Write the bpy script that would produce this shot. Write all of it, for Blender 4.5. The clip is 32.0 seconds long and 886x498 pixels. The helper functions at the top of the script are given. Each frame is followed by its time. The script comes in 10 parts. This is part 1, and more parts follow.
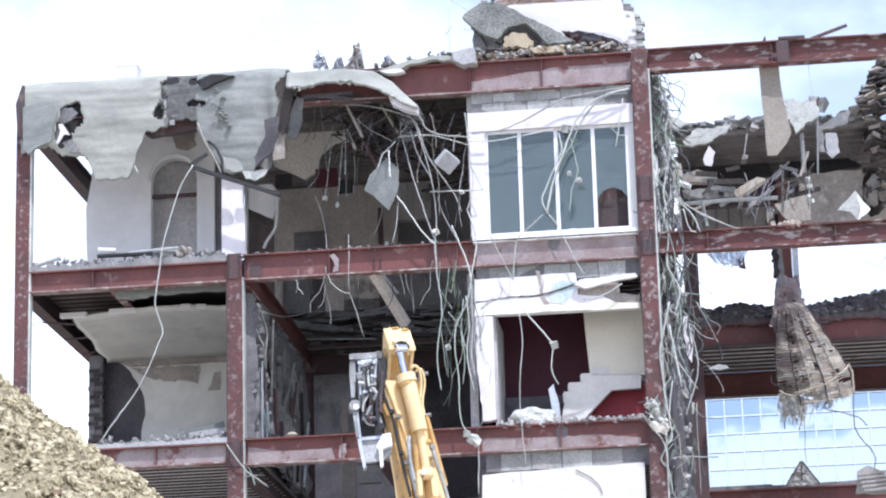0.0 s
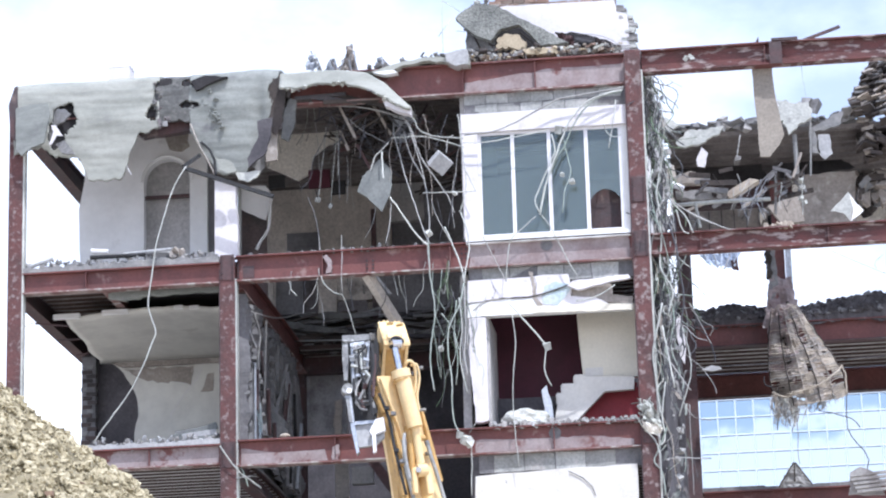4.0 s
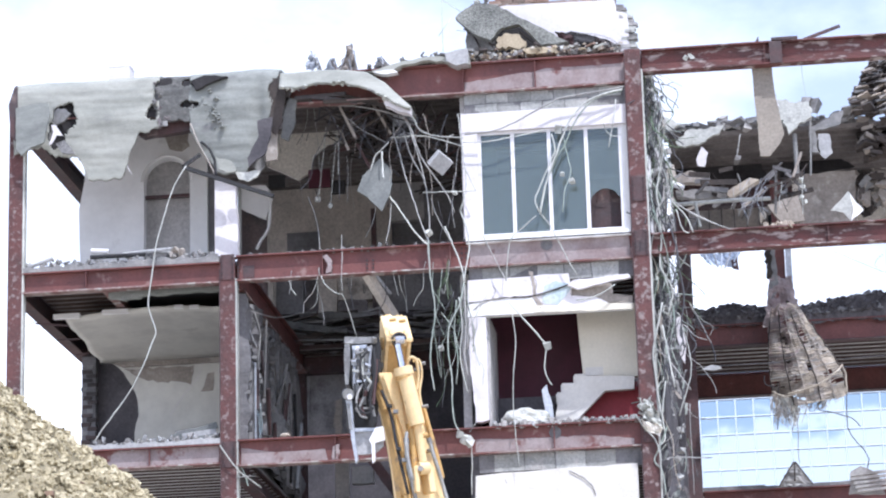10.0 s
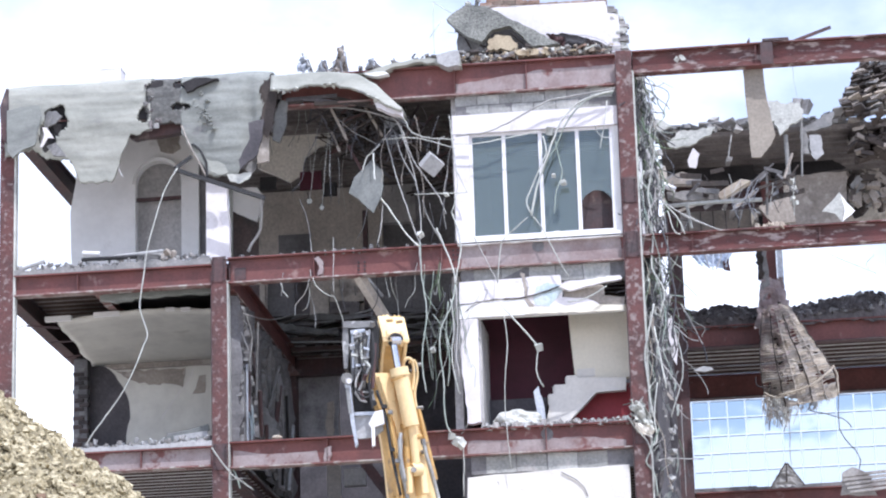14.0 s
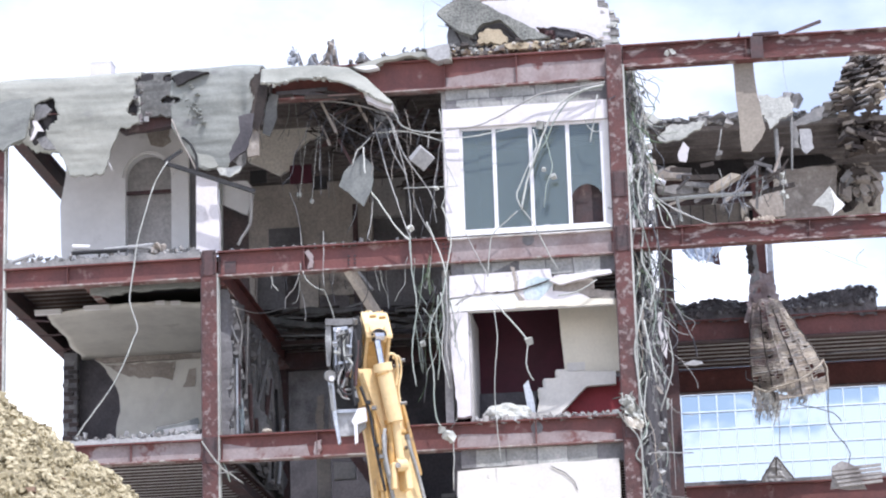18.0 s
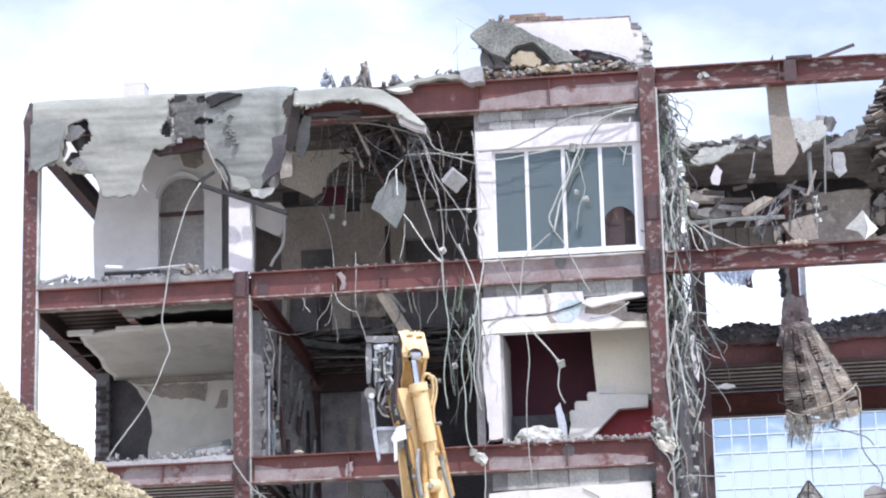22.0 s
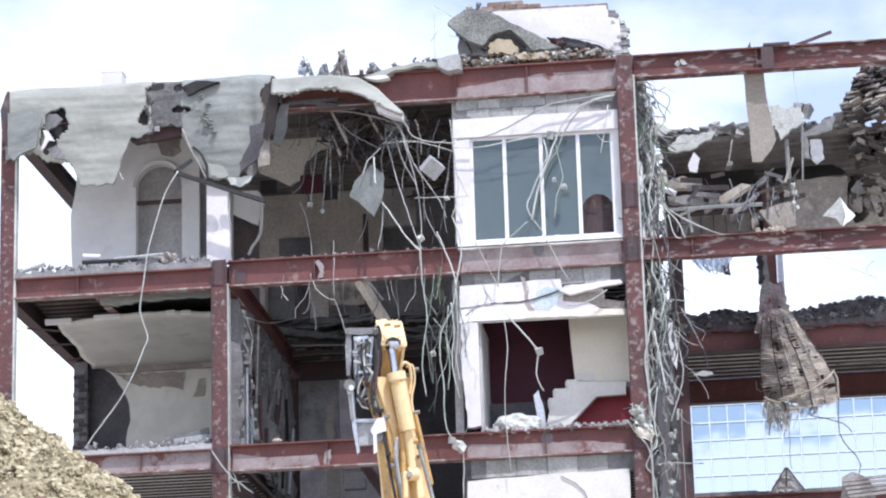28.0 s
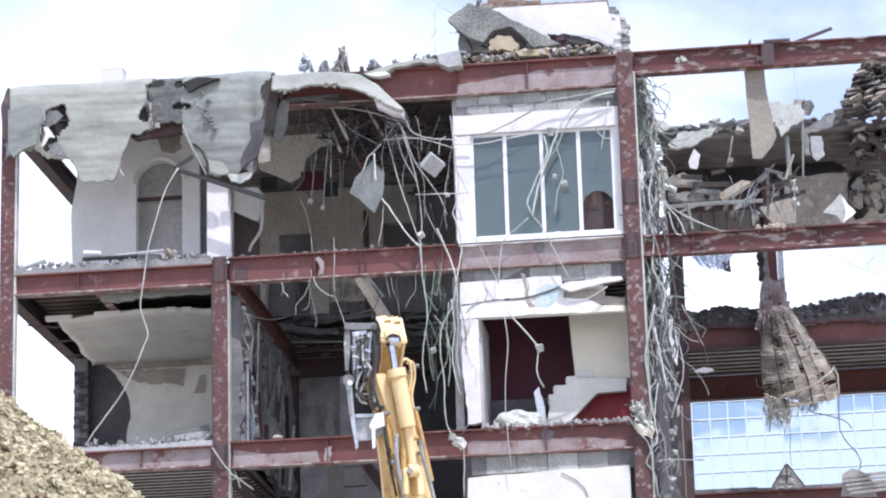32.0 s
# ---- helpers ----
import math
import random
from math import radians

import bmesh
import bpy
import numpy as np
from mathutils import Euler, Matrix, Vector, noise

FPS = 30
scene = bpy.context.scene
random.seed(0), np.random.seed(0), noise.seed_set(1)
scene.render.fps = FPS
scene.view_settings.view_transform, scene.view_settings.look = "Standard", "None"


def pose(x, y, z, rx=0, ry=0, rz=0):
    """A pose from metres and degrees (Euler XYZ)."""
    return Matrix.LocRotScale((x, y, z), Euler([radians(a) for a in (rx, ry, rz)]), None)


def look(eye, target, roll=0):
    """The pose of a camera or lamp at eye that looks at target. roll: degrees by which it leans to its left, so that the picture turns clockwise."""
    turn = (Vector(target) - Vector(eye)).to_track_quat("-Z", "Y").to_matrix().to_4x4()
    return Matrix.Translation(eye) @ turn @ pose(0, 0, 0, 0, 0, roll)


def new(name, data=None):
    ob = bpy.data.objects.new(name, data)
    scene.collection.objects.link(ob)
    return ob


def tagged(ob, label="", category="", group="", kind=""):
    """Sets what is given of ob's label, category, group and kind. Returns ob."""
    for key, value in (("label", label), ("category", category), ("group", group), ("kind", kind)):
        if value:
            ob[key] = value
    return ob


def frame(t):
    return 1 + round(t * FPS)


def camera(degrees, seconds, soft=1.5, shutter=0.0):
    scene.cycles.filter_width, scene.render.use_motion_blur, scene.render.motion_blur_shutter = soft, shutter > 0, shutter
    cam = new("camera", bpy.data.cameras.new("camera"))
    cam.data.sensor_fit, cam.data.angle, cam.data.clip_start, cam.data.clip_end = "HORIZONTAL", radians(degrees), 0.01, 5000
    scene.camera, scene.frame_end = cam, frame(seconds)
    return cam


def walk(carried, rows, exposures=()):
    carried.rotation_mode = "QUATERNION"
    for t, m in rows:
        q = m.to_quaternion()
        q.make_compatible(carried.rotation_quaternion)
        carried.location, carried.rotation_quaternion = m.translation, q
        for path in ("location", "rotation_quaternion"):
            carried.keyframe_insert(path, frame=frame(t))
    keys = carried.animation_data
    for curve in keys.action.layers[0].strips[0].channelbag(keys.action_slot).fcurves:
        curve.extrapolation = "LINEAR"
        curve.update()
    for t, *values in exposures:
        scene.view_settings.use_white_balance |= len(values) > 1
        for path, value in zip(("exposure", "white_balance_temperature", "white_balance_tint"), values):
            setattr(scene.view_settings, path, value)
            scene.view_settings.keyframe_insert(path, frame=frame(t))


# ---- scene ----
cam = camera(17.823, 32.0, soft=2.1)
PATH = [
    (0, pose(9.726, -49.539, 1.7, 105.465, 1.5025, 7.1593)),
    (0.5, pose(9.726, -49.539, 1.7, 105.434, 1.5169, 7.1453)),
    (1, pose(9.726, -49.539, 1.7, 105.407, 1.4491, 7.1262)),
    (1.5, pose(9.726, -49.539, 1.7, 105.371, 1.4581, 7.0925)),
    (2, pose(9.726, -49.539, 1.7, 105.365, 1.5577, 7.053)),
    (2.5, pose(9.726, -49.539, 1.7, 105.45, 1.5731, 7.0643)),
    (3, pose(9.726, -49.539, 1.7, 105.563, 1.4883, 7.2154)),
    (3.5, pose(9.726, -49.539, 1.7, 105.486, 1.5613, 7.0508)),
    (5.5, pose(9.726, -49.539, 1.7, 105.647, 1.5114, 7.008)),
    (6, pose(9.726, -49.539, 1.7, 105.755, 1.4807, 7.1016)),
    (6.5, pose(9.726, -49.539, 1.7, 105.669, 1.4447, 7.0373)),
    (7, pose(9.726, -49.539, 1.7, 105.669, 1.4571, 7.1345)),
    (7.5, pose(9.726, -49.539, 1.7, 105.827, 1.4519, 7.2341)),
    (8, pose(9.726, -49.539, 1.7, 105.484, 1.3784, 7.3028)),
    (8.5, pose(9.726, -49.539, 1.7, 105.628, 1.3358, 7.388)),
    (9, pose(9.726, -49.539, 1.7, 105.522, 1.4927, 7.1594)),
    (9.5, pose(9.726, -49.539, 1.7, 105.546, 1.4492, 7.1851)),
    (10, pose(9.726, -49.539, 1.7, 105.478, 1.5645, 7.0318)),
    (10.5, pose(9.726, -49.539, 1.7, 105.474, 1.5345, 6.9989)),
    (11, pose(9.726, -49.539, 1.7, 105.471, 1.4851, 7.0228)),
    (11.5, pose(9.726, -49.539, 1.7, 105.487, 1.5358, 7.0222)),
    (12, pose(9.726, -49.539, 1.7, 105.491, 1.5462, 6.9755)),
    (12.5, pose(9.726, -49.539, 1.7, 105.527, 1.5944, 6.9492)),
    (13, pose(9.726, -49.539, 1.7, 105.465, 1.5816, 6.9338)),
    (13.5, pose(9.726, -49.539, 1.7, 105.466, 1.6837, 6.8821)),
    (14, pose(9.726, -49.539, 1.7, 105.51, 1.7137, 6.895)),
    (14.5, pose(9.726, -49.539, 1.7, 105.593, 1.741, 6.9134)),
    (16.5, pose(9.726, -49.539, 1.7, 105.567, 1.6186, 6.881)),
    (17, pose(9.726, -49.539, 1.7, 105.576, 1.7575, 6.8311)),
    (17.5, pose(9.726, -49.539, 1.7, 105.33, 1.809, 6.6015)),
    (18, pose(9.726, -49.539, 1.7, 105.376, 1.7184, 6.6877)),
    (18.5, pose(9.726, -49.539, 1.7, 105.501, 1.7054, 6.7944)),
    (19, pose(9.726, -49.539, 1.7, 105.545, 1.5872, 6.864)),
    (19.5, pose(9.726, -49.539, 1.7, 105.531, 1.5966, 6.8969)),
    (20, pose(9.726, -49.539, 1.7, 105.605, 1.5963, 6.9662)),
    (20.5, pose(9.726, -49.539, 1.7, 105.543, 1.4802, 6.9397)),
    (21, pose(9.726, -49.539, 1.7, 105.525, 1.327, 7.0405)),
    (21.5, pose(9.726, -49.539, 1.7, 105.56, 1.35, 6.9664)),
    (22, pose(9.726, -49.539, 1.7, 105.84, 1.3395, 7.2628)),
    (22.5, pose(9.726, -49.539, 1.7, 105.646, 1.4415, 7.0726)),
    (23, pose(9.726, -49.539, 1.7, 105.673, 1.5139, 6.9854)),
    (23.5, pose(9.726, -49.539, 1.7, 105.748, 1.3962, 7.1881)),
    (24, pose(9.726, -49.539, 1.7, 105.754, 1.4514, 7.0934)),
    (24.5, pose(9.726, -49.539, 1.7, 105.909, 1.5137, 7.25)),
    (25, pose(9.726, -49.539, 1.7, 105.826, 1.4467, 7.1842)),
    (25.5, pose(9.726, -49.539, 1.7, 105.817, 1.526, 7.1791)),
    (26, pose(9.726, -49.539, 1.7, 105.715, 1.5068, 6.9835)),
    (26.5, pose(9.726, -49.539, 1.7, 105.577, 1.5011, 6.9185)),
    (28.5, pose(9.726, -49.539, 1.7, 105.592, 1.6141, 6.8441)),
    (29, pose(9.726, -49.539, 1.7, 105.653, 1.6376, 6.8339)),
    (29.5, pose(9.726, -49.539, 1.7, 105.585, 1.5743, 6.8039)),
    (30, pose(9.726, -49.539, 1.7, 105.612, 1.6256, 6.8157)),
    (30.5, pose(9.726, -49.539, 1.7, 105.524, 1.6384, 6.7586)),
    (31, pose(9.726, -49.539, 1.7, 105.584, 1.5734, 6.8221)),
    (31.5, pose(9.726, -49.539, 1.7, 105.535, 1.5779, 6.8372)),
    (32, pose(9.726, -49.539, 1.7, 105.516, 1.5727, 6.8721)),
]

walk(cam, PATH, exposures=[(0, 0.56, 5700, 13), (14, 0.57, 5750, 15), (18, 0.52, 5900, 15), (25, 0.44, 5850, 14), (32, 0.47, 5800, 14)])

# ---- world and sun ----
SUN_EL, SUN_AZ = 61.0, 34.0     # height, and degrees to the right of the facade's normal


def make_world():
    w = bpy.data.worlds.new("sky")
    scene.world = w
    w.use_nodes = True
    nt = w.node_tree
    nt.nodes.clear()
    N, L = nt.nodes.new, nt.links.new
    out, bg = N("ShaderNodeOutputWorld"), N("ShaderNodeBackground")
    sky = N("ShaderNodeTexSky")
    sky.sky_type, sky.sun_disc = "NISHITA", False
    sky.sun_elevation, sky.sun_rotation = radians(SUN_EL), radians(180 - SUN_AZ)
    sky.air_density, sky.dust_density, sky.ozone_density = 1.0, 1.5, 1.2
    tc, mp, no, rp, mx = N("ShaderNodeTexCoord"), N("ShaderNodeMapping"), N("ShaderNodeTexNoise"), N("ShaderNodeValToRGB"), N("ShaderNodeMix")
    mp.inputs["Scale"].default_value = (5.0, 5.0, 9.0)
    mp.inputs["Location"].default_value = (0.35, 0.2, 0.1)
    no.inputs["Scale"].default_value, no.inputs["Detail"].default_value, no.inputs["Roughness"].default_value = 1.3, 8, 0.55
    rp.color_ramp.elements[0].position, rp.color_ramp.elements[1].position = 0.46, 0.86
    rp.color_ramp.elements[0].color = (0.25, 0.25, 0.25, 1)
    mx.data_type = "RGBA"
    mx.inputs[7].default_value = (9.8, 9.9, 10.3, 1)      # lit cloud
    L(tc.outputs["Generated"], mp.inputs["Vector"])
    L(mp.outputs[0], no.inputs["Vector"])
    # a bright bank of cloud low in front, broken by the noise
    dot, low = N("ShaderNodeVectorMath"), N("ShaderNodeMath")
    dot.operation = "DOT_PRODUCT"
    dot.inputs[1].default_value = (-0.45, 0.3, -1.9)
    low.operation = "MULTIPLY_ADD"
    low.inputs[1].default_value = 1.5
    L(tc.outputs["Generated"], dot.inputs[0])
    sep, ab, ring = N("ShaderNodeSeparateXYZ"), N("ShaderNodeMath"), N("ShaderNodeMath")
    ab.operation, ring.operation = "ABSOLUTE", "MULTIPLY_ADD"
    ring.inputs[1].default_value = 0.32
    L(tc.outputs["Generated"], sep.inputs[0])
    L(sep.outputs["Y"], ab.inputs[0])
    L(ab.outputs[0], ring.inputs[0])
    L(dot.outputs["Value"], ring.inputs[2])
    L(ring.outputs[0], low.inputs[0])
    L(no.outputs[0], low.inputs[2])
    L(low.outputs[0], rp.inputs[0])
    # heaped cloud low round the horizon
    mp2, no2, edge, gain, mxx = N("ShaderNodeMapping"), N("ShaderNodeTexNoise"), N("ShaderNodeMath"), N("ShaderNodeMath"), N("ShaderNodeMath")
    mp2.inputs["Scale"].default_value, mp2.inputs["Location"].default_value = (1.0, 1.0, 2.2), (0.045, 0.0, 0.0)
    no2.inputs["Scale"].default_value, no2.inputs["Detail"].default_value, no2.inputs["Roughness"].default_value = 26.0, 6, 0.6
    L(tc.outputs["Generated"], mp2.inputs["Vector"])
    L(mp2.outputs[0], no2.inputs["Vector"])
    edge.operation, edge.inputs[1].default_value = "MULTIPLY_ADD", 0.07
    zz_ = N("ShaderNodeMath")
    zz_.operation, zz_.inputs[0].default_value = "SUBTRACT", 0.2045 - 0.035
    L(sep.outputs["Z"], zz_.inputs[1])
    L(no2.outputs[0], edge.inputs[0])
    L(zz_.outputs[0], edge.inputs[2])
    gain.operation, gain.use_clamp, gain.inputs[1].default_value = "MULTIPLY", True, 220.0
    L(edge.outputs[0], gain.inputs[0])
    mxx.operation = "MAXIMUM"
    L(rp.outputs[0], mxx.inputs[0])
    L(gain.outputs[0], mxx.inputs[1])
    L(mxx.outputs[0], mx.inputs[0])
    L(sky.outputs[0], mx.inputs[6])
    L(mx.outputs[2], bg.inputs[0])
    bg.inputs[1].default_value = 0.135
    L(bg.outputs[0], out.inputs[0])


make_world()
sun = new("sun", bpy.data.lights.new("sun", "SUN"))
sun.data.energy, sun.data.angle, sun.data.color = 3.1, radians(0.6), (1.0, 0.955, 0.89)
sun_dir = Vector((math.sin(radians(SUN_AZ)) * math.cos(radians(SUN_EL)), -math.cos(radians(SUN_AZ)) * math.cos(radians(SUN_EL)), math.sin(radians(SUN_EL))))
sun.matrix_world = look(sun_dir * 60, (0, 0, 0))


# ---- materials ----
def mat(name, base, second=None, rough=0.8, metal=0.0, grain=18.0, blotch=1.6, edge=(0.42, 0.62), third=None, third_edge=(0.6, 0.66),
        third_scale=3.5, bump=0.15, vary=0.0, streak=1.0, detail=0.25, bands=None):
    """Two base colours mixed in large blotches, a fine grain over them, and patches of a third."""
    m = bpy.data.materials.new(name)
    m.use_nodes = True
    nt = m.node_tree
    N, L = nt.nodes.new, nt.links.new
    b = nt.nodes["Principled BSDF"]
    tc, mp = N("ShaderNodeTexCoord"), N("ShaderNodeMapping")
    geo = N("ShaderNodeNewGeometry")
    L(geo.outputs["Position"], mp.inputs["Vector"])
    mp.inputs["Scale"].default_value = (1, 1, 1 / streak)
    second = second or tuple(c * 0.75 for c in base)

    def noise_ramp(scale, lo, hi, det=6):
        n, r = N("ShaderNodeTexNoise"), N("ShaderNodeMapRange")
        n.inputs["Scale"].default_value, n.inputs["Detail"].default_value, n.inputs["Roughness"].default_value = scale, det, 0.6
        r.inputs["From Min"].default_value, r.inputs["From Max"].default_value = lo, hi
        L(mp.outputs[0], n.inputs["Vector"])
        L(n.outputs[0], r.inputs["Value"])
        return n, r

    def mix(kind, fac, a, c):
        x = N("ShaderNodeMix")
        x.data_type, x.blend_type = "RGBA", kind
        for sock, v in ((0, fac), (6, a), (7, c)):
            if hasattr(v, "is_output"):
                L(v, x.inputs[sock])
            else:
                x.inputs[sock].default_value = v if sock == 0 else (*v, 1)
        return x.outputs[2]
    _, r1 = noise_ramp(blotch, *edge)
    col = mix("MIX", r1.outputs[0], base, second)
    if third:
        _, r3 = noise_ramp(third_scale, *third_edge, det=9)
        col = mix("MIX", r3.outputs[0], col, third)
    n2, r2 = noise_ramp(grain, 0.3, 0.7, 8)
    shade = N("ShaderNodeMapRange")
    shade.inputs["To Min"].default_value, shade.inputs["To Max"].default_value = 1 - detail, 1 + detail * 0.6
    L(r2.outputs[0], shade.inputs["Value"])
    comb = N("ShaderNodeCombineColor")
    for i in range(3):
        L(shade.outputs[0], comb.inputs[i])
    col = mix("MULTIPLY", 1.0, col, comb.outputs[0])
    height = n2.outputs[0]
    if bands:       # thin level layers
        mb, nb, rb_ = N("ShaderNodeMapping"), N("ShaderNodeTexNoise"), N("ShaderNodeMapRange")
        mb.inputs["Scale"].default_value = (0.7, 0.7, bands[0])
        nb.inputs["Scale"].default_value, nb.inputs["Detail"].default_value, nb.inputs["Roughness"].default_value = 1.0, 7, 0.65
        nb.inputs["Distortion"].default_value = 0.5
        rb_.inputs["From Min"].default_value, rb_.inputs["From Max"].default_value = 0.36, 0.62
        rb_.inputs["To Min"].default_value, rb_.inputs["To Max"].default_value = 1 - bands[1], 1 + bands[1] * 0.35
        L(geo.outputs["Position"], mb.inputs["Vector"])
        L(mb.outputs[0], nb.inputs["Vector"])
        L(nb.outputs[0], rb_.inputs["Value"])
        cb = N("ShaderNodeCombineColor")
        for i in range(3):
            L(rb_.outputs[0], cb.inputs[i])
        col = mix("MULTIPLY", 1.0, col, cb.outputs[0])
        height = nb.outputs[0]
    if vary:
        oi, v = N("ShaderNodeObjectInfo"), N("ShaderNodeMapRange")
        v.inputs["To Min"].default_value, v.inputs["To Max"].default_value = 1 - vary, 1 + vary * 0.6
        L(oi.outputs["Random"], v.inputs["Value"])
        c2 = N("ShaderNodeCombineColor")
        for i in range(3):
            L(v.outputs[0], c2.inputs[i])
        col = mix("MULTIPLY", 1.0, col, c2.outputs[0])
    L(col, b.inputs["Base Color"])
    b.inputs["Roughness"].default_value, b.inputs["Metallic"].default_value = rough, metal
    if bump:
        bp = N("ShaderNodeBump")
        bp.inputs["Strength"].default_value, bp.inputs["Distance"].default_value = bump, 0.03
        L(height, bp.inputs["Height"])
        L(bp.outputs[0], b.inputs["Normal"])
    return m


M_STEEL = mat("red_oxide_steel", (0.17, 0.060, 0.052), (0.12, 0.046, 0.042), rough=0.6, third=(0.27, 0.17, 0.15), third_edge=(0.6, 0.68), third_scale=2.6, detail=0.2)
M_STEEL_OLD = mat("flaking_red_steel", (0.125, 0.05, 0.046), (0.08, 0.042, 0.04), rough=0.75, third=(0.25, 0.2, 0.19), third_edge=(0.54, 0.64), third_scale=8.0, bump=0.4)
M_FLANGE = mat("worn_flange", (0.2, 0.09, 0.08), (0.34, 0.27, 0.25), rough=0.7, third=(0.42, 0.38, 0.35), third_edge=(0.52, 0.6), third_scale=4.0)
M_STEEL_DARK = mat("grimy_dark_steel", (0.1, 0.055, 0.055), (0.07, 0.055, 0.057), rough=0.8, third=(0.16, 0.12, 0.11), third_edge=(0.6, 0.7))
M_BOLT = mat("bolt_steel", (0.07, 0.045, 0.045), rough=0.6, bump=0)
M_CONC = mat("weathered_concrete", (0.385, 0.388, 0.345), (0.295, 0.302, 0.268), rough=0.95, third=(0.23, 0.235, 0.225), third_edge=(0.6, 0.76), third_scale=1.6, bump=0.2, blotch=1.1, streak=0.4, grain=34, detail=0.16, bands=(8.0, 0.07))
M_CONC_GREY = mat("grey_weathered_concrete", (0.3, 0.312, 0.288), (0.23, 0.242, 0.224), rough=0.95, third=(0.2, 0.2, 0.195), third_edge=(0.58, 0.72), third_scale=1.6, bump=0.25, blotch=1.4, streak=0.4, grain=30, detail=0.22, bands=(9.0, 0.08))
M_CONC_DARK = mat("broken_concrete", (0.27, 0.265, 0.26), (0.18, 0.18, 0.18), rough=0.95, third=(0.33, 0.32, 0.3), third_edge=(0.55, 0.7), bump=0.6)
# darker copy of the concrete, shade put into its colour
M_CONC_SHADED = mat("shaded_cracked_concrete", (0.15, 0.15, 0.142), (0.1, 0.1, 0.096), rough=0.95, third=(0.22, 0.215, 0.2), third_edge=(0.58, 0.7), bump=0.5)
M_GRAVEL = mat("gravel_roofing", (0.31, 0.315, 0.285), (0.19, 0.195, 0.18), rough=1.0, grain=26, bump=0.9, detail=0.55)
M_RUBBLE = mat("rubble", (0.38, 0.365, 0.35), (0.22, 0.21, 0.2), rough=1.0, grain=25, bump=0.5, vary=0.45)
M_RUBBLE_DARK = mat("dark_rubble", (0.22, 0.2, 0.2), (0.11, 0.1, 0.1), rough=1.0, bump=0.6, vary=0.4)
M_WHITE = mat("white_plaster", (0.73, 0.7, 0.71), (0.66, 0.63, 0.64), rough=0.85, third=(0.46, 0.43, 0.43), third_edge=(0.6, 0.78), third_scale=2.6, detail=0.07, bump=0.1)
M_WHITE_DIRTY = mat("dusty_white_plaster", (0.84, 0.835, 0.82), (0.77, 0.765, 0.75), rough=0.9, third=(0.5, 0.48, 0.46), third_edge=(0.64, 0.78), third_scale=1.3, detail=0.035, grain=7, bump=0.06)
M_DINGY = mat("dingy_old_plaster", (0.69, 0.68, 0.62), (0.6, 0.59, 0.54), rough=0.9, third=(0.42, 0.4, 0.36), third_edge=(0.64, 0.78), third_scale=1.3, detail=0.05, grain=7, bump=0.06)
M_TEAL = mat("teal_stained_plaster", (0.45, 0.55, 0.58), (0.56, 0.62, 0.63), rough=0.9, blotch=3)
M_BLOCK = mat("grey_block", (0.42, 0.42, 0.4), (0.31, 0.315, 0.3), rough=0.98, vary=0.3, bump=0.5, third=(0.44, 0.42, 0.4), third_edge=(0.58, 0.68))
M_BRICK = mat("clay_brick", (0.26, 0.17, 0.13), (0.36, 0.29, 0.24), rough=0.95, vary=0.35, bump=0.4)
M_BRICK_DARK = mat("dark_brick", (0.1, 0.075, 0.07), (0.06, 0.055, 0.055), rough=0.95, vary=0.4, bump=0.4)
M_MORTAR = mat("mortar", (0.4, 0.38, 0.35), rough=1.0)
M_BEIGE = mat("dusty_beige_wall", (0.56, 0.51, 0.45), (0.46, 0.42, 0.37), rough=0.92, third=(0.24, 0.22, 0.2), third_edge=(0.62, 0.72), third_scale=1.2)
M_GREY_WALL = mat("grey_dusty_wall", (0.52, 0.505, 0.49), (0.41, 0.4, 0.39), rough=0.95, third=(0.2, 0.195, 0.19), third_edge=(0.58, 0.7), third_scale=0.9)
M_DARK_WALL = mat("dark_grey_wall", (0.2, 0.195, 0.2), (0.14, 0.137, 0.14), rough=0.95)
M_MAROON = mat("maroon_paint", (0.078, 0.013, 0.027), (0.06, 0.011, 0.021), rough=0.7, detail=0.1, bump=0.05)
M_CREAM = mat("cream_paint", (0.74, 0.695, 0.58), (0.68, 0.64, 0.53), rough=0.8, detail=0.06, bump=0.05)
M_RAW_PLASTER = mat("raw_plaster", (0.38, 0.34, 0.3), (0.29, 0.26, 0.23), rough=1.0, third=(0.46, 0.42, 0.38), third_edge=(0.55, 0.65))
# dark web colour that gives the deck's grooves their shade
M_WEB_SHADE = mat("shade_dark_deck_web", (0.07, 0.045, 0.04), (0.1, 0.07, 0.06), rough=0.9, bump=0.2)
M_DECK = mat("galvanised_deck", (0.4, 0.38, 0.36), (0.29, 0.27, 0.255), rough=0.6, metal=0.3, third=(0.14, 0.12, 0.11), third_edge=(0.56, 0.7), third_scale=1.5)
M_UPVC = mat("white_window_frame", (0.82, 0.81, 0.83), (0.76, 0.75, 0.76), rough=0.4, detail=0.06, bump=0.03)
M_CABLE = mat("grey_cable", (0.46, 0.45, 0.43), (0.32, 0.32, 0.31), rough=0.7, vary=0.3, bump=0)
M_CABLE_PALE = mat("pale_conduit", (0.58, 0.59, 0.545), (0.42, 0.43, 0.4), rough=0.65, vary=0.25, bump=0)
M_CABLE_GREEN = mat("green_grey_conduit", (0.3, 0.36, 0.31), (0.42, 0.45, 0.41), rough=0.65, vary=0.3, bump=0)
M_WEED = mat("dull_green_sheathing", (0.1, 0.15, 0.085), (0.16, 0.2, 0.13), rough=0.8, vary=0.4, bump=0)
M_CABLE_DARK = mat("dark_cable", (0.1, 0.1, 0.11), rough=0.7, vary=0.4, bump=0)
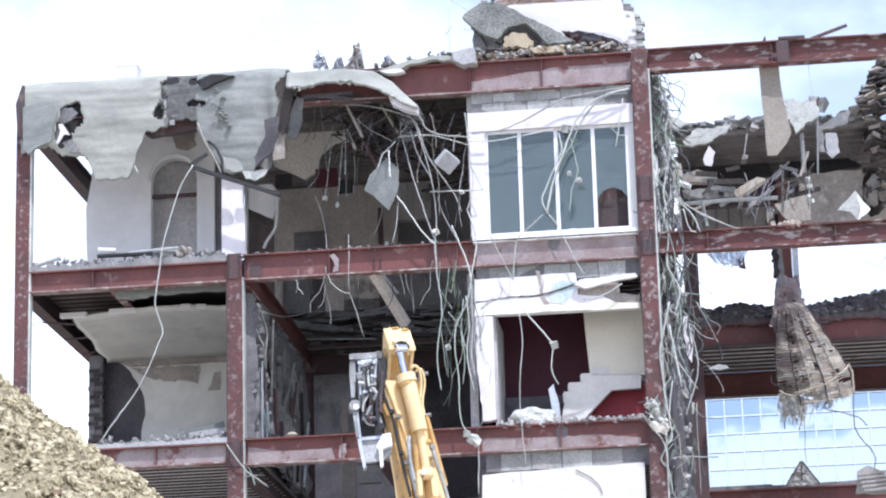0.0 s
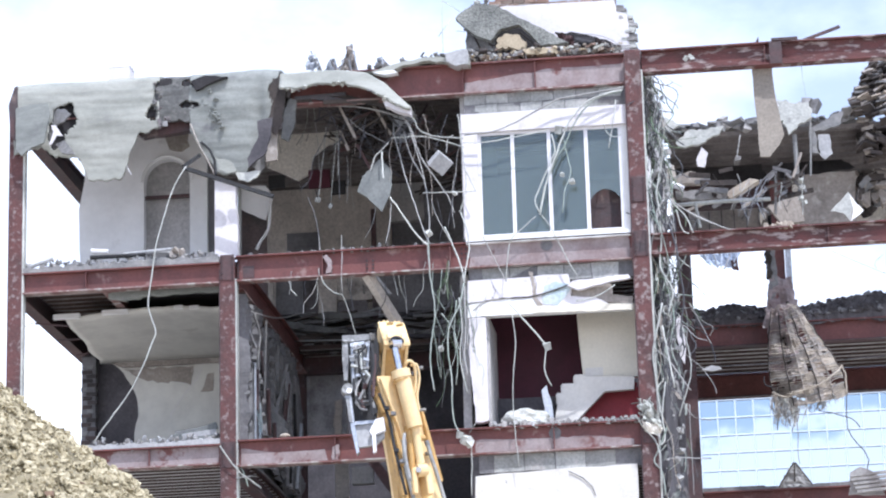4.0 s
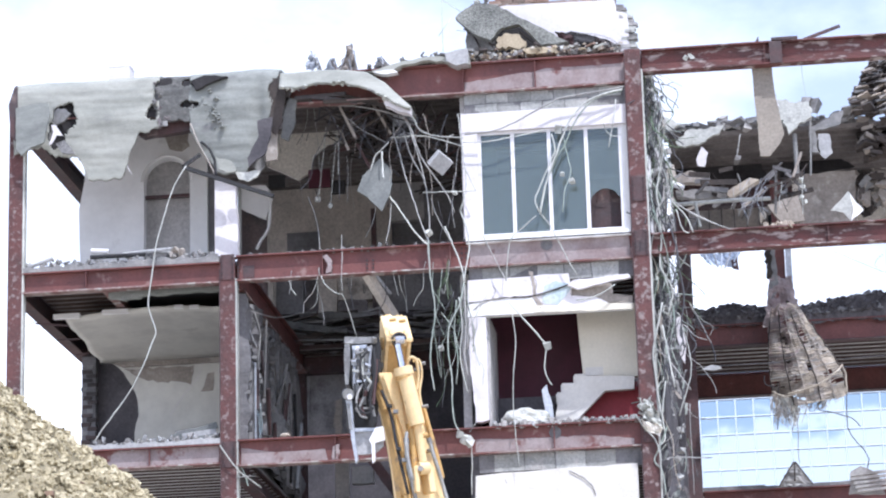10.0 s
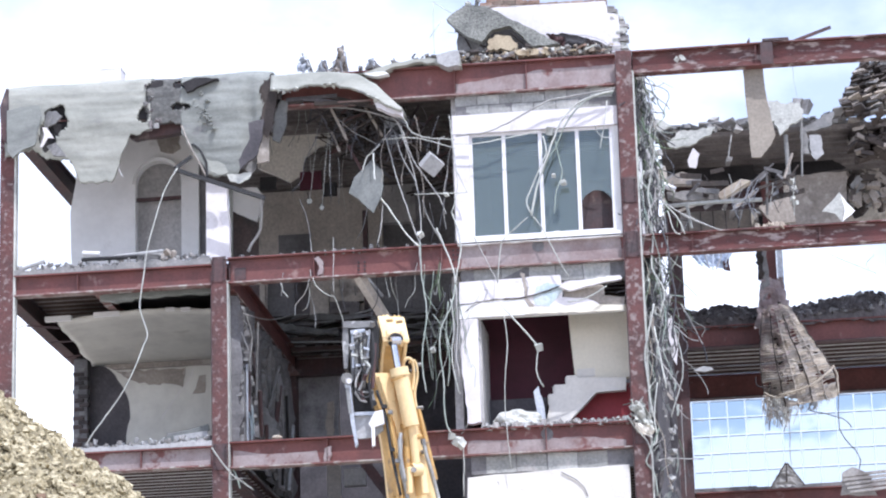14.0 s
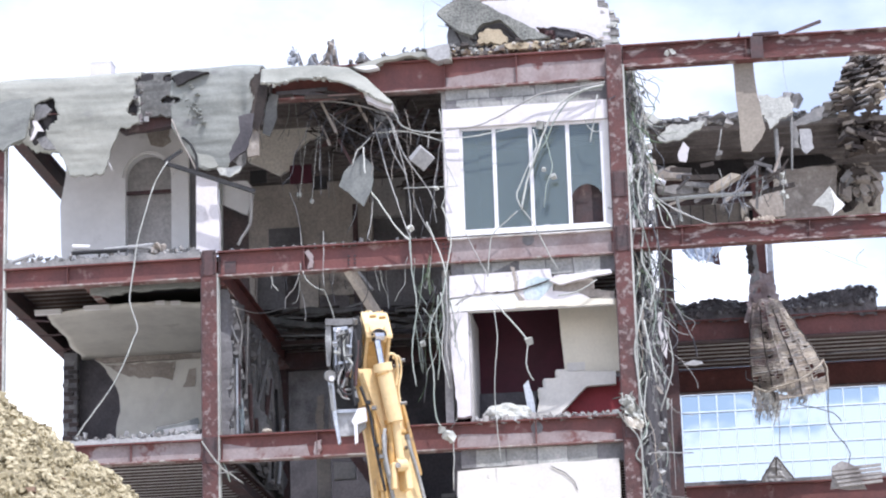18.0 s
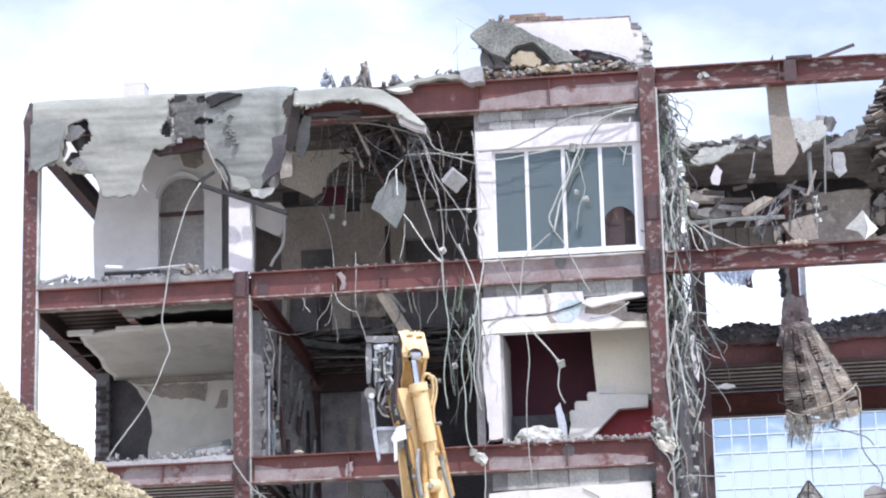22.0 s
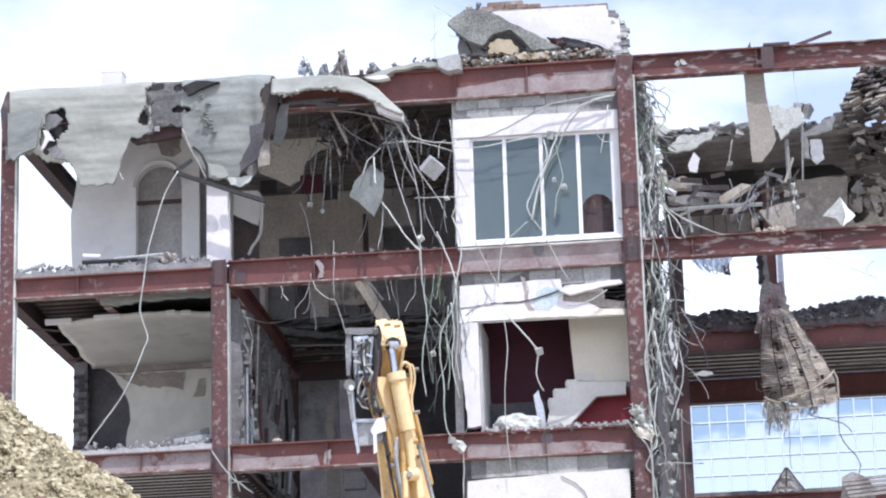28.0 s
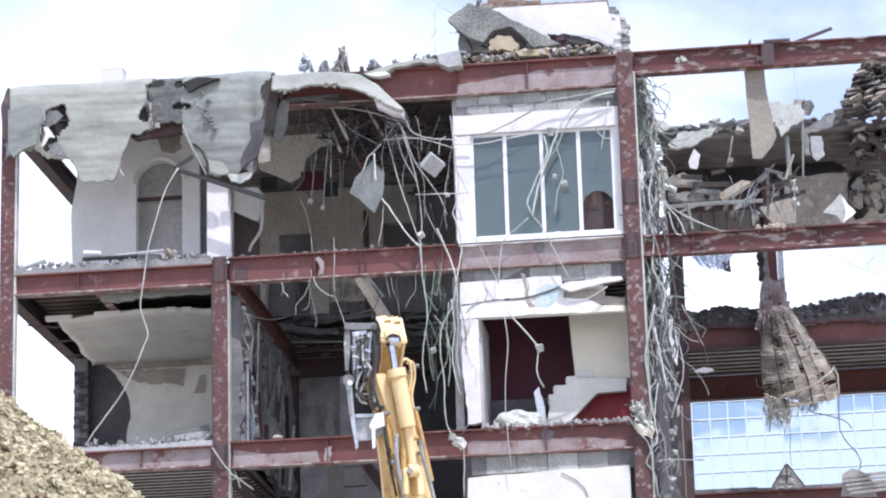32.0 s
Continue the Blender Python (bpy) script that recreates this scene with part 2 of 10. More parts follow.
# darker copy of the deck, for undersides that lie in shade
M_DECK_DARK = mat("shaded_deck_tone", (0.2, 0.18, 0.17), (0.13, 0.115, 0.11), rough=0.8, metal=0.2, third=(0.3, 0.27, 0.25), third_edge=(0.6, 0.7), third_scale=1.5)
M_TIN = mat("pale_sheet_metal", (0.55, 0.57, 0.6), (0.42, 0.45, 0.5), rough=0.45, metal=0.5, bump=0.1)
M_PANEL = mat("grey_panel", (0.42, 0.42, 0.42), (0.35, 0.35, 0.35), rough=0.7)
M_DULL = mat("dull_grey_sheet", (0.2, 0.21, 0.2), (0.15, 0.16, 0.155), rough=0.8)
M_STEEL_FLAKY = mat("streaked_flaking_steel", (0.15, 0.055, 0.05), (0.085, 0.042, 0.04), rough=0.75, third=(0.4, 0.33, 0.31), third_edge=(0.53, 0.63), third_scale=3.2, bump=0.5, streak=0.3)
M_FIRE = mat("tan_fireproof_board", (0.32, 0.285, 0.24), (0.27, 0.24, 0.205), rough=0.95, third=(0.22, 0.19, 0.165), third_edge=(0.64, 0.75), third_scale=1.5)
M_FOAM = mat("tan_insulation_foam", (0.52, 0.44, 0.31), (0.4, 0.33, 0.23), rough=1.0, grain=30, bump=0.5)
M_TIN_BLUE = mat("pale_blue_sheet", (0.62, 0.7, 0.82), (0.5, 0.58, 0.7), rough=0.6, bump=0.1)
M_LATH = mat("lath_plaster", (0.56, 0.5, 0.41), (0.38, 0.32, 0.26), rough=1.0, bump=0.5, grain=30)
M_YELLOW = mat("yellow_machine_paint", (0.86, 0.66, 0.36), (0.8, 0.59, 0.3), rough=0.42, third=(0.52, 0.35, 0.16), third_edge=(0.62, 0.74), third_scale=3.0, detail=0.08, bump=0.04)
# darker yellow for worn paint and for faces turned from the sun
M_YELLOW_WORN_SHADE = mat("worn_and_shaded_yellow", (0.62, 0.39, 0.14), (0.5, 0.31, 0.11), rough=0.55, third=(0.26, 0.18, 0.11), third_edge=(0.58, 0.7), detail=0.15, bump=0.1)
M_CHROME = mat("piston_chrome", (0.7, 0.7, 0.72), rough=0.2, metal=1.0, detail=0.05, bump=0)
M_TOOL = mat("bare_tool_steel", (0.3, 0.3, 0.29), (0.2, 0.195, 0.19), rough=0.55, metal=0.4, third=(0.5, 0.5, 0.48), third_edge=(0.58, 0.66), third_scale=4)
M_HOSE = mat("rubber_hose", (0.035, 0.035, 0.037), rough=0.85, bump=0)
M_HOSE_PALE = mat("dusty_hose", (0.4, 0.4, 0.38), rough=0.6, bump=0)
# soil kept darker than the clods to put shade into the hollows
M_SOIL = mat("dry_soil", (0.3, 0.26, 0.165), (0.21, 0.18, 0.11), rough=1.0, grain=14, bump=0.8, detail=0.35, third=(0.2, 0.16, 0.1), third_edge=(0.6, 0.7), third_scale=4)
# dark patches among the clods also stand in for shadow
M_CLOD = mat("soil_clod", (0.6, 0.53, 0.36), (0.42, 0.36, 0.225), rough=1.0, grain=40, bump=0.6, blotch=7.0, third=(0.2, 0.17, 0.1), third_edge=(0.54, 0.6), third_scale=13.0)
M_CREAM_BOARD = mat("dusty_cream_board", (0.85, 0.81, 0.73), (0.76, 0.72, 0.64), rough=0.95, third=(0.42, 0.37, 0.31), third_edge=(0.62, 0.72), third_scale=1.3)
M_CHALK = mat("chalky_broken_slab", (0.56, 0.565, 0.52), (0.44, 0.445, 0.41), rough=1.0, bump=0.5, third=(0.3, 0.29, 0.27), third_edge=(0.6, 0.7))
# near-black tone for dark walls and for shade put into colour
M_DARK_SHADE = mat("black_wall_and_shade", (0.1, 0.093, 0.1), (0.065, 0.061, 0.068), rough=0.97, vary=0.2)
M_DIM_WALL = mat("mid_grey_wall", (0.48, 0.475, 0.485), (0.36, 0.355, 0.365), rough=0.95, third=(0.22, 0.215, 0.22), third_edge=(0.56, 0.68), third_scale=1.1)
M_PALE = mat("pale_cream_plaster", (0.7, 0.675, 0.625), (0.64, 0.615, 0.57), rough=0.9, third=(0.5, 0.47, 0.43), third_edge=(0.62, 0.78), third_scale=1.8, detail=0.08)
M_MAROON_LIGHT = mat("brighter_red_paint", (0.28, 0.035, 0.045), (0.22, 0.03, 0.038), rough=0.7, detail=0.1, bump=0.05)
# lighter copy of the deck, bounced light put into its tone
M_DECK_PALE = mat("brighter_lit_deck_tone", (0.68, 0.675, 0.66), (0.55, 0.545, 0.53), rough=0.8, third=(0.25, 0.23, 0.21), third_edge=(0.58, 0.7), third_scale=1.5)
M_GRID = mat("pale_blue_window_bar", (0.66, 0.75, 0.85), (0.6, 0.7, 0.8), rough=0.5, bump=0)
M_TIMBER_DARK = mat("dark_timber", (0.085, 0.07, 0.062), (0.05, 0.044, 0.042), rough=0.95, vary=0.4)
M_STONE = mat("brown_stone", (0.2, 0.13, 0.085), (0.27, 0.2, 0.14), rough=0.9)
M_GROUND = mat("trodden_ground", (0.48, 0.435, 0.36), (0.4, 0.36, 0.3), rough=1.0, blotch=0.15, bump=0.5)
# near-black tone: felt of the torn mats, and shade in gaps and voids
M_FELT_SHADE = mat("black_felt_and_shade", (0.03, 0.028, 0.03), (0.045, 0.042, 0.043), rough=0.95, bump=0.4)
M_FEATHER = mat("grey_feather", (0.16, 0.15, 0.15), rough=0.8, bump=0)


def glass_mat(name, tint, mirror):
    m = bpy.data.materials.new(name)
    m.use_nodes = True
    nt = m.node_tree
    nt.nodes.clear()
    N, L = nt.nodes.new, nt.links.new
    out, mx, gl, tr = N("ShaderNodeOutputMaterial"), N("ShaderNodeMixShader"), N("ShaderNodeBsdfGlossy"), N("ShaderNodeBsdfTransparent")
    gl.inputs["Roughness"].default_value = 0.03
    gl.inputs["Color"].default_value = (0.8, 0.85, 0.9, 1)
    df, m2 = N("ShaderNodeBsdfDiffuse"), N("ShaderNodeMixShader")
    df.inputs["Color"].default_value = (0.34, 0.4, 0.385, 1)      # dust film
    m2.inputs[0].default_value = 0.2
    tr.inputs["Color"].default_value = (*tint, 1)
    mx.inputs[0].default_value = mirror
    L(tr.outputs[0], mx.inputs[1])
    L(gl.outputs[0], mx.inputs[2])
    L(mx.outputs[0], m2.inputs[1])
    L(df.outputs[0], m2.inputs[2])
    L(m2.outputs[0], out.inputs[0])
    return m


M_GLASS = glass_mat("dusty_window_glass", (0.5, 0.58, 0.56), 0.1)
M_STEEL_DUSTY = mat("dust_greyed_red_steel", (0.34, 0.29, 0.285), (0.25, 0.19, 0.185), rough=0.9, third=(0.17, 0.075, 0.068), third_edge=(0.58, 0.66), third_scale=2.2, detail=0.15)
M_MIRROR = bpy.data.materials.new("blue_mirror_glass")
M_MIRROR.use_nodes = True
_b = M_MIRROR.node_tree.nodes["Principled BSDF"]
_b.inputs["Base Color"].default_value = (0.47, 0.54, 0.59, 1)
_b.inputs["Metallic"].default_value, _b.inputs["Roughness"].default_value = 1.0, 0.02


# ---- building blocks ----
def thing(name, label="", category="", group="", kind="", at=(0, 0, 0)):
    ob = new(name)
    ob.empty_display_size = 0.1
    ob.location = at
    return tagged(ob, label, category, group, kind)


def part(name, bm, material, parent=None, label="", smooth=False):
    me = bpy.data.meshes.new(name)
    bm.normal_update()
    bm.to_mesh(me)
    bm.free()
    me.materials.append(material)
    if smooth:
        me.polygons.foreach_set("use_smooth", [True] * len(me.polygons))
    ob = new(name, me)
    if parent:
        ob.parent = parent
        ob.matrix_parent_inverse = Matrix.Translation(-parent.location) if parent.parent is None and parent.type == "EMPTY" else Matrix()
    if label:
        ob["label"] = label
    return ob


def solid(name, bm, material, label, category, group="", kind=""):
    return tagged(part(name, bm, material), label, category, group, kind)


BOX_FACES = ((0, 1, 3, 2), (4, 6, 7, 5), (0, 4, 5, 1), (2, 3, 7, 6), (0, 2, 6, 4), (1, 5, 7, 3))


def box(bm, x0, x1, y0, y1, z0, z1, jit=0.0, m=None, rng=random):
    vs = []
    for x in (x0, x1):
        for y in (y0, y1):
            for z in (z0, z1):
                v = Vector((x, y, z)) + Vector([rng.uniform(-jit, jit) for _ in range(3)])
                vs.append(bm.verts.new(m @ v if m else v))
    for f in BOX_FACES:
        bm.faces.new([vs[i] for i in f])
    return bm


def boxes(*bs, m=None):
    bm = bmesh.new()
    for b in bs:
        box(bm, *b, m=m)
    return bm


def bar(bm, a, b, w, d=None, up=(0, 0, 1)):
    """A bar of square or flat section from a to b."""
    a, b = Vector(a), Vector(b)
    z = (b - a).normalized()
    x = z.cross(Vector(up))
    x = x.normalized() if x.length > 1e-4 else Vector((1, 0, 0))
    y = z.cross(x)
    m = Matrix((x, y, z)).transposed().to_4x4()
    m.translation = a
    d = d or w
    return box(bm, -w / 2, w / 2, -d / 2, d / 2, 0, (b - a).length, m=m)


def spline(pts, n=5):
    pts = [Vector(p) for p in pts]
    if len(pts) < 3:
        return pts
    e = [pts[0] * 2 - pts[1]] + pts + [pts[-1] * 2 - pts[-2]]
    out = []
    for i in range(1, len(e) - 2):
        for k in range(n):
            t = k / n
            p0, p1, p2, p3 = e[i - 1:i + 3]
            out.append(0.5 * (2 * p1 + (p2 - p0) * t + (2 * p0 - 5 * p1 + 4 * p2 - p3) * t * t + (3 * p1 - p0 - 3 * p2 + p3) * t ** 3))
    return out + [pts[-1]]


def tube(bm, pts, r, n=5, taper=1.0):
    pts = [Vector(p) for p in pts]
    rings = []
    side = None
    for i, p in enumerate(pts):
        d = (pts[min(i + 1, len(pts) - 1)] - pts[max(i - 1, 0)]).normalized()
        if side is None:
            side = d.cross(Vector((0, 1, 0)))
            side = side.normalized() if side.length > 1e-3 else Vector((1, 0, 0))
        side = (side - d * side.dot(d)).normalized()
        up = d.cross(side)
        rr = r * (1 + (taper - 1) * i / max(1, len(pts) - 1))
        rings.append([bm.verts.new(p + (side * math.cos(a) + up * math.sin(a)) * rr) for a in (2 * math.pi * k / n for k in range(n))])
    for a, b in zip(rings, rings[1:]):
        for k in range(n):
            bm.faces.new((a[k], a[(k + 1) % n], b[(k + 1) % n], b[k]))
    bm.faces.new(rings[0][::-1])
    bm.faces.new(rings[-1])
    return bm


def cable(name, pts, r, material, parent=None, n=4, label="", wob=0.0, rng=random):
    pts = spline(pts, n)
    r *= 0.52
    wob = wob or 0.006
    if wob:
        pts = [p + Vector((rng.uniform(-wob, wob), rng.uniform(-wob, wob), rng.uniform(-wob, wob))) for p in pts]
    return part(name, tube(bmesh.new(), pts, r), material, parent, label, smooth=True)


ICO = [Vector(v).normalized() for v in ((0, 1, 1.618), (0, -1, 1.618), (0, 1, -1.618), (0, -1, -1.618), (1, 1.618, 0), (-1, 1.618, 0), (1, -1.618, 0), (-1, -1.618, 0), (1.618, 0, 1), (-1.618, 0, 1), (1.618, 0, -1), (-1.618, 0, -1))]
ICO_FACES = [(a, b, c) for a in range(12) for b in range(a + 1, 12) for c in range(b + 1, 12)
             if all(abs((ICO[p] - ICO[q]).length - 1.0515) < 0.01 for p, q in ((a, b), (b, c), (a, c)))]


def clod(bm, c, r, rng, jit=0.35):
    """A rounded lump of twenty faces."""
    vs = [bm.verts.new(Vector(c) + v * r * rng.uniform(1 - jit, 1 + jit)) for v in ICO]
    for a, b, d in ICO_FACES:
        if (ICO[b] - ICO[a]).cross(ICO[d] - ICO[a]).dot(ICO[a]) < 0:
            b, d = d, b
        bm.faces.new((vs[a], vs[b], vs[d]))
    return bm


def chunk(bm, c, r, rng, flat=1.0):
    """A broken lump: a cube with pushed corners."""
    m = Matrix.Translation(c) @ Euler([rng.uniform(0, 6.3) for _ in range(3)]).to_matrix().to_4x4()
    s = [r * rng.uniform(0.55, 1.0) for _ in range(3)]
    s[2] *= flat
    return box(bm, -s[0], s[0], -s[1], s[1], -s[2], s[2], jit=r * 0.33, m=m, rng=rng)


def flake(bm, c, r, rng, flat=0.18):
    """A flat broken slab piece, lying nearly level."""
    m = Matrix.Translation(c) @ Euler((rng.uniform(-0.5, 0.5), rng.uniform(-0.5, 0.5), rng.uniform(0, 6.3))).to_matrix().to_4x4()
    s = r * rng.uniform(0.6, 1.0), r * rng.uniform(0.6, 1.0), r * flat * rng.uniform(0.6, 1.4)
    return box(bm, -s[0], s[0], -s[1], s[1], -s[2], s[2], jit=r * 0.16, m=m, rng=rng)


def jagged(pts, step, amp, rng, keep=()):
    """An outline in x and z with broken edges; the edges numbered in keep stay straight."""
    out = []
    for i, p in enumerate(pts):
        q = pts[(i + 1) % len(pts)]
        a, b = Vector((p[0], p[-1])), Vector((q[0], q[-1]))
        n = 1 if i in keep else max(1, int((b - a).length / step))
        nrm = Vector((-(b - a).y, (b - a).x)).normalized()
        for k in range(n):
            v = a.lerp(b, k / n)
            if k:
                v += nrm * rng.uniform(-amp, amp) + (b - a).normalized() * rng.uniform(-0.3, 0.3) * step
            out.append(v)
    return out


def sheet(bm, outline, y0, y1, bow=None):
    """An outline in x and z made into a plate from y0 to y1."""
    f = [bm.verts.new((v.x, y0 + (bow(v.x, v.y) if bow else 0), v.y)) for v in outline]
    b = [bm.verts.new((v.x, y1 + (bow(v.x, v.y) if bow else 0), v.y)) for v in outline]
    bm.faces.new(f)
    bm.faces.new(b[::-1])
    for i in range(len(f)):
        j = (i + 1) % len(f)
        bm.faces.new((f[j], f[i], b[i], b[j]))
    return bm


def plate(pts, y0, y1, step=0.12, amp=0.03, seed=0, keep=(), bow=None):
    return sheet(bmesh.new(), jagged(pts, step, amp, random.Random(seed), keep), y0, y1, bow)


def crumple(a, b, c, d, nx=14, nz=10, amp=0.05, freq=5.0, seed=0, thick=0.012, ragged=0.02):
    """A crumpled sheet between four corners (top left, top right, foot right, foot left)."""
    bm, rows_ = bmesh.new(), []
    a, b, c, d = (Vector(p) for p in (a, b, c, d))
    rng_ = random.Random(seed)
    for j in range(nz + 1):
        row = []
        for i in range(nx + 1):
            u, v = i / nx, j / nz
            p = a.lerp(b, u).lerp(d.lerp(c, u), v)
            q = p * freq + Vector((seed, seed * 2, 0))
            p.y += amp * (1 - 2 * abs(noise.noise(q))) * 1.4 - amp + 0.4 * amp * noise.noise(q * 2.3)
            if i in (0, nx) or j in (0, nz):
                p += Vector((rng_.uniform(-1, 1), 0, rng_.uniform(-1, 1))) * ragged
            row.append(p)
        rows_.append(row)
    f = [[bm.verts.new(p) for p in row] for row in rows_]
    k = [[bm.verts.new(p + Vector((0, thick, 0))) for p in row] for row in rows_]
    for j in range(nz):
        for i in range(nx):
            bm.faces.new((f[j][i], f[j + 1][i], f[j + 1][i + 1], f[j][i + 1]))
            bm.faces.new((k[j][i], k[j][i + 1], k[j + 1][i + 1], k[j + 1][i]))
    rim_ = [(0, i) for i in range(nx)] + [(j, nx) for j in range(nz)] + [(nz, i) for i in range(nx, 0, -1)] + [(j, 0) for j in range(nz, 0, -1)]
    for (j0, i0), (j1, i1) in zip(rim_, rim_[1:] + rim_[:1]):
        bm.faces.new((f[j0][i0], f[j1][i1], k[j1][i1], k[j0][i0]))
    return bm


def lay(name, parent, meshes, poses_, material):
    """Alike pieces, each an object of its own on one of a few meshes."""
    for i, m in enumerate(poses_):
        ob = new(name, meshes[i % len(meshes)])
        ob.parent = parent
        ob.matrix_basis = m


def piece_mesh(name, bm, material):
    me = bpy.data.meshes.new(name)
    bm.to_mesh(me)
    bm.free()
    me.materials.append(material)
    return me


# ---- ground and setting ----
Z_ROOF, Z_MID, Z_LOW, Z_2, Z_1 = 19.08, 15.6, 12.13, 8.66, 5.2
X_L, X_2, X_3, X_4, X_5 = -4.04, 0.0, 7.62, 10.05, 15.3
ROW_2, ROW_3 = 7.4, 11.75

g = bmesh.new()
bmesh.ops.create_grid(g, x_segments=40, y_segments=40, size=1500)
solid("ground", g, M_GROUND, "trodden earth ground of a demolition site", "ground", kind="structure")


def i_beam(x0, x1, ztop, depth, y0=0.0, w=0.24, material=None, along="x", label="", parts=(), seed=1, edge=None):
    material = material or M_STEEL
    t = thing("steel_beam", label or "red oxide painted steel I-beam of a stripped frame", "steel beam", "beams of the steel frame")
    rng = random.Random(seed)
    tf = 0.028

    def b(*v):
        if along == "x":
            return v
        return (v[2], v[3], v[0], v[1], v[4], v[5])
    part("web", boxes(b(x0, x1, y0 + w / 2 - 0.012, y0 + w / 2 + 0.012, ztop - depth + tf, ztop - tf)), material, t)
    part("top_flange", boxes(b(x0, x1, y0, y0 + w, ztop - tf, ztop)), material, t)
    part("bottom_flange", boxes(b(x0, x1, y0, y0 + w, ztop - depth, ztop - depth + tf)), edge or M_FLANGE, t)
    for x in parts:     # web stiffeners
        part("stiffener", boxes(b(x - 0.008, x + 0.008, y0 + 0.02, y0 + w / 2 - 0.013, ztop - depth + tf, ztop - tf)), material, t)
    return t


def web_of(t):
    return next(c for c in t.children if c.name.startswith("web"))


def bolts(t, xs, zs, y, r=0.022):
    for x in xs:
        for z in zs:
            part("bolt", tube(bmesh.new(), [(x, y - 0.03, z), (x, y, z)], r, 6), M_BOLT, web_of(t))


def h_column(x, z0, z1, y0=0.0, w=0.29, material=None, edge=True, label=""):
    material = material or M_STEEL_OLD
    t = thing("steel_column", label or "flaking red steel H-column of the stripped frame", "steel column", "columns of the steel frame", at=(x, y0, z0))
    part("front_flange", boxes((x - w / 2, x + w / 2, y0, y0 + 0.025, z0, z1)), material, t)
    part("back_flange", boxes((x - w / 2, x + w / 2, y0 + 0.275, y0 + 0.3, z0, z1)), material, t)
    part("web", boxes((x - 0.012, x + 0.012, y0 + 0.026, y0 + 0.274, z0, z1)), material, t)
    if edge:
        part("edge_angle", boxes((x + w / 2 + 0.002, x + w / 2 + 0.03, y0 + 0.01, y0 + 0.2, z0, z1 - 0.4)), M_CABLE_PALE, t, "pale edge angle on the right side")
        part("edge_angle", boxes((x - w / 2 - 0.022, x - w / 2 - 0.002, y0 + 0.015, y0 + 0.2, z0, z1 - 0.2)), M_STEEL_DARK, t)
    return t


# front columns
h_column(X_L, 0, 18.75, w=0.25)
c2 = h_column(X_2 - 0.02, 0, Z_MID - 0.02, w=0.28)
c3 = h_column(X_3, 0, Z_ROOF + 0.02, y0=-0.08, w=0.29)
h_column(X_5, 0, Z_ROOF)
for zc, col in ((16.409, c3), (Z_MID - 0.2, c2), (Z_LOW - 0.25, c2), (Z_LOW - 0.2, c3), (Z_MID - 0.22, c3)):
    xc_ = col.location.x
    yf = col.location.y
    sp_ = part("splice_plate", boxes((xc_ - 0.13, xc_ + 0.13, yf - 0.016, yf - 0.001, zc - 0.24, zc + 0.24)), M_STEEL_DARK, col, "dark bolted splice plate")
    for bx_ in (-0.1, 0.1):
        for k in range(6):
            part("bolt", tube(bmesh.new(), [(xc_ + bx_, yf - 0.04, zc - 0.2 + k * 0.08), (xc_ + bx_, yf - 0.015, zc - 0.2 + k * 0.08)], 0.018, 6), M_BOLT, sp_)
# front beams
i_beam(X_L + 0.14, X_2 - 0.18, Z_MID - 0.08, 0.4, label="red steel beam with concrete debris along its top", parts=(-2.7,))
bm_mid = i_beam(X_2 + 0.14, X_3 - 0.16, Z_MID + 0.02, 0.49, parts=(1.75, 4.12), label="long red steel beam with bolted splice and cable ends hung over it")
bolts(bm_mid, (2.571, 2.686), [15.393 - k * 0.07 for k in range(4)], 0.11)
bolts(bm_mid, (4.329, 4.412), [15.516 - k * 0.09 for k in range(3)], 0.11)
bolts(bm_mid, (0.169,), [Z_MID - 0.08 - k * 0.06 for k in range(6)], 0.1)
part("cope_plate", boxes((0.254, 0.466, 0.09, 0.106, Z_MID - 0.4, Z_MID - 0.17)), M_STEEL_DARK, web_of(bm_mid), "dark plate on the web")
bm_ll = i_beam(X_L + 0.14, X_2 - 0.18, Z_LOW - 0.03, 0.38, parts=(-1.5,), label="red steel beam dusted with pale debris")
bm_low = i_beam(X_2 + 0.14, X_3 - 0.16, Z_LOW + 0.02, 0.49, parts=(1.93, 5.9), label="long red steel beam below the stair room")
bolts(bm_low, (0.146,), [Z_LOW - 0.08 - k * 0.06 for k in range(6)], 0.1)
bm_top = i_beam(X_L + 0.14, X_3 - 0.16, Z_ROOF, 0.6, parts=(4.45, 5.8), label="deep red steel roof beam under the broken slab")
i_beam(X_3 + 0.16, X_5 - 0.16, Z_ROOF + 0.02, 0.44, y0=-0.03, material=M_STEEL_FLAKY, parts=(10.05,), edge=M_STEEL_FLAKY, label="bare rusty roof beam with flaking paint")
i_beam(X_3 + 0.16, X_5 - 0.16, Z_MID - 0.03, 0.39, y0=-0.03, material=M_STEEL_FLAKY, edge=M_STEEL_FLAKY, parts=(8.7, 11.0), label="bare red beam with flaking white patches")
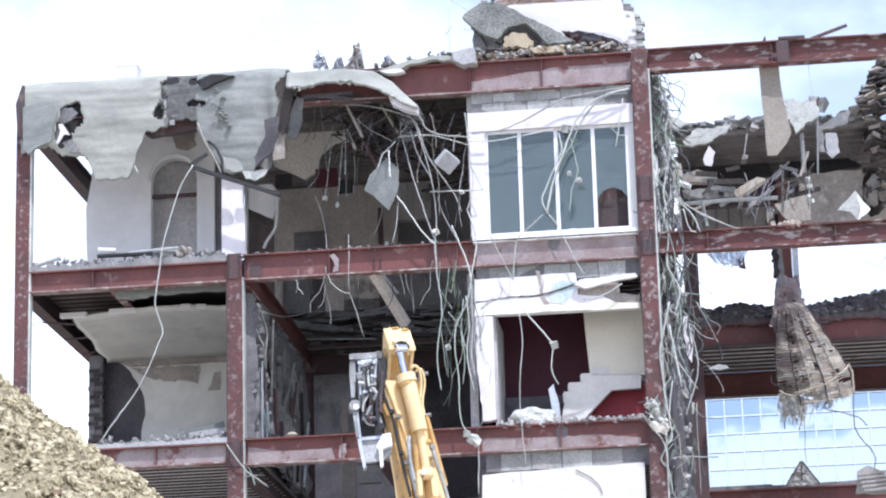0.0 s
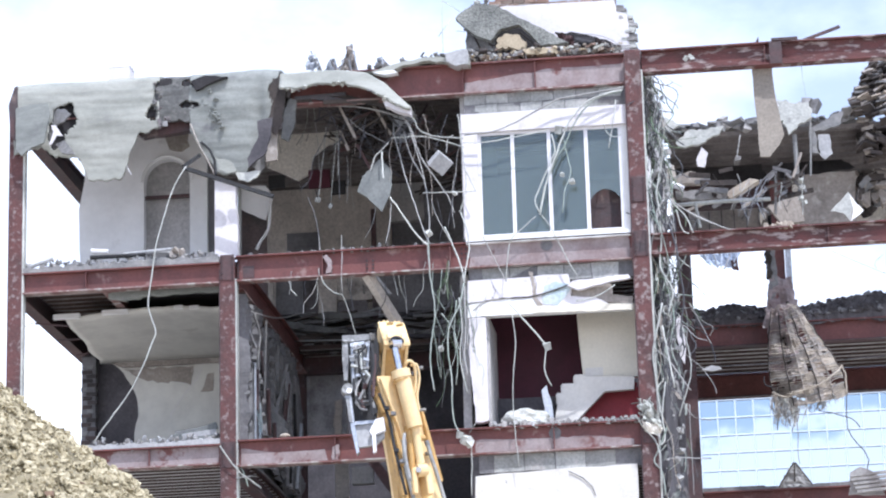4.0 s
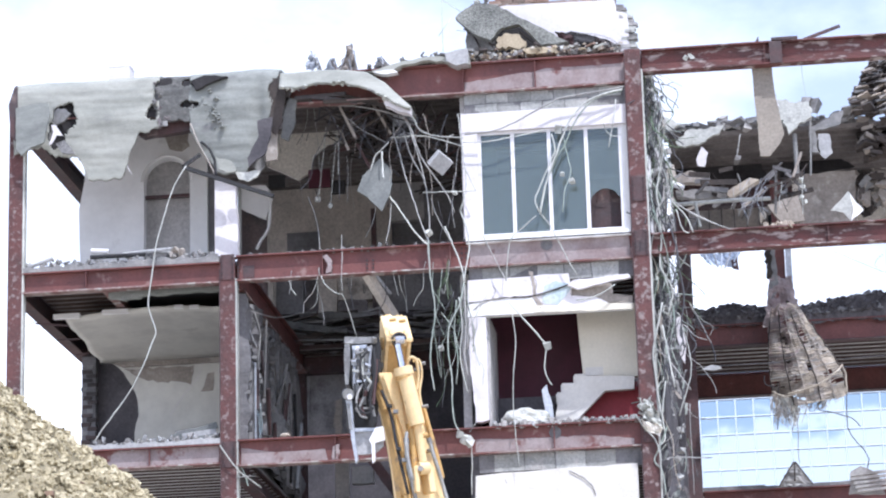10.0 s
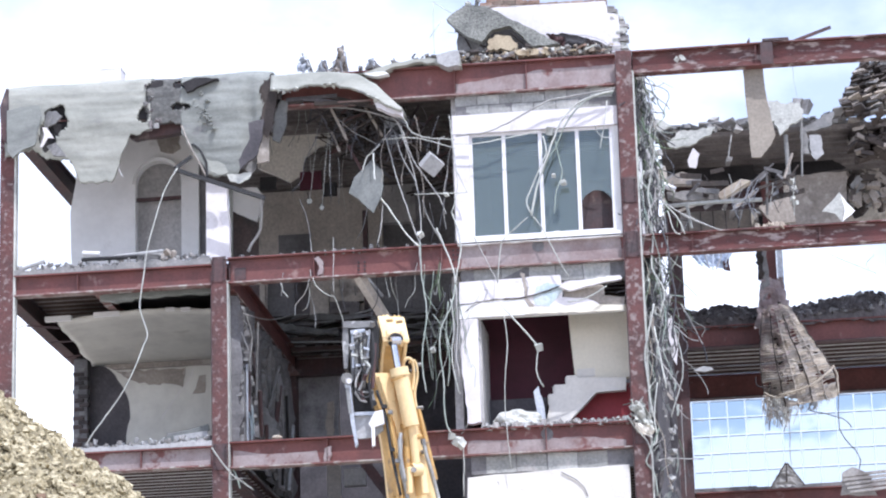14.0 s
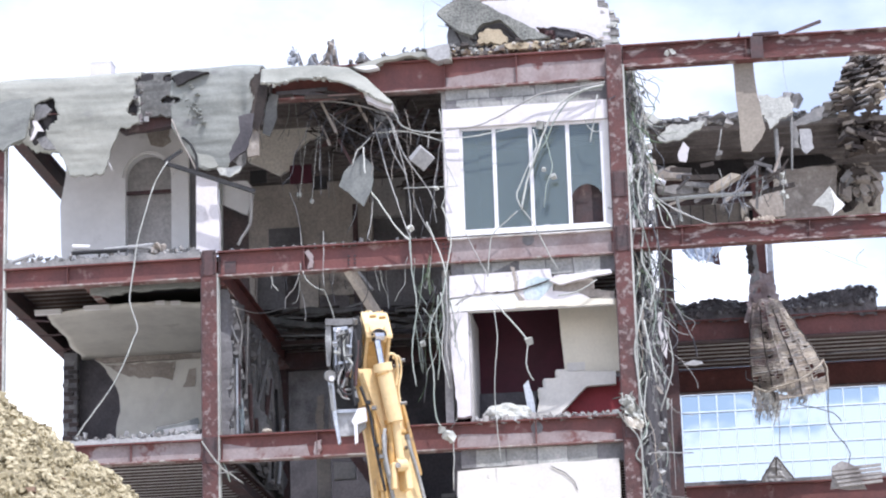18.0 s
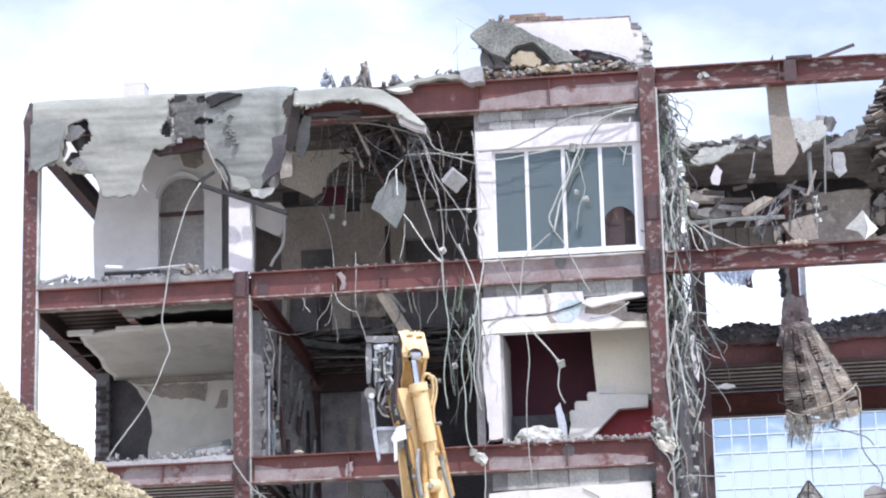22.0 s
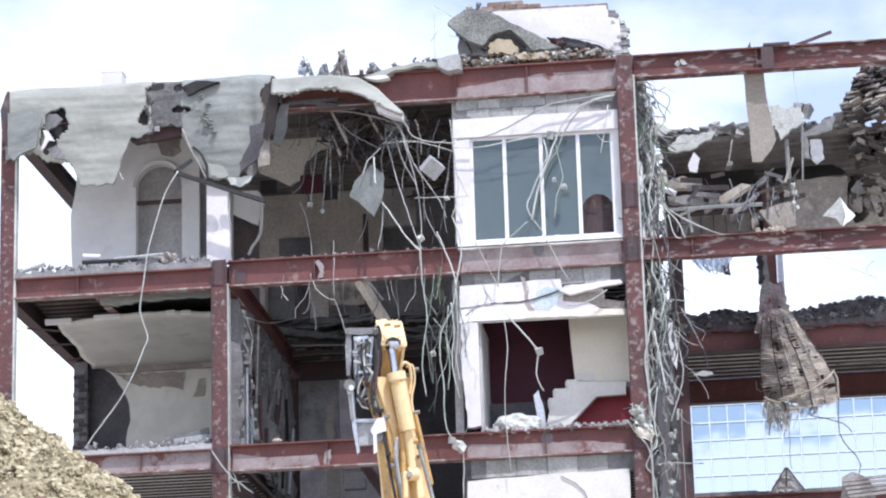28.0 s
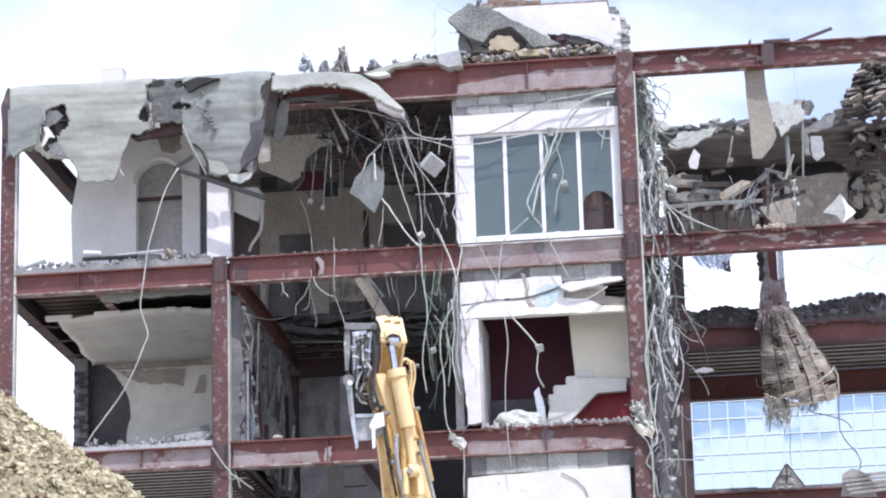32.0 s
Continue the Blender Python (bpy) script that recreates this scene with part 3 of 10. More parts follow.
# dust-greyed stretches of the webs
for t_, pts in ((bm_ll, [(-2.366, 0.1, 12.105), (-0.225, 0.1, 12.088), (-0.227, 0.1, 11.754), (-2.28, 0.1, 11.733)]), (bm_low, [(0.192, 0.1, 12.004), (0.794, 0.1, 11.91), (1.728, 0.1, 11.924), (1.787, 0.1, 11.693), (0.189, 0.1, 11.691)]), (bm_mid, [(4.469, 0.1, 15.642), (7.417, 0.1, 15.7), (7.393, 0.1, 15.168), (4.455, 0.1, 15.16)]), (bm_top, [(6.118, 0.1, 18.893), (7.454, 0.1, 18.912), (7.438, 0.1, 18.548), (4.468, 0.1, 18.528), (4.474, 0.1, 18.727)]),
                (bm_low, [(4.485, 0.1, 11.946), (6.622, 0.1, 11.909), (7.326, 0.1, 11.822), (7.319, 0.1, 11.658), (4.476, 0.1, 11.657)])):
    part("dust_coat", plate(pts, 0.1, 0.1065, 0.12, 0.02, 19), M_STEEL_DUSTY, web_of(t_), "greyish dust and lime film")
# round holes in the webs, as dark plugs
for t_, c in ((bm_mid, (5.89, 0.1, 15.503)), (bm_low, (5.915, 0.1, 11.997))):
    part("web_hole", tube(bmesh.new(), [(c[0], 0.09, c[2]), (c[0], 0.104, c[2])], 0.11, 14), M_DARK_WALL, web_of(t_), "dark round hole")
# side and inner beams that run back from the facade
for x, z in ((X_L, Z_ROOF - 0.25), (X_L, Z_MID - 0.1), (X_L, Z_LOW - 0.1), (X_2, Z_MID - 0.1), (X_2, Z_LOW - 0.1), (X_3, Z_MID - 0.1), (X_3, Z_LOW - 0.1)):
    i_beam(0.3, ROW_2, z, 0.42, y0=x - 0.12, material=M_STEEL_DARK, edge=M_STEEL_DARK, along="y", label="grimy dark red side beam running back from the front")
# second row
for x in (X_2, X_3 + 0.55):
    h_column(x, 0, Z_ROOF - 0.6, y0=ROW_2, material=M_STEEL_DARK, edge=False, label="grimy dark column of the second row")
for x0, x1, z in ((X_L, X_3 + 0.4, Z_MID - 0.1), (X_L, X_3 + 0.4, Z_LOW - 0.1), (X_3 + 0.72, X_5, Z_MID), (X_3 + 0.72, X_5, Z_LOW)):
    i_beam(x0, x1, z, 0.46, y0=ROW_2, material=M_STEEL if x0 > 5 else M_STEEL_DARK, edge=M_STEEL_DARK, label="dark red beam of the second row")
i_beam(X_3 + 0.4, 10.504, Z_ROOF - 0.45, 0.5, y0=ROW_2, material=M_STEEL_DARK, edge=M_STEEL_DARK, label="dark red roof beam of the second row")
i_beam(X_3 + 0.4, X_5, Z_MID - 0.06, 0.525, y0=ROW_3, material=M_STEEL, edge=M_STEEL_DARK, label="dark red beam at the rear of the frame")
for x in (X_L, X_3, X_5):
    h_column(x, 0, Z_MID - 0.3, y0=ROW_3 + 0.3, material=M_STEEL_DARK, edge=False, label="dark column at the rear of the frame")


def deck(x0, x1, y0, y1, z, pitch=0.3, mat_=None, name="floor_deck", label="ribbed steel deck under a concrete floor", thick=0.14, jag=0.15, seed=3):
    """A concrete slab on ribbed steel deck; the ribs run along the facade."""
    rng = random.Random(seed)
    t = thing(name, label, "floor slab", kind="structure")
    bm = bmesh.new()
    nx = 14
    for i in range(nx):
        xa, xb = x0 + (x1 - x0) * i / nx, x0 + (x1 - x0) * (i + 1) / nx
        box(bm, xa, xb, y0 + rng.uniform(0, jag), y1 - rng.uniform(0, jag), z - thick + 0.05, z)
    part("slab", bm, M_CONC_DARK, t, "broken grey concrete slab")
    n = int((y1 - y0) / pitch)
    bm, bw = bmesh.new(), bmesh.new()
    for i in range(n):
        ya = y0 + i * pitch + 0.03
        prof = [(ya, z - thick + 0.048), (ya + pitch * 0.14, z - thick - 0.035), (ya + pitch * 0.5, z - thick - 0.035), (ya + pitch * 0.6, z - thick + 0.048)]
        for k in range(3):      # webs apart from the flange: floor webs take a shade-dark tone
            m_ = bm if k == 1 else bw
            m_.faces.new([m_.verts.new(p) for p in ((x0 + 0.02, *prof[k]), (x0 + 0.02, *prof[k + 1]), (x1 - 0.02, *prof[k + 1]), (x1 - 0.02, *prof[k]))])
    part("deck_webs", bw, (mat_ or M_DECK) if name.startswith("roof") else M_WEB_SHADE, t, "webs of the deck with shade put into their tone")
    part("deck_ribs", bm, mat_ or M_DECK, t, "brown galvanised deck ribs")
    return t


deck(X_L + 0.1, X_2 + 0.1, 0.26, ROW_2, Z_MID - 0.02, name="floor_upper", mat_=M_DECK_DARK, seed=1)
deck(X_2 + 0.15, 4.449 - 0.15, 6.7, ROW_2 + 2.0, Z_MID - 0.02, name="floor_upper_rear", seed=11, jag=0.5, label="torn rear strip of floor over the gutted bay")
deck(4.449 - 0.1, X_3 - 0.1, 0.26, ROW_2, Z_MID - 0.02, name="floor_upper_side", seed=12)
deck(X_L + 0.1, X_2 + 0.1, 0.26, ROW_3, Z_LOW - 0.02, name="floor_lower", mat_=M_DECK_PALE, seed=2)
deck(X_2 + 0.15, 4.449 - 0.15, 6.7, ROW_3, Z_LOW - 0.02, name="floor_lower_rear", seed=21, jag=0.5, label="torn rear strip of the lower floor")
deck(4.449 - 0.1, X_3 - 0.1, 0.26, ROW_3, Z_LOW - 0.02, name="floor_lower_side", seed=22)
deck(X_L + 0.1, X_3 - 0.1, 0.26, ROW_3, Z_2, name="floor_second", seed=4)
deck(X_L + 0.1, X_3 + 0.2, 0.26, ROW_2 + 0.2, Z_ROOF + 0.12, name="roof_slab", seed=5, mat_=M_DECK_DARK, label="broken roof slab on ribbed deck")
deck(X_3 + 0.4, X_5, ROW_2 + 0.1, ROW_3 + 0.3, Z_MID + 0.1, pitch=0.36, name="floor_side", seed=6)
deck(X_3 + 0.4, X_5, 5.2, 9.4, Z_ROOF + 0.1, pitch=0.4, jag=0.6, mat_=M_DECK_DARK, name="roof_side", seed=7, label="ragged broken roof slab on ribbed deck")
deck(X_3 + 0.4, X_5, ROW_2 + 0.1, ROW_3 + 0.3, Z_LOW + 0.1, pitch=0.36, name="floor_side_lower", seed=8)

# ---- walls ----
# left bay: arched wall on the upper floor
YW = 2.4


def arch_wall():
    t = thing("wall_arch", "white plastered wall with a tall arched doorway", "wall", kind="structure")
    zt = Z_ROOF - 0.2
    xl, xr = -3.392, -0.88
    ax0, ax1 = -2.138, -1.227
    ztop = 18.348
    r = (ax1 - ax0) / 2
    zs = ztop - r
    pts = [Vector((xl + 0.03, Z_MID)), Vector((xl - 0.03, 16.6)), Vector((xl - 0.05, 17.4)), Vector((xl + 0.06, 18.0)), Vector((xl + 0.08, zt)), Vector((xr, zt)), Vector((xr, Z_MID)),
           Vector((ax1, Z_MID))]
    pts += [Vector((ax0 + r + r * math.cos(a), zs + r * math.sin(a))) for a in (math.pi * k / 14 for k in range(15))]
    pts += [Vector((ax0, Z_MID))]
    part("plaster", sheet(bmesh.new(), pts, YW, YW + 0.22), M_WHITE_DIRTY, t)
    bm = bmesh.new()
    for k in range(14):
        a, b = math.pi * k / 14, math.pi * (k + 1) / 14
        c = Vector((ax0 + r, YW - 0.02, zs))
        bar(bm, c + Vector((math.cos(a) * (r + 0.05), 0, math.sin(a) * (r + 0.05))), c + Vector((math.cos(b) * (r + 0.05), 0, math.sin(b) * (r + 0.05))), 0.03, 0.09, up=(0, 1, 0))
    part("arch_moulding", bm, M_WHITE_DIRTY, t)
    part("transom", boxes((ax0, ax1, YW + 0.08, YW + 0.14, 17.561, 17.631)), M_STEEL_DARK, t, "dark transom bar")
    part("door_leaf", boxes((ax0 - 0.2, ax1 + 0.2, YW + 0.3, YW + 0.36, Z_MID, ztop + 0.2)), M_GREY_WALL, t, "grey blank behind the arch")
    part("stain", plate([(-1.72, 2.39, 18.791), (-1.267, 2.39, 18.901), (-1.222, 2.39, 18.572), (-1.381, 2.39, 18.466), (-1.629, 2.39, 18.529)], 2.386, 2.397, 0.1, 0.03, 17), M_RAW_PLASTER, t, "brown stain")
    return t


arch_wall()
solid("wall_gap", boxes((-0.88 + 0.003, -0.734, YW + 0.1, YW + 0.3, Z_MID, Z_ROOF - 0.3)), M_DARK_WALL, "dark panel filling the gap between two piers", "wall", kind="structure")
solid("wall_pier", plate([(-0.279, 0.12, 15.62), (-0.273, 0.12, 17.162), (0.124, 0.12, 17.027), (0.142, 0.12, 16.476), (0.169, 0.12, 15.62)], 0.12, 0.3, 0.15, 0.02, 4, keep=(0, 4)), M_WHITE,
      "white plastered pier with a broken edge", "wall", kind="structure")
# middle bay: rear wall of the upper floor
w = thing("wall_rear_upper", "dusty grey rear wall with door openings", "wall", kind="structure")
part("lower_wall", boxes((X_2 - 1.0, 2.071, 7.15, 7.35, Z_MID, 19.0)), M_BEIGE, w)
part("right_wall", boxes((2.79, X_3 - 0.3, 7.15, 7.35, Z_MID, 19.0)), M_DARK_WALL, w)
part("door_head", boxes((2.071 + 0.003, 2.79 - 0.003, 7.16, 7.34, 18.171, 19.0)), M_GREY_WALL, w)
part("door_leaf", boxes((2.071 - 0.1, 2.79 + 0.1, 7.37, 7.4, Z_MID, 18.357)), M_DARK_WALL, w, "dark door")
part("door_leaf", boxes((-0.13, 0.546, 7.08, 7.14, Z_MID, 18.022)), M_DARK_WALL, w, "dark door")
part("red_patch", boxes((0.959, 1.39, 3.4, 3.46, 17.865, 18.239)), M_MAROON, w, "red painted patch")
# black boxes in place of the dark inside of holes
part("black_patch", boxes((1.401 + 0.01, 1.684, 3.4, 3.5, 17.727, 17.984)), M_HOSE, w, "black box standing in for a hole in the wall")
part("black_patch", boxes((0.152, 0.482, 3.4, 3.46, 17.927, 18.184)), M_HOSE, w)
part("torn_board", plate([(0.102, 3.5, 18.407), (0.086, 3.5, 19.153), (0.684, 3.5, 19.351), (1.55, 3.5, 19.14), (1.613, 3.5, 18.816), (1.34, 3.5, 18.799), (1.04, 3.5, 18.559), (0.967, 3.5, 18.21), (0.726, 3.5, 18.085), (0.443, 3.5, 18.244)], 3.5, 3.6, 0.2, 0.03, 5), M_CREAM_BOARD, w, "torn beige board")
part("wall_post", boxes((1.691, 1.787, 6.9, 7.0, Z_MID, 18.4)), M_STEEL_DARK, w, "dark wall post")
# middle bay: rear walls of the lower floor
w = thing("wall_rear_lower", "near-black rear wall of the gutted floor", "wall", kind="structure")
part("rear_wall", boxes((X_L + 1.2, X_3 - 0.3, ROW_3 - 0.1, ROW_3 + 0.1, Z_2, Z_MID + 0.4)), M_DARK_SHADE, w)
part("partition", plate([(-0.619, 8.2, 13.375), (-0.597, 8.2, 15.475), (-0.303, 8.2, 15.619), (0.036, 8.2, 15.514), (0.056, 8.2, 13.341)], 8.2, 8.35, 0.2, 0.03, 301, keep=(0, 3, 4)), M_DIM_WALL, w, "grey partition with a broken top")
part("partition", plate([(0.063, 8.3, 13.36), (0.08, 8.3, 15.498), (0.603, 8.3, 15.481), (0.569, 8.3, 13.334)], 8.3, 8.45, 0.3, 0.015, 302, keep=(0, 2, 3)), M_DIM_WALL, w)
part("partition", boxes((0.573, 0.865, 8.6, 8.7, Z_LOW, 15.501)), M_BEIGE, w)
part("hanging_box", boxes((0.198, 0.922, 7.9, 8.15, 15.39, 15.635)), M_DARK_WALL, w, "dark boxed duct")
for q in (((-0.373, 7.6, 15.057), (-0.166, 7.6, 14.173)), ((-0.41, 7.5, 14.37), (-0.171, 7.5, 14.273)), ((-0.509, 7.5, 14.074), (-0.288, 7.5, 14.545)), ((-0.319, 7.7, 14.955), (-0.089, 7.7, 14.094)), ((1.22, 7.7, 14.994), (1.345, 7.7, 13.959))):
    part("leaning_stud", bar(bmesh.new(), *q, 0.06, 0.05), M_TIMBER_DARK, w, "dark leaning stud")
part("partition", boxes((2.323, 3.477, 8.4, 8.6, Z_LOW, 15.678)), M_DARK_SHADE, w)
part("board_wall", plate([(-0.439, 8, 15.205), (-0.243, 8, 15.354), (-0.071, 8, 15.504), (0.146, 8, 15.418), (0.107, 8, 13.57), (-0.458, 8, 13.599)], 8.0, 8.1, 0.1, 0.03, 331, keep=(3, 4)), M_DIM_WALL, w, "dusty grey board with a torn top")
part("board_wall", plate([(0.149, 8.05, 15.356), (0.474, 8.05, 15.215), (0.839, 8.05, 15.367), (0.931, 8.05, 15.092), (0.903, 8.05, 13.538), (0.123, 8.05, 13.579)], 8.05, 8.15, 0.1, 0.03, 332, keep=(3, 4)), M_DIM_WALL, w, "dusty grey board with a torn top")
part("board_wall", plate([(0.735, 7.7, 14.49), (0.88, 7.7, 14.531), (0.861, 7.7, 13.471), (0.694, 7.7, 13.48)], 7.7, 7.76, 0.1, 0.02, 333), M_BEIGE, w)
part("dark_box", plate([(0.289, 7.6, 15.587), (0.962, 7.6, 15.574), (0.958, 7.6, 15.33), (0.285, 7.6, 15.355)], 7.6, 7.8, 0.2, 0.01, 334), M_DARK_WALL, w, "dark boxed duct")
for xa, xb, m_ in ((-0.658, -0.309, M_DIM_WALL), (-0.286, 0.017, M_DARK_WALL), (0.028, 0.365, M_DIM_WALL), (0.4, 0.736, M_DIM_WALL), (0.748, 1.083, M_DIM_WALL), (1.106, 1.268, M_DARK_WALL)):
    part("lower_board", boxes((xa, xb, 6.2, 6.3, 10.2, Z_LOW - 0.3)), m_, w, "dusty lower board")
part("slumped_edge", plate([(-0.54, 6.5, 16.099), (-0.208, 6.5, 15.984), (0.265, 6.5, 15.884), (1.209, 6.5, 15.71), (1.207, 6.5, 15.626), (0.5, 6.5, 15.702), (0.027, 6.5, 15.777), (-0.328, 6.5, 15.918)], 6.4, 6.55, 0.08, 0.02, 335), M_CONC_SHADED, w, "slumped slab edge")
part("slumped_edge", plate([(0.013, 6.6, 16.092), (0.726, 6.6, 16.123), (1.672, 6.6, 16.045), (1.67, 6.6, 15.948), (0.724, 6.6, 15.979)], 6.5, 6.65, 0.08, 0.02, 336), M_CONC_SHADED, w)
# what hangs below the upper floor: wall ends seen under the beam
part("pale_wall", plate([(0.529, 6.98, 16.224), (0.543, 6.98, 17.177), (0.939, 6.98, 17.153), (0.923, 6.98, 16.177)], 6.98, 7.14, 0.3, 0.012, 303), M_BEIGE, w, "pale wall stub")
part("stub_wall", plate([(0.953, 6.97, 16.477), (0.964, 6.97, 17.149), (1.705, 6.97, 17.106), (1.692, 6.97, 16.459)], 6.97, 7.14, 0.2, 0.014, 304), M_BEIGE, w, "pale wall stub")
# dark plate laid on the wall gives a recess its shade
part("recess", plate([(0.929, 6.94, 16.143), (0.957, 6.94, 16.433), (1.221, 6.94, 16.479), (1.577, 6.94, 16.422), (1.57, 6.94, 16.082)], 6.93, 6.96, 0.1, 0.02, 305), M_RUBBLE_DARK, w, "dark plate standing in for a recess")
part("sooty_board", plate([(-0.373, 7, 16.134), (-0.362, 7, 17.235), (0.228, 7, 17.201), (0.213, 7, 16.101)], 7.0, 7.13, 0.3, 0.01, 306), M_DARK_WALL, w, "dark grey board")
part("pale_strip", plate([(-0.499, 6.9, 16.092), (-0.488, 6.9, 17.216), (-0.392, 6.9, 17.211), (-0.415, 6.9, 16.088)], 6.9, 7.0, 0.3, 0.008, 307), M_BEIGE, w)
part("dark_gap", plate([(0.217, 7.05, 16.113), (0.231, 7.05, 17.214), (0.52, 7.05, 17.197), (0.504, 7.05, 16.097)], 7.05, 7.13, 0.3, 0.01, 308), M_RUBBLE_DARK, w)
part("stub_wall", plate([(1.674, 6.99, 15.653), (1.702, 6.99, 17.111), (3.655, 6.99, 17.118), (3.614, 6.99, 15.665)], 6.99, 7.13, 0.4, 0.02, 309), M_DARK_WALL, w, "dark grey wall")
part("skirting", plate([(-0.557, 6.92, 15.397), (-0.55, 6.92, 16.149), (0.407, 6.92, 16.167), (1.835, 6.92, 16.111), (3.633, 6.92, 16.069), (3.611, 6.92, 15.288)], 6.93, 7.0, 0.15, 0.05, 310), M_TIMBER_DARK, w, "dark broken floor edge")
lrng = random.Random(313)
for k in range(70):     # boards and laths heaped along the torn floor's edge
    a = Vector((-0.403, 6.75, 15.832)).lerp(Vector((3.62, 6.75, 15.751)), lrng.random()) + Vector((0, lrng.uniform(-0.25, 0.1), lrng.uniform(-0.3, 0.33)))
    d = Vector((1, lrng.uniform(-0.3, 0.3), lrng.gauss(0, 0.13))).normalized() * lrng.uniform(0.25, 1.3)
    part("floor_board", bar(bmesh.new(), a - d / 2, a + d / 2, lrng.uniform(0.02, 0.07), lrng.uniform(0.02, 0.09)), lrng.choice((M_TIMBER_DARK, M_TIMBER_DARK, M_DARK_SHADE, M_DARK_WALL, M_CONC_DARK)), w)
part("thin_rail", tube(bmesh.new(), [(-0.389, 6.4, 15.543), (1.663, 6.4, 15.452)], 0.02, 6), M_CABLE, w, "thin pale rail")
# below the lower beam
part("pale_strip", boxes((-0.407, -0.196, 6.6, 6.7, Z_LOW - 1.0, Z_LOW + 0.6)), M_BEIGE, w)
part("pale_box", boxes((1.183, 1.628, 6.9, 7.1, 12.557, 12.909)), M_GREY_WALL, w, "pale boxed unit")
part("pale_box", boxes((2.001, 2.525, 6.9, 7.1, 12.278, 12.769)), M_DARK_WALL, w)
part("slant_beam", bar(bmesh.new(), (1.791, 5.5, 12.79), (2.366, 5.5, 11.96), 0.3, 0.2), M_STEEL_DARK, w, "dark red slanting beam")
# side wall between left and middle bay, seen edge-on
w = thing("wall_side_inner", "stripped side wall with rough plaster", "wall", kind="structure")
def flayed_wall():
    """The wall's bare side, hacked down to lumps, ribs and hollows."""
    bm, ny, nz, grid = bmesh.new(), 90, 60, []
    for j in range(nz + 1):
        row = []
        for i in range(ny + 1):
            y, z = 0.4 + 6.5 * i / ny, Z_LOW + (Z_MID - 0.6 - Z_LOW) * j / nz
            q = noise.noise((y * 1.1, z * 0.5, 3))
            x = 0.17 + 0.1 * math.tanh(6 * q) + 0.09 * noise.noise((y * 3.5, z * 3.5, 1)) + 0.04 * noise.noise((y * 10, z * 10, 5))
            row.append(bm.verts.new((x if i else -0.03, y - (0 if i else 0.03), z)))
        grid.append(row)
    for a, b in zip(grid, grid[1:]):
        for i in range(ny):
            bm.faces.new((a[i], a[i + 1], b[i + 1], b[i]))
    return bm


part("wall_core", boxes((-0.06, 0.0, 0.4, 6.9, Z_LOW, Z_MID - 0.6)), M_CONC_DARK, w)
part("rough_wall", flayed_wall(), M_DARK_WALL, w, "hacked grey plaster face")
srng = random.Random(41)
sb = bmesh.new()
for k in range(200):
    chunk(sb, (0.22, srng.uniform(0.5, 5.5), srng.uniform(Z_LOW, Z_MID - 0.7)), srng.uniform(0.03, 0.09), srng, 0.6)
tagged(part("rough_patches", sb, M_CONC_DARK, w, "broken plaster lumps"), kind="stuff")
for y_, wd, z0_, z1_, m_ in ((0.75, 0.4, 0.0, 1.5, M_CONC_DARK), (1.5, 0.22, 0.0, 1.0, M_TEAL), (2.2, 0.4, 0.5, 2.6, M_DARK_WALL), (3.0, 0.3, 0.0, 2.0, M_CONC_DARK), (3.7, 0.5, 0.2, 2.6, M_CONC_DARK), (4.7, 0.4, 0.0, 2.3, M_DIM_WALL), (5.6, 0.6, 0.1, 2.4, M_CONC_DARK)):
    bm = plate([(y_ - wd / 2, Z_LOW + z0_), (y_ - wd / 2 + 0.05, Z_LOW + z1_), (y_ + wd / 2, Z_LOW + z1_ - 0.2), (y_ + wd / 2 - 0.04, Z_LOW + z0_)], 0.24, 0.31, 0.12, 0.045, int(y_ * 100))
    for v in bm.verts:      # from the facade's plane into the side wall's
        v.co = Vector((v.co.y, v.co.x, v.co.z))
    bmesh.ops.reverse_faces(bm, faces=bm.faces[:])
    part("plaster_rib", bm, m_, w, "ragged rib of plaster")
for k in range(16):
    y_ = srng.uniform(0.5, 5.6)
    z_ = srng.uniform(Z_LOW, Z_LOW + 1.6)
    part("pipe", tube(bmesh.new(), [(0.33, y_, z_), (0.33 + srng.uniform(-0.05, 0.15), y_ + srng.uniform(-0.5, 0.5), z_ + srng.uniform(0.6, 1.6))], srng.uniform(0.012, 0.045), 6), srng.choice((M_CABLE, M_STEEL_DARK, M_TIN, M_CONC_DARK, M_HOSE)), w)
for q in ([(0.06, 0.5, 14.651), (0.195, 0.9, 14.416), (0.275, 1.2, 14.135)], [(0.047, 0.3, 14.764), (0.481, 2, 14.909), (0.691, 4, 15.482)], [(0.297, 1, 14.761), (0.363, 1.2, 14.37), (0.293, 1.2, 13.83)], [(0.204, 4, 14.59), (0.32, 4.2, 14.057), (0.413, 4.4, 13.433)], [(0.192, 3.5, 13.459), (0.403, 4.2, 13.46)], [(0.156, 0.8, 13.854), (0.243, 1, 13.593), (0.11, 0.9, 13.233)]):
    cable("loose_wire", q, 0.022, srng.choice((M_CABLE, M_CABLE_DARK, M_HOSE)), w, n=4)
part("rubble_foot", sheet(bmesh.new(), jagged([(-0.1, 3, 12.703), (0.082, 3, 13.225), (0.282, 3, 13.393), (0.522, 3, 13.091), (0.67, 3, 12.663)], 0.08, 0.04, srng), 2.6, 3.2), M_CONC_DARK, w, "slumped plaster at the wall's foot")
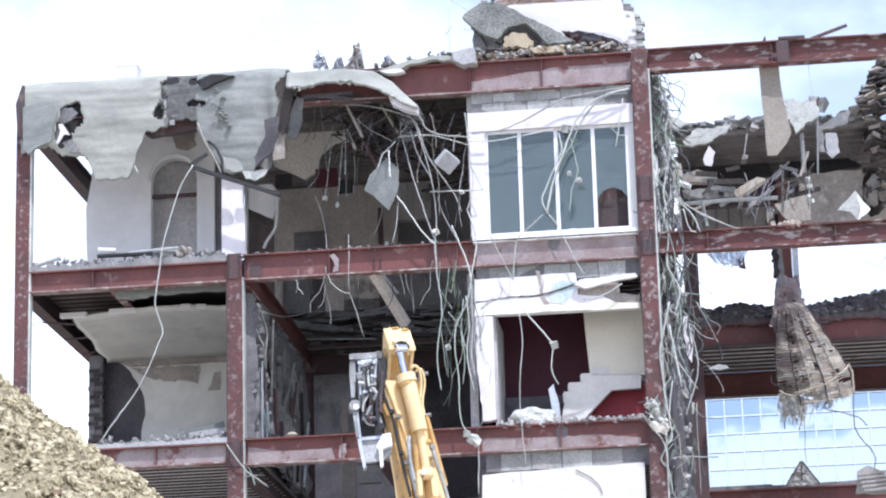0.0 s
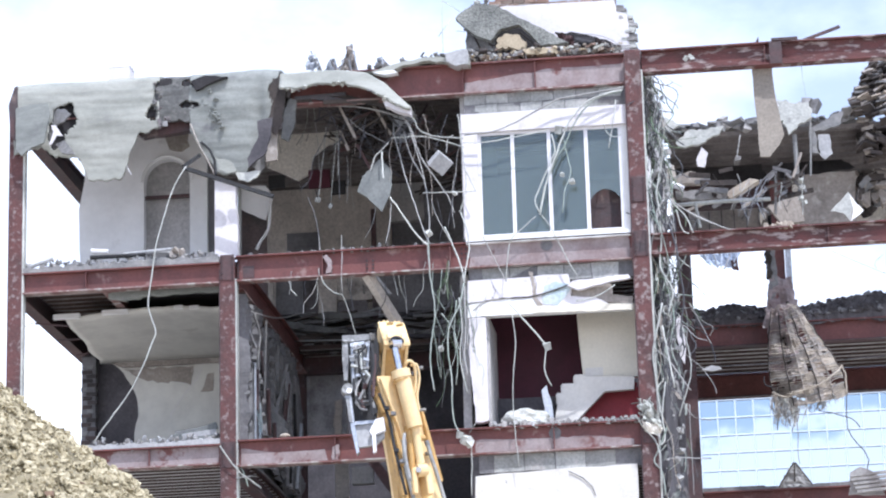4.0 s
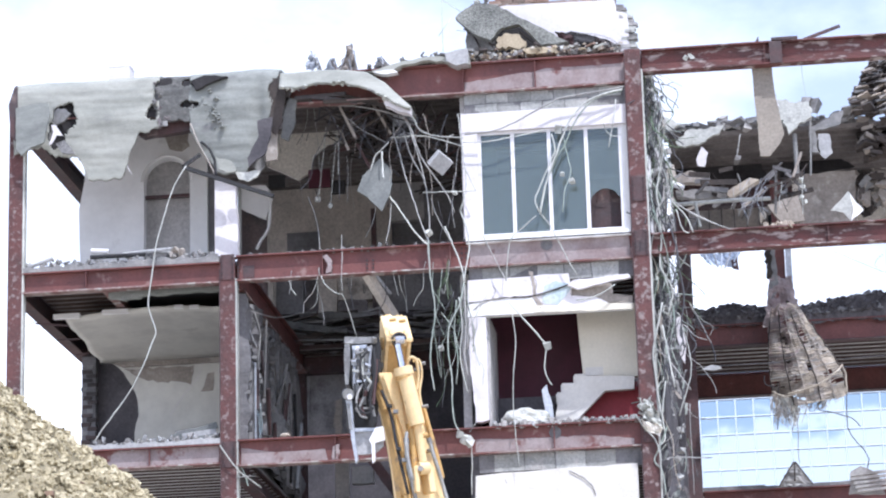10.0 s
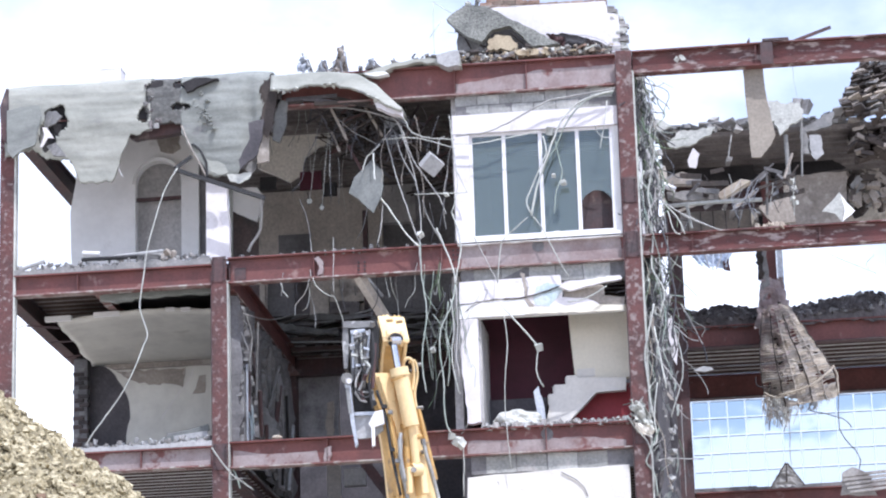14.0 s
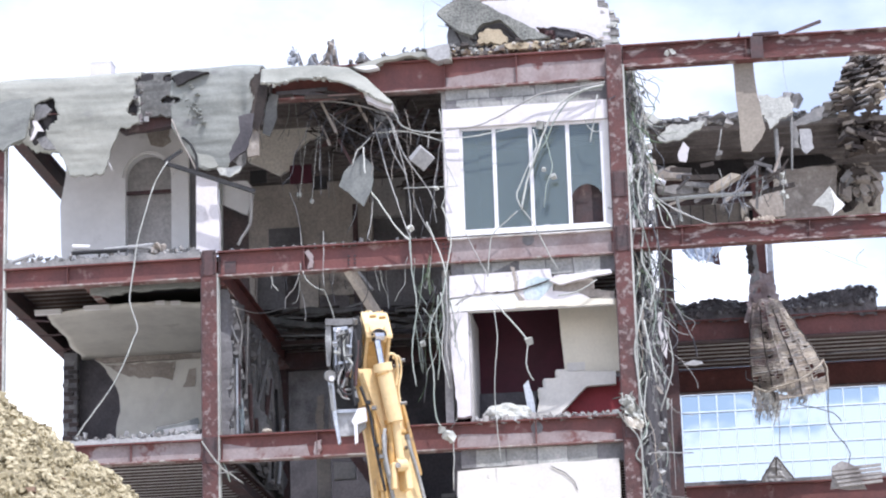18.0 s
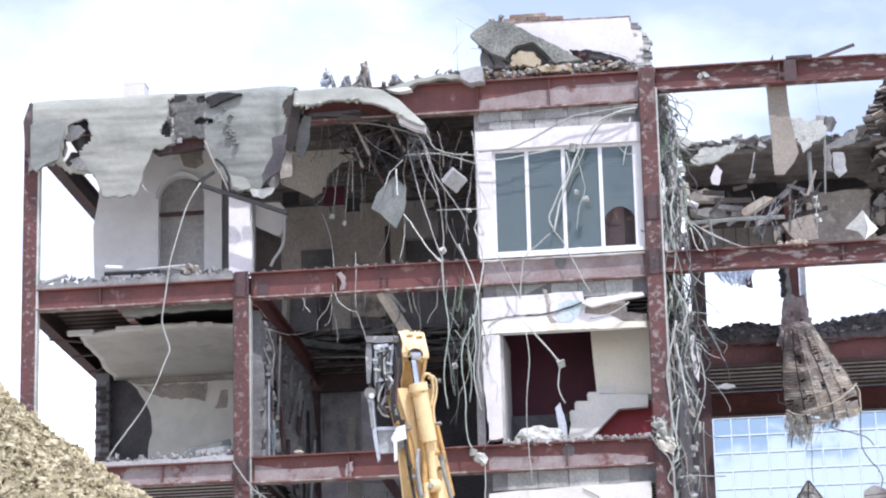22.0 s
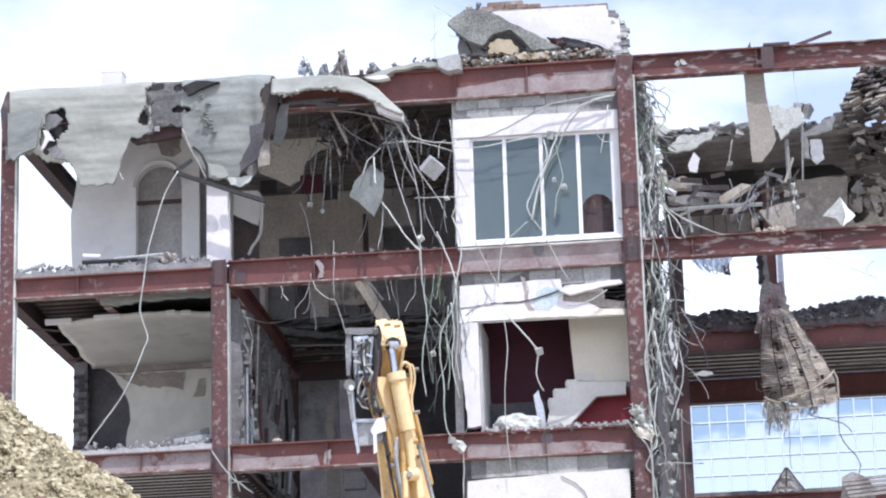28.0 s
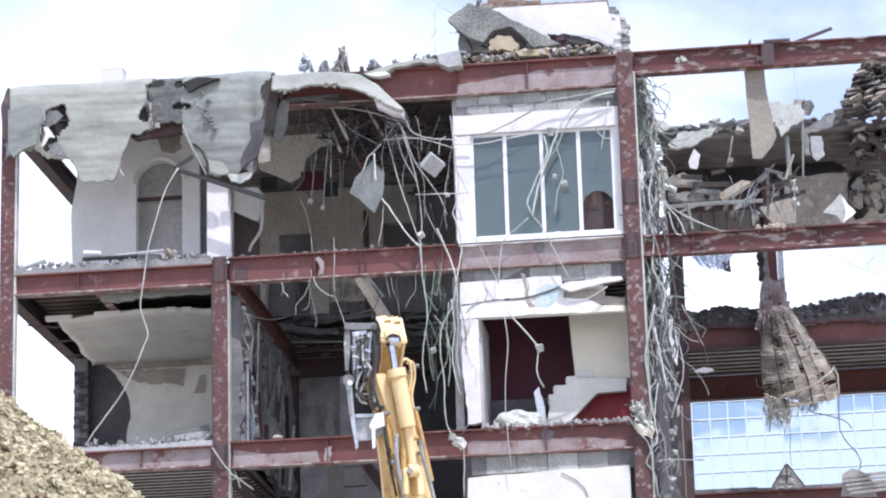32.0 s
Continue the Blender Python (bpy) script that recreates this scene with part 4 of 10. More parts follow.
# left bay, lower floor
w = thing("wall_left_lower", "white wall with torn plaster and a raw cornice band", "wall", kind="structure")
part("backing", boxes((-3.991, -0.1, 4.95, 5.1, Z_LOW, Z_MID - 0.5)), M_DARK_SHADE, w, "near-black backing")
part("plaster", plate([(-2.916, 4.85, 13.13), (-2.815, 4.85, 13.933), (-2.955, 4.85, 14.405), (-3.248, 4.85, 14.806), (-3.54, 4.85, 15.021), (-1.102, 4.85, 15.062), (-1.112, 4.85, 13.038)], 4.85, 4.94, 0.14, 0.035, 7, keep=(4, 5, 6)), M_DINGY, w)
part("cornice", plate([(-3.528, 4.8, 14.974), (-1.115, 4.8, 14.958), (-1.116, 4.8, 14.76), (-1.728, 4.8, 14.759), (-3.119, 4.8, 14.764)], 4.76, 4.845, 0.2, 0.01, 8), M_RAW_PLASTER, w, "bare brown cornice band")
part("bare_patch", plate([(-3.119, 4.8, 14.741), (-1.67, 4.8, 14.732), (-1.729, 4.8, 14.34), (-2.018, 4.8, 14.425), (-2.422, 4.8, 14.424), (-2.828, 4.8, 14.562)], 4.835, 4.846, 0.1, 0.03, 9), M_RAW_PLASTER, w, "patch of bare plaster")
part("bare_patch", plate([(-1.533, 4.8, 14.19), (-1.464, 4.8, 14.303), (-1.394, 4.8, 14.554), (-1.255, 4.8, 14.57), (-1.28, 4.8, 14.2)], 4.835, 4.846, 0.1, 0.02, 10), M_RAW_PLASTER, w)
t = thing("ceiling_left", "sagging white plaster ceiling with a torn edge", "ceiling", kind="structure")


def sag_ceiling():
    bm, rng = bmesh.new(), random.Random(12)
    nx, ny, rows_ = 26, 10, []
    for j in range(ny + 1):
        row = []
        for i in range(nx + 1):
            u, v = i / nx, j / ny
            x0 = -3.5 - 0.06 * v + 0.07 * noise.noise((v * 5, 1.3, 2)) + 0.03 * noise.noise((v * 17, 4.1, 2))
            x = x0 + (-0.12 - x0) * u
            y0 = 1.62 - 0.14 * math.sin(u * 2.6) + (rng.uniform(-0.03, 0.03) if j == 0 else 0)
            y = y0 + (4.82 - y0) * v
            row.append(bm.verts.new((x, y, 14.98 + 0.1 * math.sin(u * 3.1) * (1 - v) - 0.12 * v * v)))
        rows_.append(row)
    for a, b in zip(rows_, rows_[1:]):
        for i in range(nx):
            bm.faces.new((a[i], b[i], b[i + 1], a[i + 1]))
    return bm


o = part("plaster_sheet", sag_ceiling(), M_DINGY, t, smooth=True)
o.modifiers.new("thick", "SOLIDIFY").thickness = 0.04
part("batten", boxes((-3.703, -3.194, 1.5, 1.62, 15.0, 15.09)), M_WHITE_DIRTY, t)
part("batten", boxes((-2.753, -2.247, 1.5, 1.62, 15.04, 15.12)), M_WHITE_DIRTY, t)
part("batten", boxes((-1.347, -1.172, 1.45, 1.55, 15.06, 15.12)), M_WHITE_DIRTY, t)
part("batten", boxes((-1.052, -0.866, 1.45, 1.55, 15.04, 15.1)), M_WHITE_DIRTY, t)
# ---- facade panels between the open bay and the third column ----
XA, XB = 4.449, X_3 - 0.15     # panel's ends


def block_course(name, x0, x1, z0, z1, y, n_rows, length, label, seed=0, kind="structure"):
    """A band of blocks, each a piece of its own, over recessed mortar."""
    t = thing(name, label, "wall", kind=kind)
    rng = random.Random(seed)
    part("mortar_bed", boxes((x0, x1, y + 0.015, y + 0.2, z0, z1)), M_DARK_WALL, t)
    h = (z1 - z0) / n_rows
    meshes = [piece_mesh("block", box(bmesh.new(), 0, length - 0.02, 0, 0.1, 0, h - 0.02, jit=0.012, rng=rng), M_BLOCK) for _ in range(4)]
    poses_ = []
    for r in range(n_rows):
        x = x0 + (0 if r % 2 else -length / 2)
        while x < x1 - 0.05:
            if x >= x0 - 0.01 and x + length <= x1 + 0.02:
                poses_.append(pose(x, y + rng.uniform(0, 0.012), z0 + r * h + 0.006))
            x += length
    lay("block", t, meshes, poses_, M_BLOCK)
    return t


ZW0, ZW1 = 15.688, 17.725      # window opening
block_course("wall_blocks_top", XA, XB, 18.087, Z_ROOF - 0.6, 0.11, 2, 0.42, "grey block course under the roof beam", 1)
block_course("wall_blocks_middle", XA, XB, 14.824, Z_MID - 0.47, 0.11, 1, 0.5, "grey block band under the middle beam", 2)
block_course("wall_blocks_lower", XA + 0.08, XB, 11.329, Z_LOW - 0.47, 0.11, 1, 0.55, "grey block band under the lower beam", 3)

w = thing("wall_window_bay", "white plastered window surround", "wall", kind="structure")
part("lintel", plate([(XA - 0.06, ZW1), (XA - 0.06, 18.087), (XB, 18.087), (XB, ZW1)], 0.04, 0.26, 0.5, 0.008, 3), M_WHITE, w)
part("jamb", boxes((XA - 0.05, 4.69, 0.05, 0.26, ZW0, ZW1 - 0.004)), M_WHITE, w)
part("sill", plate([(XA - 0.03, 15.581), (XA - 0.03, ZW0 - 0.003), (XB + 0.02, ZW0 - 0.003), (XB + 0.02, 15.581)], 0.0, 0.26, 0.2, 0.012, 4), M_WHITE_DIRTY, w, "chipped white sill")

# the window
win = thing("window_upper", "white four-light window with dusty panes, one broken", "window", kind="structure")
xs = [4.706, 5.323, 6, 6.686, 7.318]
for i, x in enumerate(xs):
    part("mullion", boxes((x - 0.034, x + 0.034, 0.13, 0.2, ZW0, ZW1)), M_UPVC, win)
part("window_head", boxes((xs[0] + 0.035, xs[-1] - 0.035, 0.14, 0.19, ZW1 - 0.05, ZW1 - 0.003)), M_UPVC, win)
part("window_foot", boxes((xs[0] + 0.035, xs[-1] - 0.035, 0.14, 0.19, ZW0 + 0.001, ZW0 + 0.08)), M_UPVC, win)
part("side_filler", boxes((xs[-1] + 0.036, XB, 0.1, 0.24, ZW0, ZW1 - 0.004)), M_WHITE_DIRTY, win)
for i in range(4):
    a, b = xs[i] + 0.03, xs[i + 1] - 0.03
    if i < 3:
        o = part("pane", boxes((a, b, 0.16, 0.166, ZW0 + 0.06, ZW1 - 0.04)), M_GLASS, win)
    else:
        zc = 16.3
        arc = [(b - (b - a) * (k / 9), zc + 0.22 * math.sin(math.pi * k / 9) ** 0.7) for k in range(10)]
        o = part("pane", plate([(a, ZW1 - 0.04), (b, ZW1 - 0.04), *arc], 0.16, 0.166, 0.3, 0.006, 6), M_GLASS, win, "broken pane with an arched hole at its foot")
    o.visible_shadow = False
part("corner_block", boxes((xs[2] + 0.2, xs[2] + 0.3, 0.1, 0.13, ZW0 + 0.01, ZW0 + 0.08)), M_UPVC, win)

# room behind the window
w = thing("wall_window_room", "grey walls of the room behind the window", "wall", kind="structure")
part("partition", boxes((XA - 0.1, XA + 0.05, 0.3, 5.8, Z_MID, Z_ROOF - 0.05)), M_GREY_WALL, w)
part("rear_wall", boxes((XA, X_3 + 0.1, 5.8, 5.95, Z_MID, Z_ROOF - 0.05)), M_GREY_WALL, w)
part("end_wall", boxes((X_3 + 0.15, X_3 + 0.3, 0.4, 5.8, Z_MID, Z_ROOF - 0.05)), M_GREY_WALL, w)
part("panel", boxes((6.667, 7.311, 0.45, 0.52, Z_MID, 16.322)), M_STEEL_DARK, w, "brown low panel")
part("panel", boxes((6.667, 7.311, 0.455, 0.5, 16.322 + 0.002, 16.8)), M_STEEL_DARK, w, "brown-grey inner board")

# broken white panel round the stair room
w = thing("wall_stair_bay", "cracked white plastered panel with a torn opening", "wall", kind="structure")
part("lintel", plate([(4.427, 0.1, 14.894), (5.713, 0.1, 14.904), (5.607, 0.1, 14.538), (5.132, 0.1, 14.544), (4.748, 0.1, 14.513), (4.415, 0.1, 14.469)], 0.05, 0.25, 0.05, 0.012, 21, keep=(0, 5)), M_WHITE, w, "cracked white lintel")
part("lintel", plate([(4.407, 0.1, 14.204), (4.414, 0.1, 14.447), (4.747, 0.1, 14.492), (5.131, 0.1, 14.523), (5.596, 0.1, 14.518), (5.733, 0.1, 14.319), (7.416, 0.1, 14.297), (7.412, 0.1, 14.212), (5.729, 0.1, 14.213), (4.718, 0.1, 14.218)], 0.055, 0.25, 0.1, 0.005, 22, keep=(0, 6, 7, 8)), M_WHITE_DIRTY, w, "loosened white lintel piece")
part("stained_piece", plate([(5.661, 0.1, 14.918), (6.271, 0.1, 14.925), (6.323, 0.1, 14.677), (6.296, 0.1, 14.509), (6.726, 0.1, 14.463), (7.067, 0.1, 14.285), (5.67, 0.1, 14.291), (5.556, 0.1, 14.552)], 0.068, 0.25, 0.12, 0.012, 23), M_WHITE, w, "cracked plaster piece")
part("blue_patch", plate([(5.824, 0.06, 14.728), (6.043, 0.06, 14.79), (6.298, 0.06, 14.722), (6.304, 0.06, 14.616), (6.207, 0.06, 14.494), (6.052, 0.06, 14.344), (5.801, 0.06, 14.38), (5.766, 0.06, 14.541)], 0.06, 0.067, 0.06, 0.012, 28), M_TEAL, w, "blue-stained plaster patch")
part("cream_band", plate([(5.616, 0.045, 14.355), (6.027, 0.045, 14.321), (6.695, 0.045, 14.346), (7.419, 0.045, 14.284), (7.415, 0.045, 14.179), (5.612, 0.045, 14.223)], 0.04, 0.054, 0.08, 0.01, 29), M_CREAM, w, "cream plaster band over the opening")
part("wide_crack", plate([(5.55, 0.05, 15.008), (5.627, 0.05, 14.982), (5.669, 0.05, 14.713), (5.663, 0.05, 14.523), (5.781, 0.05, 14.378), (5.767, 0.05, 14.273), (5.677, 0.05, 14.352), (5.6, 0.05, 14.505), (5.612, 0.05, 14.69)], 0.045, 0.066, 0.05, 0.01, 31), M_RAW_PLASTER, w, "wide crack of bare plaster")
part("crack", tube(bmesh.new(), [(5.209, 0.045, 14.521), (5.467, 0.045, 14.517), (5.778, 0.045, 14.568), (6.038, 0.045, 14.638), (6.33, 0.045, 14.727)], 0.013, 5), M_TIMBER_DARK, w, "dark crack")
part("crack", tube(bmesh.new(), [(4.505, 0.045, 14.327), (4.664, 0.045, 14.44), (4.873, 0.045, 14.513), (5.209, 0.045, 14.521)], 0.006, 4), M_RAW_PLASTER, w)
part("hanging_flake", plate([(6.253, -0.05, 14.675), (6.359, -0.05, 14.764), (7.366, -0.05, 14.821), (7.404, -0.05, 14.756), (6.951, -0.05, 14.687), (6.434, -0.05, 14.59)], -0.05, 0.06, 0.1, 0.012, 24), M_WHITE, w, "white flake hanging loose")
part("raw_edge", plate([(6.301, 0.12, 14.663), (7.043, 0.12, 14.704), (7.055, 0.12, 14.502), (7.422, 0.12, 14.46), (7.415, 0.12, 14.302), (6.722, 0.12, 14.405), (6.315, 0.12, 14.492)], 0.12, 0.25, 0.08, 0.015, 25), M_RAW_PLASTER, w, "bare torn edge")
part("jamb", plate([(4.427, 0.1, 14.192), (4.738, 0.1, 14.195), (4.741, 0.1, 12.286), (4.617, 0.1, 12.251), (4.494, 0.1, 12.257), (4.469, 0.1, 12.8), (4.426, 0.1, 13.431)], 0.06, 0.26, 0.12, 0.018, 26, keep=(1,)), M_WHITE, w, "white jamb with a ragged edge")
# grey instead of white: the reveal's shade put into its colour
part("reveal", boxes((4.717, 4.717 + 0.06, 0.26, 1.6, Z_LOW, 14.261)), M_GREY_WALL, w)
w = thing("wall_lower_panel", "white plastered panel with a long crack", "wall", kind="structure")
part("plaster", plate([(4.447, 0.1, 10.327), (4.465, 0.1, 11.267), (4.975, 0.1, 11.303), (7.366, 0.1, 11.358), (7.353, 0.1, 10.19)], 0.05, 0.25, 0.3, 0.012, 27), M_PALE, w)
part("crack", tube(bmesh.new(), [(6.146, 0.03, 11.273), (6.394, 0.03, 11.138), (6.548, 0.03, 10.977), (6.602, 0.03, 10.822)], 0.009, 5), M_DARK_WALL, w, "dark crack")

# ---- torn soffit of the upper floor ----
w = thing("torn_soffit", "black void board and ragged concrete nib under the floor", "soffit", kind="structure")
part("concrete_nib", plate([(-2.363, 0.45, 15.177), (-0.24, 0.45, 15.265), (-0.241, 0.45, 15.09), (-0.9, 0.45, 15.081), (-1.647, 0.45, 15.066), (-2.05, 0.45, 14.996), (-2.362, 0.45, 15.06)], 0.42, 0.55, 0.08, 0.02, 371), M_CONC_GREY, w, "ragged concrete nib")
# black board added where the void above the ceiling is only shaded
part("black_lining", boxes(((-2.364, 0.6, 15.081)[0], -0.12, 0.6, 4.6, Z_MID - 0.24, Z_MID - 0.2)), M_FELT_SHADE, w, "black board standing in for the dark void")
i_beam(0.3, 4.7, Z_MID - 0.2, 0.24, (-2.468, 0.5, 15.196)[0], 0.16, along="y", label="red cross beam under the upper floor")
i_beam(0.3, ROW_2, Z_MID - 0.06, 0.5, 0.0, 0.22, along="y", label="chipped red beam running back from the column")

# ---- stair room ----
w = thing("wall_stair_room", "maroon and cream walls of the stair room", "wall", kind="structure")
part("maroon_wall", boxes((XA - 0.3, 6.317, 2.0, 2.15, Z_LOW, Z_MID - 0.5)), M_MAROON, w, "maroon painted wall")
part("cream_wall", plate([(6.316, 0.95, 14.595), (6.407, 0.95, 13.2), (7.542, 0.95, 13.139), (7.606, 0.95, 14.521)], 0.95, 1.1, 0.3, 0.006, 30), M_CREAM, w, "cream painted wall above the stair")
part("under_stair", boxes((5.972, X_3 + 0.1, 1.15, 1.25, Z_LOW, 13.083)), M_MAROON_LIGHT, w, "brighter red wall under the stair")
# near-black tone puts the room's shade into this box
part("dark_step", boxes((4.735, 5.835, 1.4, 1.95, Z_LOW, 12.958)), M_DARK_SHADE, w, "dark low box")
part("side_wall", boxes((XA - 0.2, XA - 0.05, 0.4, 2.0, Z_LOW, Z_MID - 0.5)), M_GREY_WALL, w)
# near-black walls added to fill the dark gap beside the column
part("end_wall", boxes((X_3 + 0.16, X_3 + 0.28, 0.45, 7.3, Z_LOW, Z_MID - 0.1)), M_DARK_SHADE, w)
part("return_wall", boxes((X_3 + 0.283, X_3 + 0.42, 7.0, 7.39, Z_2, Z_MID - 0.15)), M_DARK_SHADE, w)
part("end_wall", boxes((X_3 + 0.16, X_3 + 0.28, 0.45, 7.3, Z_2, Z_LOW - 0.15)), M_DARK_SHADE, w)
st = thing("staircase", "pale stair flank with stepped top against cream wall", "staircase", at=(5.976, 0.8, 12.451))
outline = [(5.846, 0.8, 12.3), (5.921, 0.8, 12.643), (5.92, 0.8, 12.886), (6.033, 0.8, 12.88), (6.019, 0.8, 13.05), (6.267, 0.8, 13.047), (6.253, 0.8, 13.206), (6.439, 0.8, 13.207), (6.468, 0.8, 13.163), (7.344, 0.8, 13.116), (7.333, 0.8, 12.884), (6.797, 0.8, 12.871), (6.196, 0.8, 12.282)]
part("flank", sheet(bmesh.new(), [Vector((p[0], p[2])) for p in outline], 0.8, 0.93), M_PALE, st)
for k in range(4):
    a = ((5.92, 0.8, 12.886), (6.019, 0.8, 13.05), (6.253, 0.8, 13.206), (6.476, 0.8, 13.353))[k]
    part("step", boxes((a[0] - 0.03, a[0] + 0.3, 0.935, 1.14, a[2] - 0.16, a[2])), M_PALE, st)
bag = thing("crumpled_sack", "pale crumpled sack slumped on the opening's sill", "sack", at=(5.449, 0.3, Z_LOW))
rng = random.Random(5)
bm = bmesh.new()
bmesh.ops.create_icosphere(bm, subdivisions=4, radius=1)
for v in bm.verts:
    p = v.co.copy()
    k = 1 + 0.3 * noise.noise(p * 1.6) + 0.22 * (0.3 - abs(noise.noise(p * 3.1))) + 0.1 * (0.3 - abs(noise.noise(p * 7)))
    v.co = Vector((5.46 + p.x * 0.47 * k, 0.32 + p.y * 0.26 * k, max(Z_LOW + 0.02, Z_LOW + 0.1 + p.z * 0.25 * k * (1 - 0.3 * p.x))))
part("sack_body", bm, M_CHALK, bag)
for k in range(12):
    part("plaster_lump", chunk(bmesh.new(), (5.0 + rng.random() * 0.9, rng.uniform(0.02, 0.2), Z_LOW + 0.05), rng.uniform(0.04, 0.08), rng), M_RUBBLE, bag)

# ---- roof: bent slab over the left part ----
def bent_slab(x0, x1, bottom, seed, label, holes=(), material=None, top=None, out=0.0, fold=None):
    """A cracked slab that bends over the roof's edge and hangs down. bottom: pairs of x and height of the torn edge."""
    rng = random.Random(seed)
    t = thing("bent_roof_slab", label, "roof slab", "broken roof slabs")
    nx, nv = int((x1 - x0) / 0.028), 60
    bm = bmesh.new()
    grid = {}
    bx = [p[0] for p in bottom]
    bz = [p[1] for p in bottom]
    for i in range(nx + 1):
        x = x0 + (x1 - x0) * i / nx
        zb = float(np.interp(x, bx, bz)) + 0.07 * noise.noise((x * 5, seed, 0)) + 0.03 * noise.noise((x * 17, seed, 4)) + rng.uniform(-0.012, 0.012)
        zt = (top(x) if top else Z_ROOF + 0.36)
        for j in range(nv + 1):
            v = j / nv
            z = zt + (zb - zt) * v
            d = zt - z
            y = -0.14 - out + 1.3 * math.exp(-d * 17) + 0.16 * math.exp(-d * 3) + 0.03 * noise.noise((x * 0.9, z * 1.6, seed)) + 0.006 * noise.noise((x * 9, z * 11, seed)) + 0.1 * max(0, d - 0.9)
            # level ledges where layers have come away, and the turned end
            y += 0.007 * math.tanh(14 * noise.noise((x * 0.35 + seed, z * 2.6, 7))) + 0.004 * math.tanh(10 * noise.noise((x * 0.8 + seed, z * 7.5, 2)))
            y += fold(x, d) if fold else 0
            grid[i, j] = (x + 0.02 * noise.noise((x * 5, z * 5, 3)), y, z + 0.012 * noise.noise((x * 3, z * 9, 8)))
    vs = {k: bm.verts.new(p) for k, p in grid.items()}
    for i in range(nx):
        for j in range(nv):
            c = Vector(grid[i, j]) + Vector((0.014, 0, 0))
            if any(((c.x - hx) / rx) ** 2 + ((c.z - hz) / rz) ** 2 < 1 + 0.6 * noise.noise((c.x * 6, c.z * 6, seed + 2)) + 0.3 * noise.noise((c.x * 19, c.z * 19, seed + 2)) for hx, hz, rx, rz in holes):
                continue
            bm.faces.new((vs[i, j], vs[i, j + 1], vs[i + 1, j + 1], vs[i + 1, j]))
    for v in [v for v in bm.verts if not v.link_faces]:
        bm.verts.remove(v)
    o = part("slab_skin", bm, material or M_CONC, t, smooth=True)
    md = o.modifiers.new("thick", "SOLIDIFY")
    md.thickness, md.offset = 0.06, -1
    return t


def ztop(x):
    return Z_ROOF + 0.3 + 0.012 * math.sin(x * 3)


bent_slab(-4.077, -1.28,
          [(-3.972, 17.828), (-3.526, 17.922), (-3.307, 17.74), (-2.816, 17.675), (-2.65, 17.221), (-2.001, 17.235),
           (-1.787, 17.832), (-1.68, 18.081), (-1.28, 18.166)], 3, "pale weathered concrete slab bent over the roof edge",
          holes=((-3.1, 18.47, 0.23, 0.31), (-3.25, 18.15, 0.17, 0.27), (-1.32, 18.9, 0.06, 0.2), (-1.4, 18.47, 0.13, 0.15)), top=ztop)
# the strip's shading is in its darker concrete
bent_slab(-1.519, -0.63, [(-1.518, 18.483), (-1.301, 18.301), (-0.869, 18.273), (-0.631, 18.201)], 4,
          "cracked strip of roof slab with shade put into its tone", holes=((-1.43, 18.47, 0.1, 0.15), (-1.42, 18.93, 0.07, 0.11), (-0.76, 18.6, 0.13, 0.07), (-0.72, 19.05, 0.16, 0.09)), material=M_CONC_SHADED, top=lambda x: ztop(x) - 0.015, out=-0.03)
bent_slab(-0.695, 0.986,
          [(-0.696, 18.094), (-0.493, 17.692), (-0.205, 17.232), (0.309, 17.111), (0.547, 17.625), (0.723, 18.057),
           (0.855, 18.437), (0.987, 18.763)], 5, "grey concrete slab hanging over the arched doorway",
          holes=((-0.55, 19.02, 0.16, 0.08), (-0.62, 18.6, 0.12, 0.08), (0.9, 18.72, 0.1, 0.2)), top=ztop, material=M_CONC_GREY,
          fold=lambda x, d: 0.1 * math.exp(-((x - 0.62) / 0.12) ** 2) * min(1, d) + 0.35 * max(0, x - 0.72))
bk_ = thing("torn_slab_backing", "crumbled concrete and black shade backing in the torn slab", "concrete")
# black plates behind the tears put the holes' shade into colour
part("felt_layer", plate([(-3.505, 0.05, 18.829), (-3.002, 0.05, 18.862), (-2.76, 0.05, 18.599), (-2.866, 0.05, 18.225), (-3.06, 0.05, 17.947), (-3.232, 0.05, 17.758), (-3.561, 0.05, 17.957)], 0.02, 0.06, 0.1, 0.02, 131), M_FELT_SHADE, bk_, "black backing for the shade in the torn holes")
part("grey_flap", plate([(-3.355, -0.1, 18.691), (-3.06, -0.1, 18.626), (-2.95, -0.1, 18.518), (-3.091, -0.1, 18.393), (-3.243, -0.1, 18.359), (-3.307, -0.1, 18.251), (-3.391, -0.1, 17.967), (-3.448, -0.1, 18.216)], -0.07, -0.02, 0.06, 0.012, 132, bow=lambda x, z: -0.4 * (x + 3.3)), M_CONC_DARK, bk_, "bent grey flap")
part("bright_scrap", plate([(-3.298, -0.3, 18.276), (-3.212, -0.3, 18.27), (-3.124, -0.3, 18.131), (-3.069, -0.3, 18.05), (-3.188, -0.3, 18.069), (-3.295, -0.3, 17.898), (-3.338, -0.3, 17.901), (-3.254, -0.3, 18.14)], -0.32, -0.29, 0.05, 0.006, 133), M_WHITE, bk_, "bright torn scrap")
part("grey_flap", plate([(-3.234, -0.2, 17.925), (-3.061, -0.2, 17.992), (-2.93, -0.2, 17.816), (-2.864, -0.2, 17.701), (-3.102, -0.2, 17.739)], -0.24, -0.18, 0.06, 0.012, 136), M_CONC_DARK, bk_)
